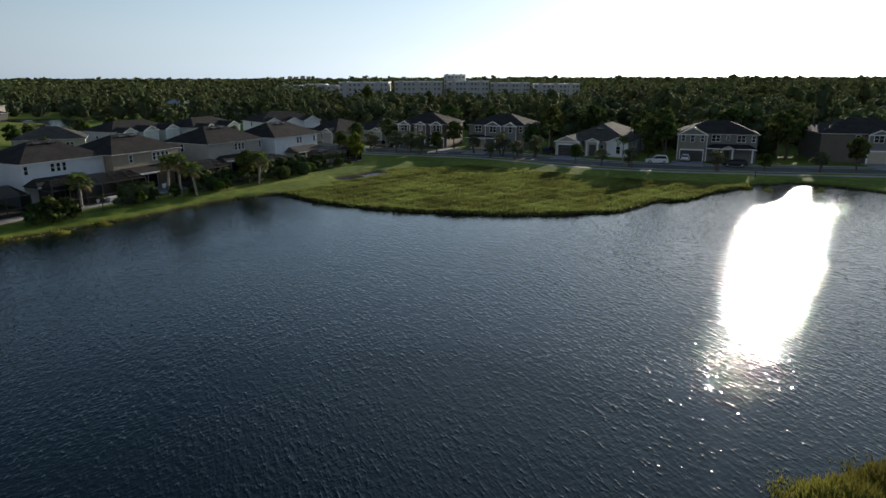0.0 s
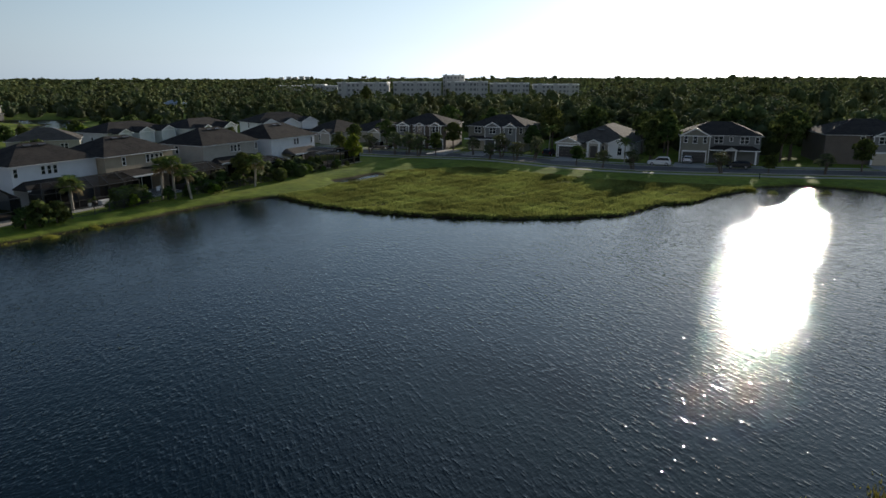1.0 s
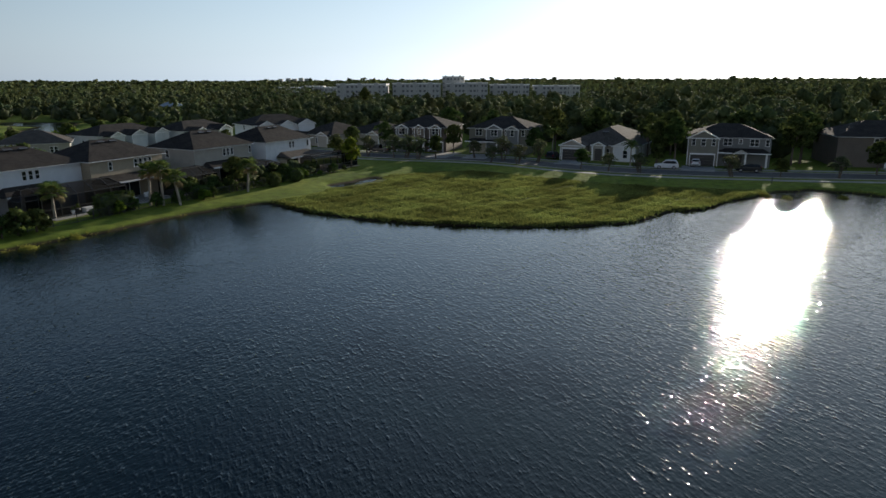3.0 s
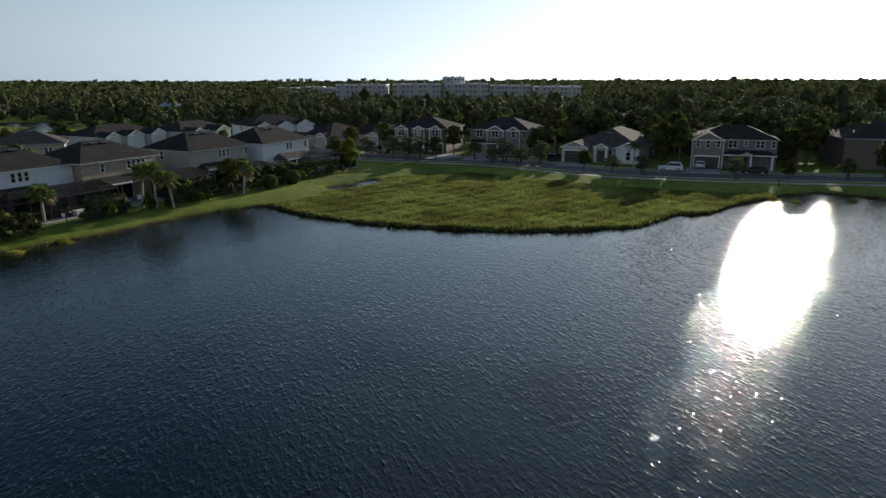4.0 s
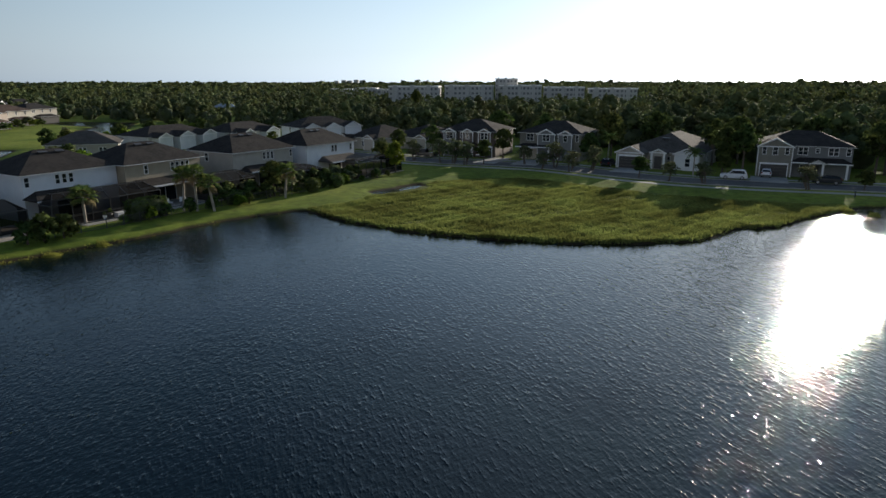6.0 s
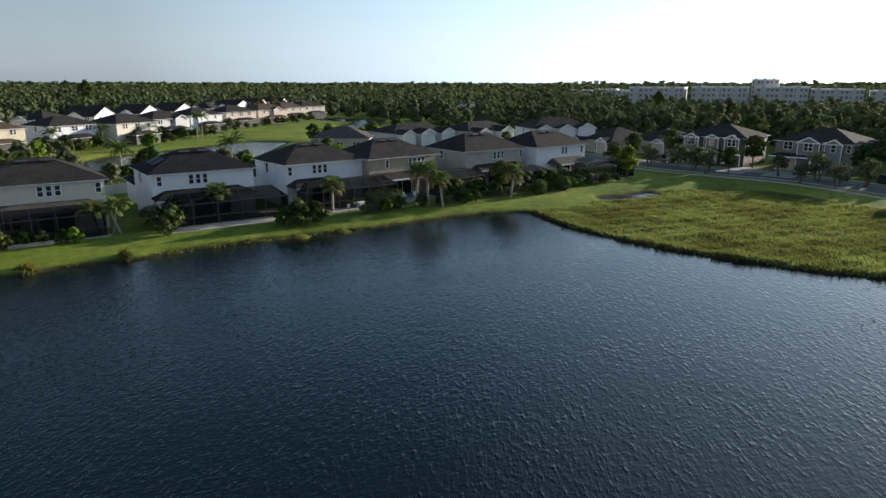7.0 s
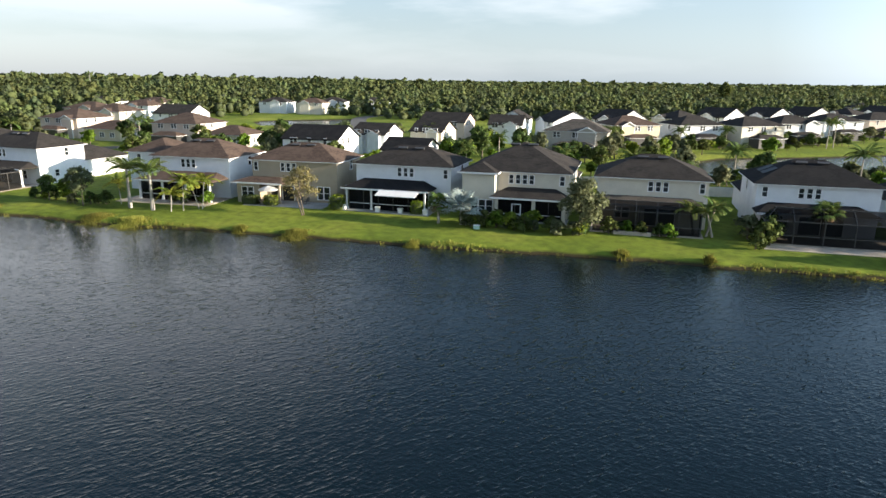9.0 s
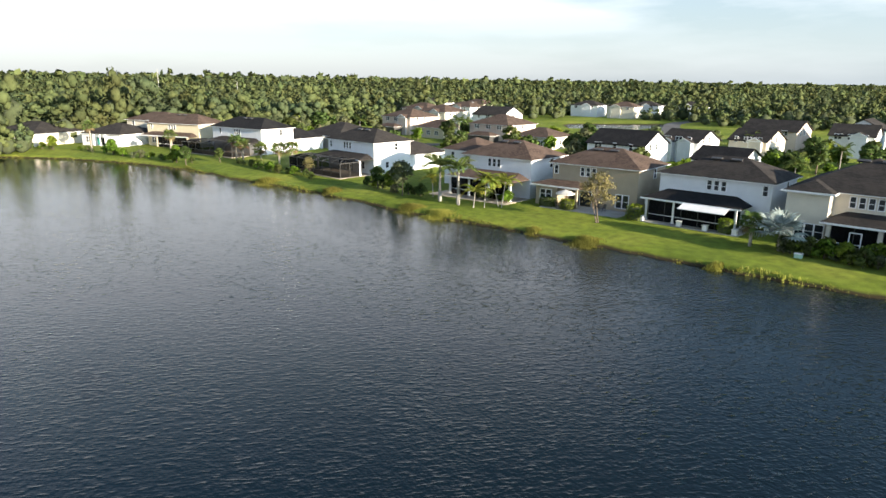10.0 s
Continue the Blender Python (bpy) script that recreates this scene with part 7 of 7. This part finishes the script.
M["tail"] = surface("red_tail_lamp", (0.30, 0.012, 0.010), 0.25, 0.05, 3, 20, 0.0)
car(29.6, 114.2, 165, M["car_white"], "white sport utility car parked at the kerb", 4.35, 1.78, 1.68)
car(35.3, 117.6, 70, M["car_white"], "white hatchback parked in a driveway", 3.8, 1.62, 1.5)
car(41.3, 110.9, 162, M["car_dark"], "dark saloon parked at the kerb", 4.3, 1.7, 1.42)
car(12.6, 127.6, 65, M["car_dark"], "dark car parked in a driveway", 4.6, 1.85, 1.6)
car(-21.3, 137.2, 160, M["car_dark"], "dark pickup parked on the street corner", 5.3, 1.95, 1.8, "pickup", True)
car(-10.2, 138.6, 75, M["car_white"], "white car parked before a brown house", 4.4, 1.8, 1.55)


# ---- fences ----
def metal_fence(line, label):
    """Dark aluminium fence: posts, rails and thin pickets."""
    pts = [Vector(p) * SITE for p in line]
    f = thing("fence", pose(pts[0].x, pts[0].y, 0), label, "fence", "garden fences")
    o = pts[0]
    pieces = []
    for name, bm in (("picket", box_bm((-0.01, 0.01, -0.01, 0.01, 0.08, 1.16))), ("post", box_bm((-0.03, 0.03, -0.03, 0.03, -0.5, 1.25), (-0.04, 0.04, -0.04, 0.04, 1.25, 1.28))),
                     ("rail", box_bm((0.0, 2.4, -0.014, 0.014, -0.02, 0.02)))):
        me = bpy.data.meshes.new(name)
        bm.to_mesh(me)
        bm.free()
        me.materials.append(M["bronze"])
        pieces.append(me)
    for a, b in zip(pts, pts[1:]):
        n = max(1, round((b - a).length / 2.4))
        ang = math.degrees(math.atan2((b - a).y, (b - a).x))
        for k in range(n):
            p = a.lerp(b, k / n)
            z = float(ground_height(np.array([p.x]), np.array([p.y]))[0])
            w = (b - a).length / n
            base = pose(p.x - o.x, p.y - o.y, z, 0, 0, ang)
            sets = [(pieces[1], Matrix())] + [(pieces[2], Matrix.Translation((0, 0, h)) @ Matrix.Diagonal((w / 2.4, 1, 1, 1))) for h in (0.16, 1.08)]
            sets += [(pieces[0], Matrix.Translation((w * (i + 0.5) / 17, 0, 0))) for i in range(17)]
            for me, m2 in sets:
                q = new(me.name.split(".")[0], me)
                q.parent = f
                q.matrix_basis = base @ m2
    return f


lawn_fence = "dark aluminium picket fence along the lake lawn"
metal_fence([(-44.0, 65.2), (-41.6, 69.4), (-38.9, 76.4)], lawn_fence)
metal_fence([(-38.9, 76.5), (-33.8, 85.8)], lawn_fence)
metal_fence([(-33.7, 85.9), (-29.9, 93.1), (-26.6, 101.9), (-23.0, 108.0)], lawn_fence)


def panel_fence(line, h, label):
    pts = [Vector(p) * SITE for p in line]
    f = thing("fence", pose(pts[0].x, pts[0].y, 0), label, "fence")
    for a, b in zip(pts, pts[1:]):
        n = max(1, round((b - a).length / 2.4))
        ang = math.degrees(math.atan2((b - a).y, (b - a).x))
        w = (b - a).length / n
        for k in range(n):
            p = a.lerp(b, k / n) - pts[0]
            for name, bm in (("post", box_bm((-0.06, 0.06, -0.06, 0.06, -0.2, h + 0.08))), ("panel", box_bm((0.06, w - 0.06, -0.02, 0.02, 0.06, h - 0.1), (0.06, w - 0.06, -0.035, 0.035, h - 0.1, h), (0.06, w - 0.06, -0.035, 0.035, 0.4 * h, 0.4 * h + 0.1)))):
                q = part(name, bm, M["white_wood"], f)
                q.matrix_basis = pose(p.x, p.y, 0, 0, 0, ang)
    return f


panel_fence([(-79.0, 60.0), (-74.0, 73.5)], 1.5, "beige vinyl panel fence between two gardens")
panel_fence([(-89.5, 48.5), (-86.5, 55.0)], 1.5, "beige vinyl panel fence behind a house")


# ---- patio things ----
def garden_chair(m, material, label):
    c = thing("patio_chair", m, label, "chair", "patio chairs")
    part("seat", box_bm((-0.27, 0.27, -0.27, 0.27, 0.40, 0.46)), material, c)
    bk = part("backrest", box_bm((-0.27, 0.27, -0.03, 0.03, 0.0, 0.52)), material, c)
    bk.matrix_basis = pose(0, 0.27, 0.44, -12)
    for sx in (-0.24, 0.24):
        for sy in (-0.24, 0.24):
            part("leg", box_bm((sx - 0.025, sx + 0.025, sy - 0.025, sy + 0.025, 0.0, 0.40)), M["bronze"], c)
        part("armrest", box_bm((sx - 0.03, sx + 0.03, -0.25, 0.27, 0.62, 0.66)), M["bronze"], c)
    return c


def patio_table(m, r, label):
    t = thing("patio_table", m, label, "table")
    bm = bmesh.new()
    bmesh.ops.create_cone(bm, cap_ends=True, segments=24, radius1=r, radius2=r, depth=0.04)
    part("tabletop", bm, M["bronze"], t).matrix_basis = pose(0, 0, 0.72)
    for k in range(4):
        bm = bmesh.new()
        a = radians(45 + 90 * k)
        tube(bm, [(math.cos(a) * r * 0.75, math.sin(a) * r * 0.75, 0), (math.cos(a) * r * 0.55, math.sin(a) * r * 0.55, 0.71)], [0.025, 0.025], 6)
        part("leg", bm, M["bronze"], t)
    return t


def parasol(m, r, h, label):
    p = thing("parasol", m, label, "parasol")
    bm = bmesh.new()
    tube(bm, [(0, 0, 0), (0, 0, h)], [0.025, 0.025], 8)
    part("pole", bm, M["metal_post"], p)
    bm = bmesh.new()
    top = bm.verts.new((0, 0, h + 0.05))
    ring = [bm.verts.new((math.cos(2 * math.pi * k / 16) * r * (1.0 if k % 2 == 0 else 0.96), math.sin(2 * math.pi * k / 16) * r * (1.0 if k % 2 == 0 else 0.96), h - 0.42 - (0.04 if k % 2 else 0))) for k in range(16)]
    hem = [bm.verts.new(v.co + Vector((0, 0, -0.14))) for v in ring]
    for k in range(16):
        bm.faces.new((top, ring[k], ring[(k + 1) % 16]))
        bm.faces.new((ring[k], hem[k], hem[(k + 1) % 16], ring[(k + 1) % 16]))
    bmesh.ops.solidify(bm, geom=bm.faces[:], thickness=0.01)
    part("canopy", bm, M["canvas"], p, "white fabric canopy")
    bm = bmesh.new()
    bmesh.ops.create_cone(bm, cap_ends=True, segments=16, radius1=0.3, radius2=0.22, depth=0.1)
    part("base", bm, M["bronze"], p).matrix_basis = pose(0, 0, 0.05)
    return p


def on_house(anchor, a, u, v, z=0.06, turn=0.0):
    """A place on the patio of a lakeside house: u along its wall, v away from the lake."""
    return at_row(*anchor, a) @ Matrix.Diagonal((1, 1 / 1.15, 1, 1)) @ pose(u, v, z, 0, 0, turn)


G_AT, H_AT, L_AT, M_AT, J_AT, B_AT = (-92.0, 12.9), (-85.4, 28.3), (-57.1, 85.1), (-51.8, 94.5), (-70.4, 56.1), (-139.7, -92.2)
patio_table(on_house(G_AT, 23.1, -1.6, -3.0), 0.6, "round dark patio table on a concrete patio")
parasol(on_house(G_AT, 23.1, -1.6, -3.0), 1.35, 2.5, "open white parasol over a patio table")
for k in range(4):
    a = radians(90 * k + 40)
    garden_chair(on_house(G_AT, 23.1, -1.6 + 0.95 * math.cos(a), -3.0 + 0.95 * math.sin(a), 0.06, 90 * k - 50), M["bronze"], "dark patio chair at a round table")
for u, v, tn in ((2.2, -1.2, 20), (3.2, -1.6, -30)):
    garden_chair(on_house(G_AT, 23.1, u, v, 0.06, tn), M["bronze"], "dark patio chair by a wall")


def sofa(m, w, label):
    s = thing("outdoor_sofa", m, label, "sofa")
    part("frame", box_bm((-w / 2, w / 2, -0.4, 0.4, 0.05, 0.32)), M["bronze"], s)
    part("cushion", box_bm((-w / 2 + 0.12, w / 2 - 0.12, -0.38, 0.25, 0.32, 0.45)), M["slate_siding"], s)
    part("backrest", box_bm((-w / 2, w / 2, 0.25, 0.42, 0.32, 0.85)), M["bronze"], s)
    for x in (-w / 2, w / 2 - 0.12):
        part("armrest", box_bm((x, x + 0.12, -0.4, 0.25, 0.32, 0.62)), M["bronze"], s)
    return s


sofa(on_house(H_AT, 26.6, -3.8, -1.6, 0.1), 2.0, "dark wicker sofa on a covered porch")
sofa(on_house(H_AT, 26.6, 0.6, -1.4, 0.1), 1.7, "dark wicker sofa on a covered porch")
patio_table(on_house(H_AT, 26.6, -1.6, -2.2, 0.1), 0.45, "low dark table on a covered porch")


def urn(m, material, h, label, leaf=None):
    u = thing("planter", m, label, "planter")
    bm = bmesh.new()
    prof = [(0.16, 0.0), (0.18, 0.04), (0.11, 0.10), (0.20, 0.26), (0.26, 0.45), (0.22, 0.52), (0.25, 0.56)]
    tube(bm, [(0, 0, z * h) for r, z in prof], [r * h for r, z in prof], 14)
    part("pot", bm, material, u)
    rnd = np.random.default_rng(int(h * 100))
    ls = [(0, 0, h * 0.72, h * 0.22), (0, 0, h * 0.92, h * 0.16)]
    v, f = cards(rnd, lump_cloud(rnd, ls, 110), 0.06)
    o = new("foliage", bulk("foliage", v, f, M[leaf or "leaf"]))
    o.parent = u
    return u


urn(on_house(L_AT, 21.3, 1.2, -6.0, 0.03), M["trim"], 1.0, "white urn with a small plant on the pool deck", "leaf_grey")
urn(on_house(L_AT, 21.3, 1.9, -6.0, 0.03), M["bronze"], 1.25, "dark pot with a clipped shrub on the pool deck")
bench = thing("garden_wall", on_house(L_AT, 21.3, 4.0, -6.0, 0.03), "stepped white masonry block on the pool deck", "wall block")
part("block", box_bm((-1.3, 0.4, -0.45, 0.45, 0.0, 0.62)), M["trim"], bench)
part("step", box_bm((0.403, 1.3, -0.45, 0.45, 0.0, 0.34)), M["trim"], bench)
planter = thing("garden_wall", on_house(J_AT, 25.6, -2.6, -5.4, 0.0), "low beige stone edging before a screened pool", "wall block")
for k in range(9):
    part("stone", box_bm((-2.0 + 0.45 * k, -1.58 + 0.45 * k, -0.16, 0.16, -0.1, 0.34 + 0.03 * (k % 3))), M["paver"], planter)
bin_ = thing("storage_bin", pose(-62.6 * SITE, 30.4 * SITE, -0.05, 0, 0, 64), "mint green storage bin beside silver palm leaves", "bin")
part("box", box_bm((-0.36, 0.36, -0.25, 0.25, 0.0, 0.42)), surface("mint_plastic", (0.36, 0.55, 0.46), 0.5, 0.05, 2, 30, 0.05), bin_)
part("lid", box_bm((-0.39, 0.39, -0.28, 0.28, 0.42, 0.48)), M["trim"], bin_, "pale lid")
for u, v, tn in ((0.6, -3.6, 30), (2.0, -4.0, -40), (3.4, -3.4, 80)):
    garden_chair(on_house(M_AT, 20.7, u, v, 0.06, tn), M["trim"], "pale patio chair under garden palms")
hyd = thing("marker_post", pose(40.5 * SITE, 100.2 * SITE, -0.1), "small dark marker post by the walk", "post")
part("stem", box_bm((-0.06, 0.06, -0.06, 0.06, 0.0, 0.9), (-0.09, 0.09, -0.09, 0.09, 0.75, 0.95)), M["bronze"], hyd)


# ---- far buildings, poles ----
def apartment(x, y, w, d, h, storeys, cols, label):
    """A long block of flats with floors of windows and a parapet."""
    b = thing("apartment_building", pose(x, y, 0), label, "building", "distant apartment blocks")
    part("wall", box_bm((-w / 2, w / 2, 0, d, 0, h)), M["apart"], b)
    part("parapet", box_bm((-w / 2 - 0.3, w / 2 + 0.3, -0.3, d + 0.3, h, h + 0.7)), M["trim"], b)
    pane = bpy.data.meshes.new("window")
    bm = box_bm((-0.8, 0.8, -0.06, -0.01, -0.75, 0.75))
    bm.to_mesh(pane)
    bm.free()
    pane.materials.append(M["far_glass"])
    for s in range(storeys):
        for c in range(cols):
            o = new("window", pane)
            o.parent = b
            o.matrix_basis = pose(-w / 2 + w * (c + 0.5) / cols, 0, h * (s + 0.55) / storeys)
    for c in range(3):
        part("bay", box_bm((-w / 2 + w * (c + 0.3) / 3, -w / 2 + w * (c + 0.55) / 3, -1.2, -0.01, 0, h + 1.2)), M["apart"], b)
    return b


for i, (px, w, h) in enumerate(((-90, 36, 13.2), (-51, 34, 13.6), (-14, 29, 13.8), (16, 28, 12.6), (49, 32, 11.8))):
    apartment(px, 480 + 5 * (i % 2), w, 14, h, 4, 11, "distant pale four-storey apartment block above the trees")
apartment(-25, 502, 16, 10, 18.4, 6, 6, "distant pale apartment tower above the trees")
for px, py, w, h in ((-190, 628, 22, 9.5), (-168, 640, 20, 10.5), (-150, 632, 14, 9.5)):
    apartment(px, py, w, 12, h, 2, 5, "distant low white building among the trees")
for px, h in ((-1000, 27), (-968, 25), (-935, 29), (-905, 26), (-1040, 24)):
    apartment(px, 3300, 22, 18, h, 8, 5, "far tower block on the horizon")
pav = thing("pavilion", pose(-163, 340, 0, 0, 0, 25), "open pavilion with a pale metal roof by the woods", "pavilion")
bm = bmesh.new()
hip_roof(bm, -6.0, 6.0, -4.5, 4.5, 3.6, 0.42)
part("roof", bm, M["roof_metal"], pav)
for sx in (-5.6, 0, 5.6):
    for sy in (-4.1, 4.1):
        part("post", box_bm((sx - 0.15, sx + 0.15, sy - 0.15, sy + 0.15, 0, 3.6)), M["trim"], pav)


def pole(x, y, h, label):
    p = thing("utility_pole", pose(x * SITE, y * SITE, 0), label, "pole")
    bm = bmesh.new()
    tube(bm, [(0, 0, 0), (0, 0, h * 0.5), (0, 0, h)], [0.22, 0.19, 0.14], 10)
    part("shaft", bm, M["metal_post"], p)
    part("crossarm", box_bm((-1.0, 1.0, -0.06, 0.06, h - 0.9, h - 0.75)), M["metal_post"], p)
    return p


pole(-233, -176, 20.8, "tall pale pole rising above the woods")
pole(-573, -171, 20.0, "far pale pole rising above the woods")
pole(-293, -179, 15.0, "pale pole among the woods")
snag = thing("bare_tree", pose(-160 * SITE, -122 * SITE, 0), "pale leafless tree before the woods", "tree")
bm = bmesh.new()
rb = random.Random(3)
tube(bm, [(0, 0, 0), (0.2, 0, 4), (0.1, 0.2, 8)], [0.3, 0.24, 0.12], 7)
for k in range(11):
    z = 3.5 + 0.4 * k
    a, l = rb.uniform(0, 6.3), rb.uniform(1.8, 3.4)
    tube(bm, [(0.15, 0.05, z), (math.cos(a) * l * 0.5, math.sin(a) * l * 0.5, z + l * 0.5), (math.cos(a) * l, math.sin(a) * l, z + l * 1.1)], [0.12, 0.08, 0.03], 5)
part("trunk", bm, M["royal_bark"], snag)

# dark shrubbery before the houses across the pond
rs = random.Random(21)
for i in range(46):
    t_ = rs.uniform(0, 1)
    x, y = -118.5 - 50 * t_ + rs.uniform(-2.5, 2.5), 62 + 128 * t_ + rs.uniform(-3, 3)
    tree(rs.choice(("far_a", "far_a", "far_b", "far_c")), x * 1.02, y * 1.02, rs.uniform(1.8, 3.6), "dark garden shrub before the far houses", "shrub", 1.4, "shrub", "far garden shrubs")
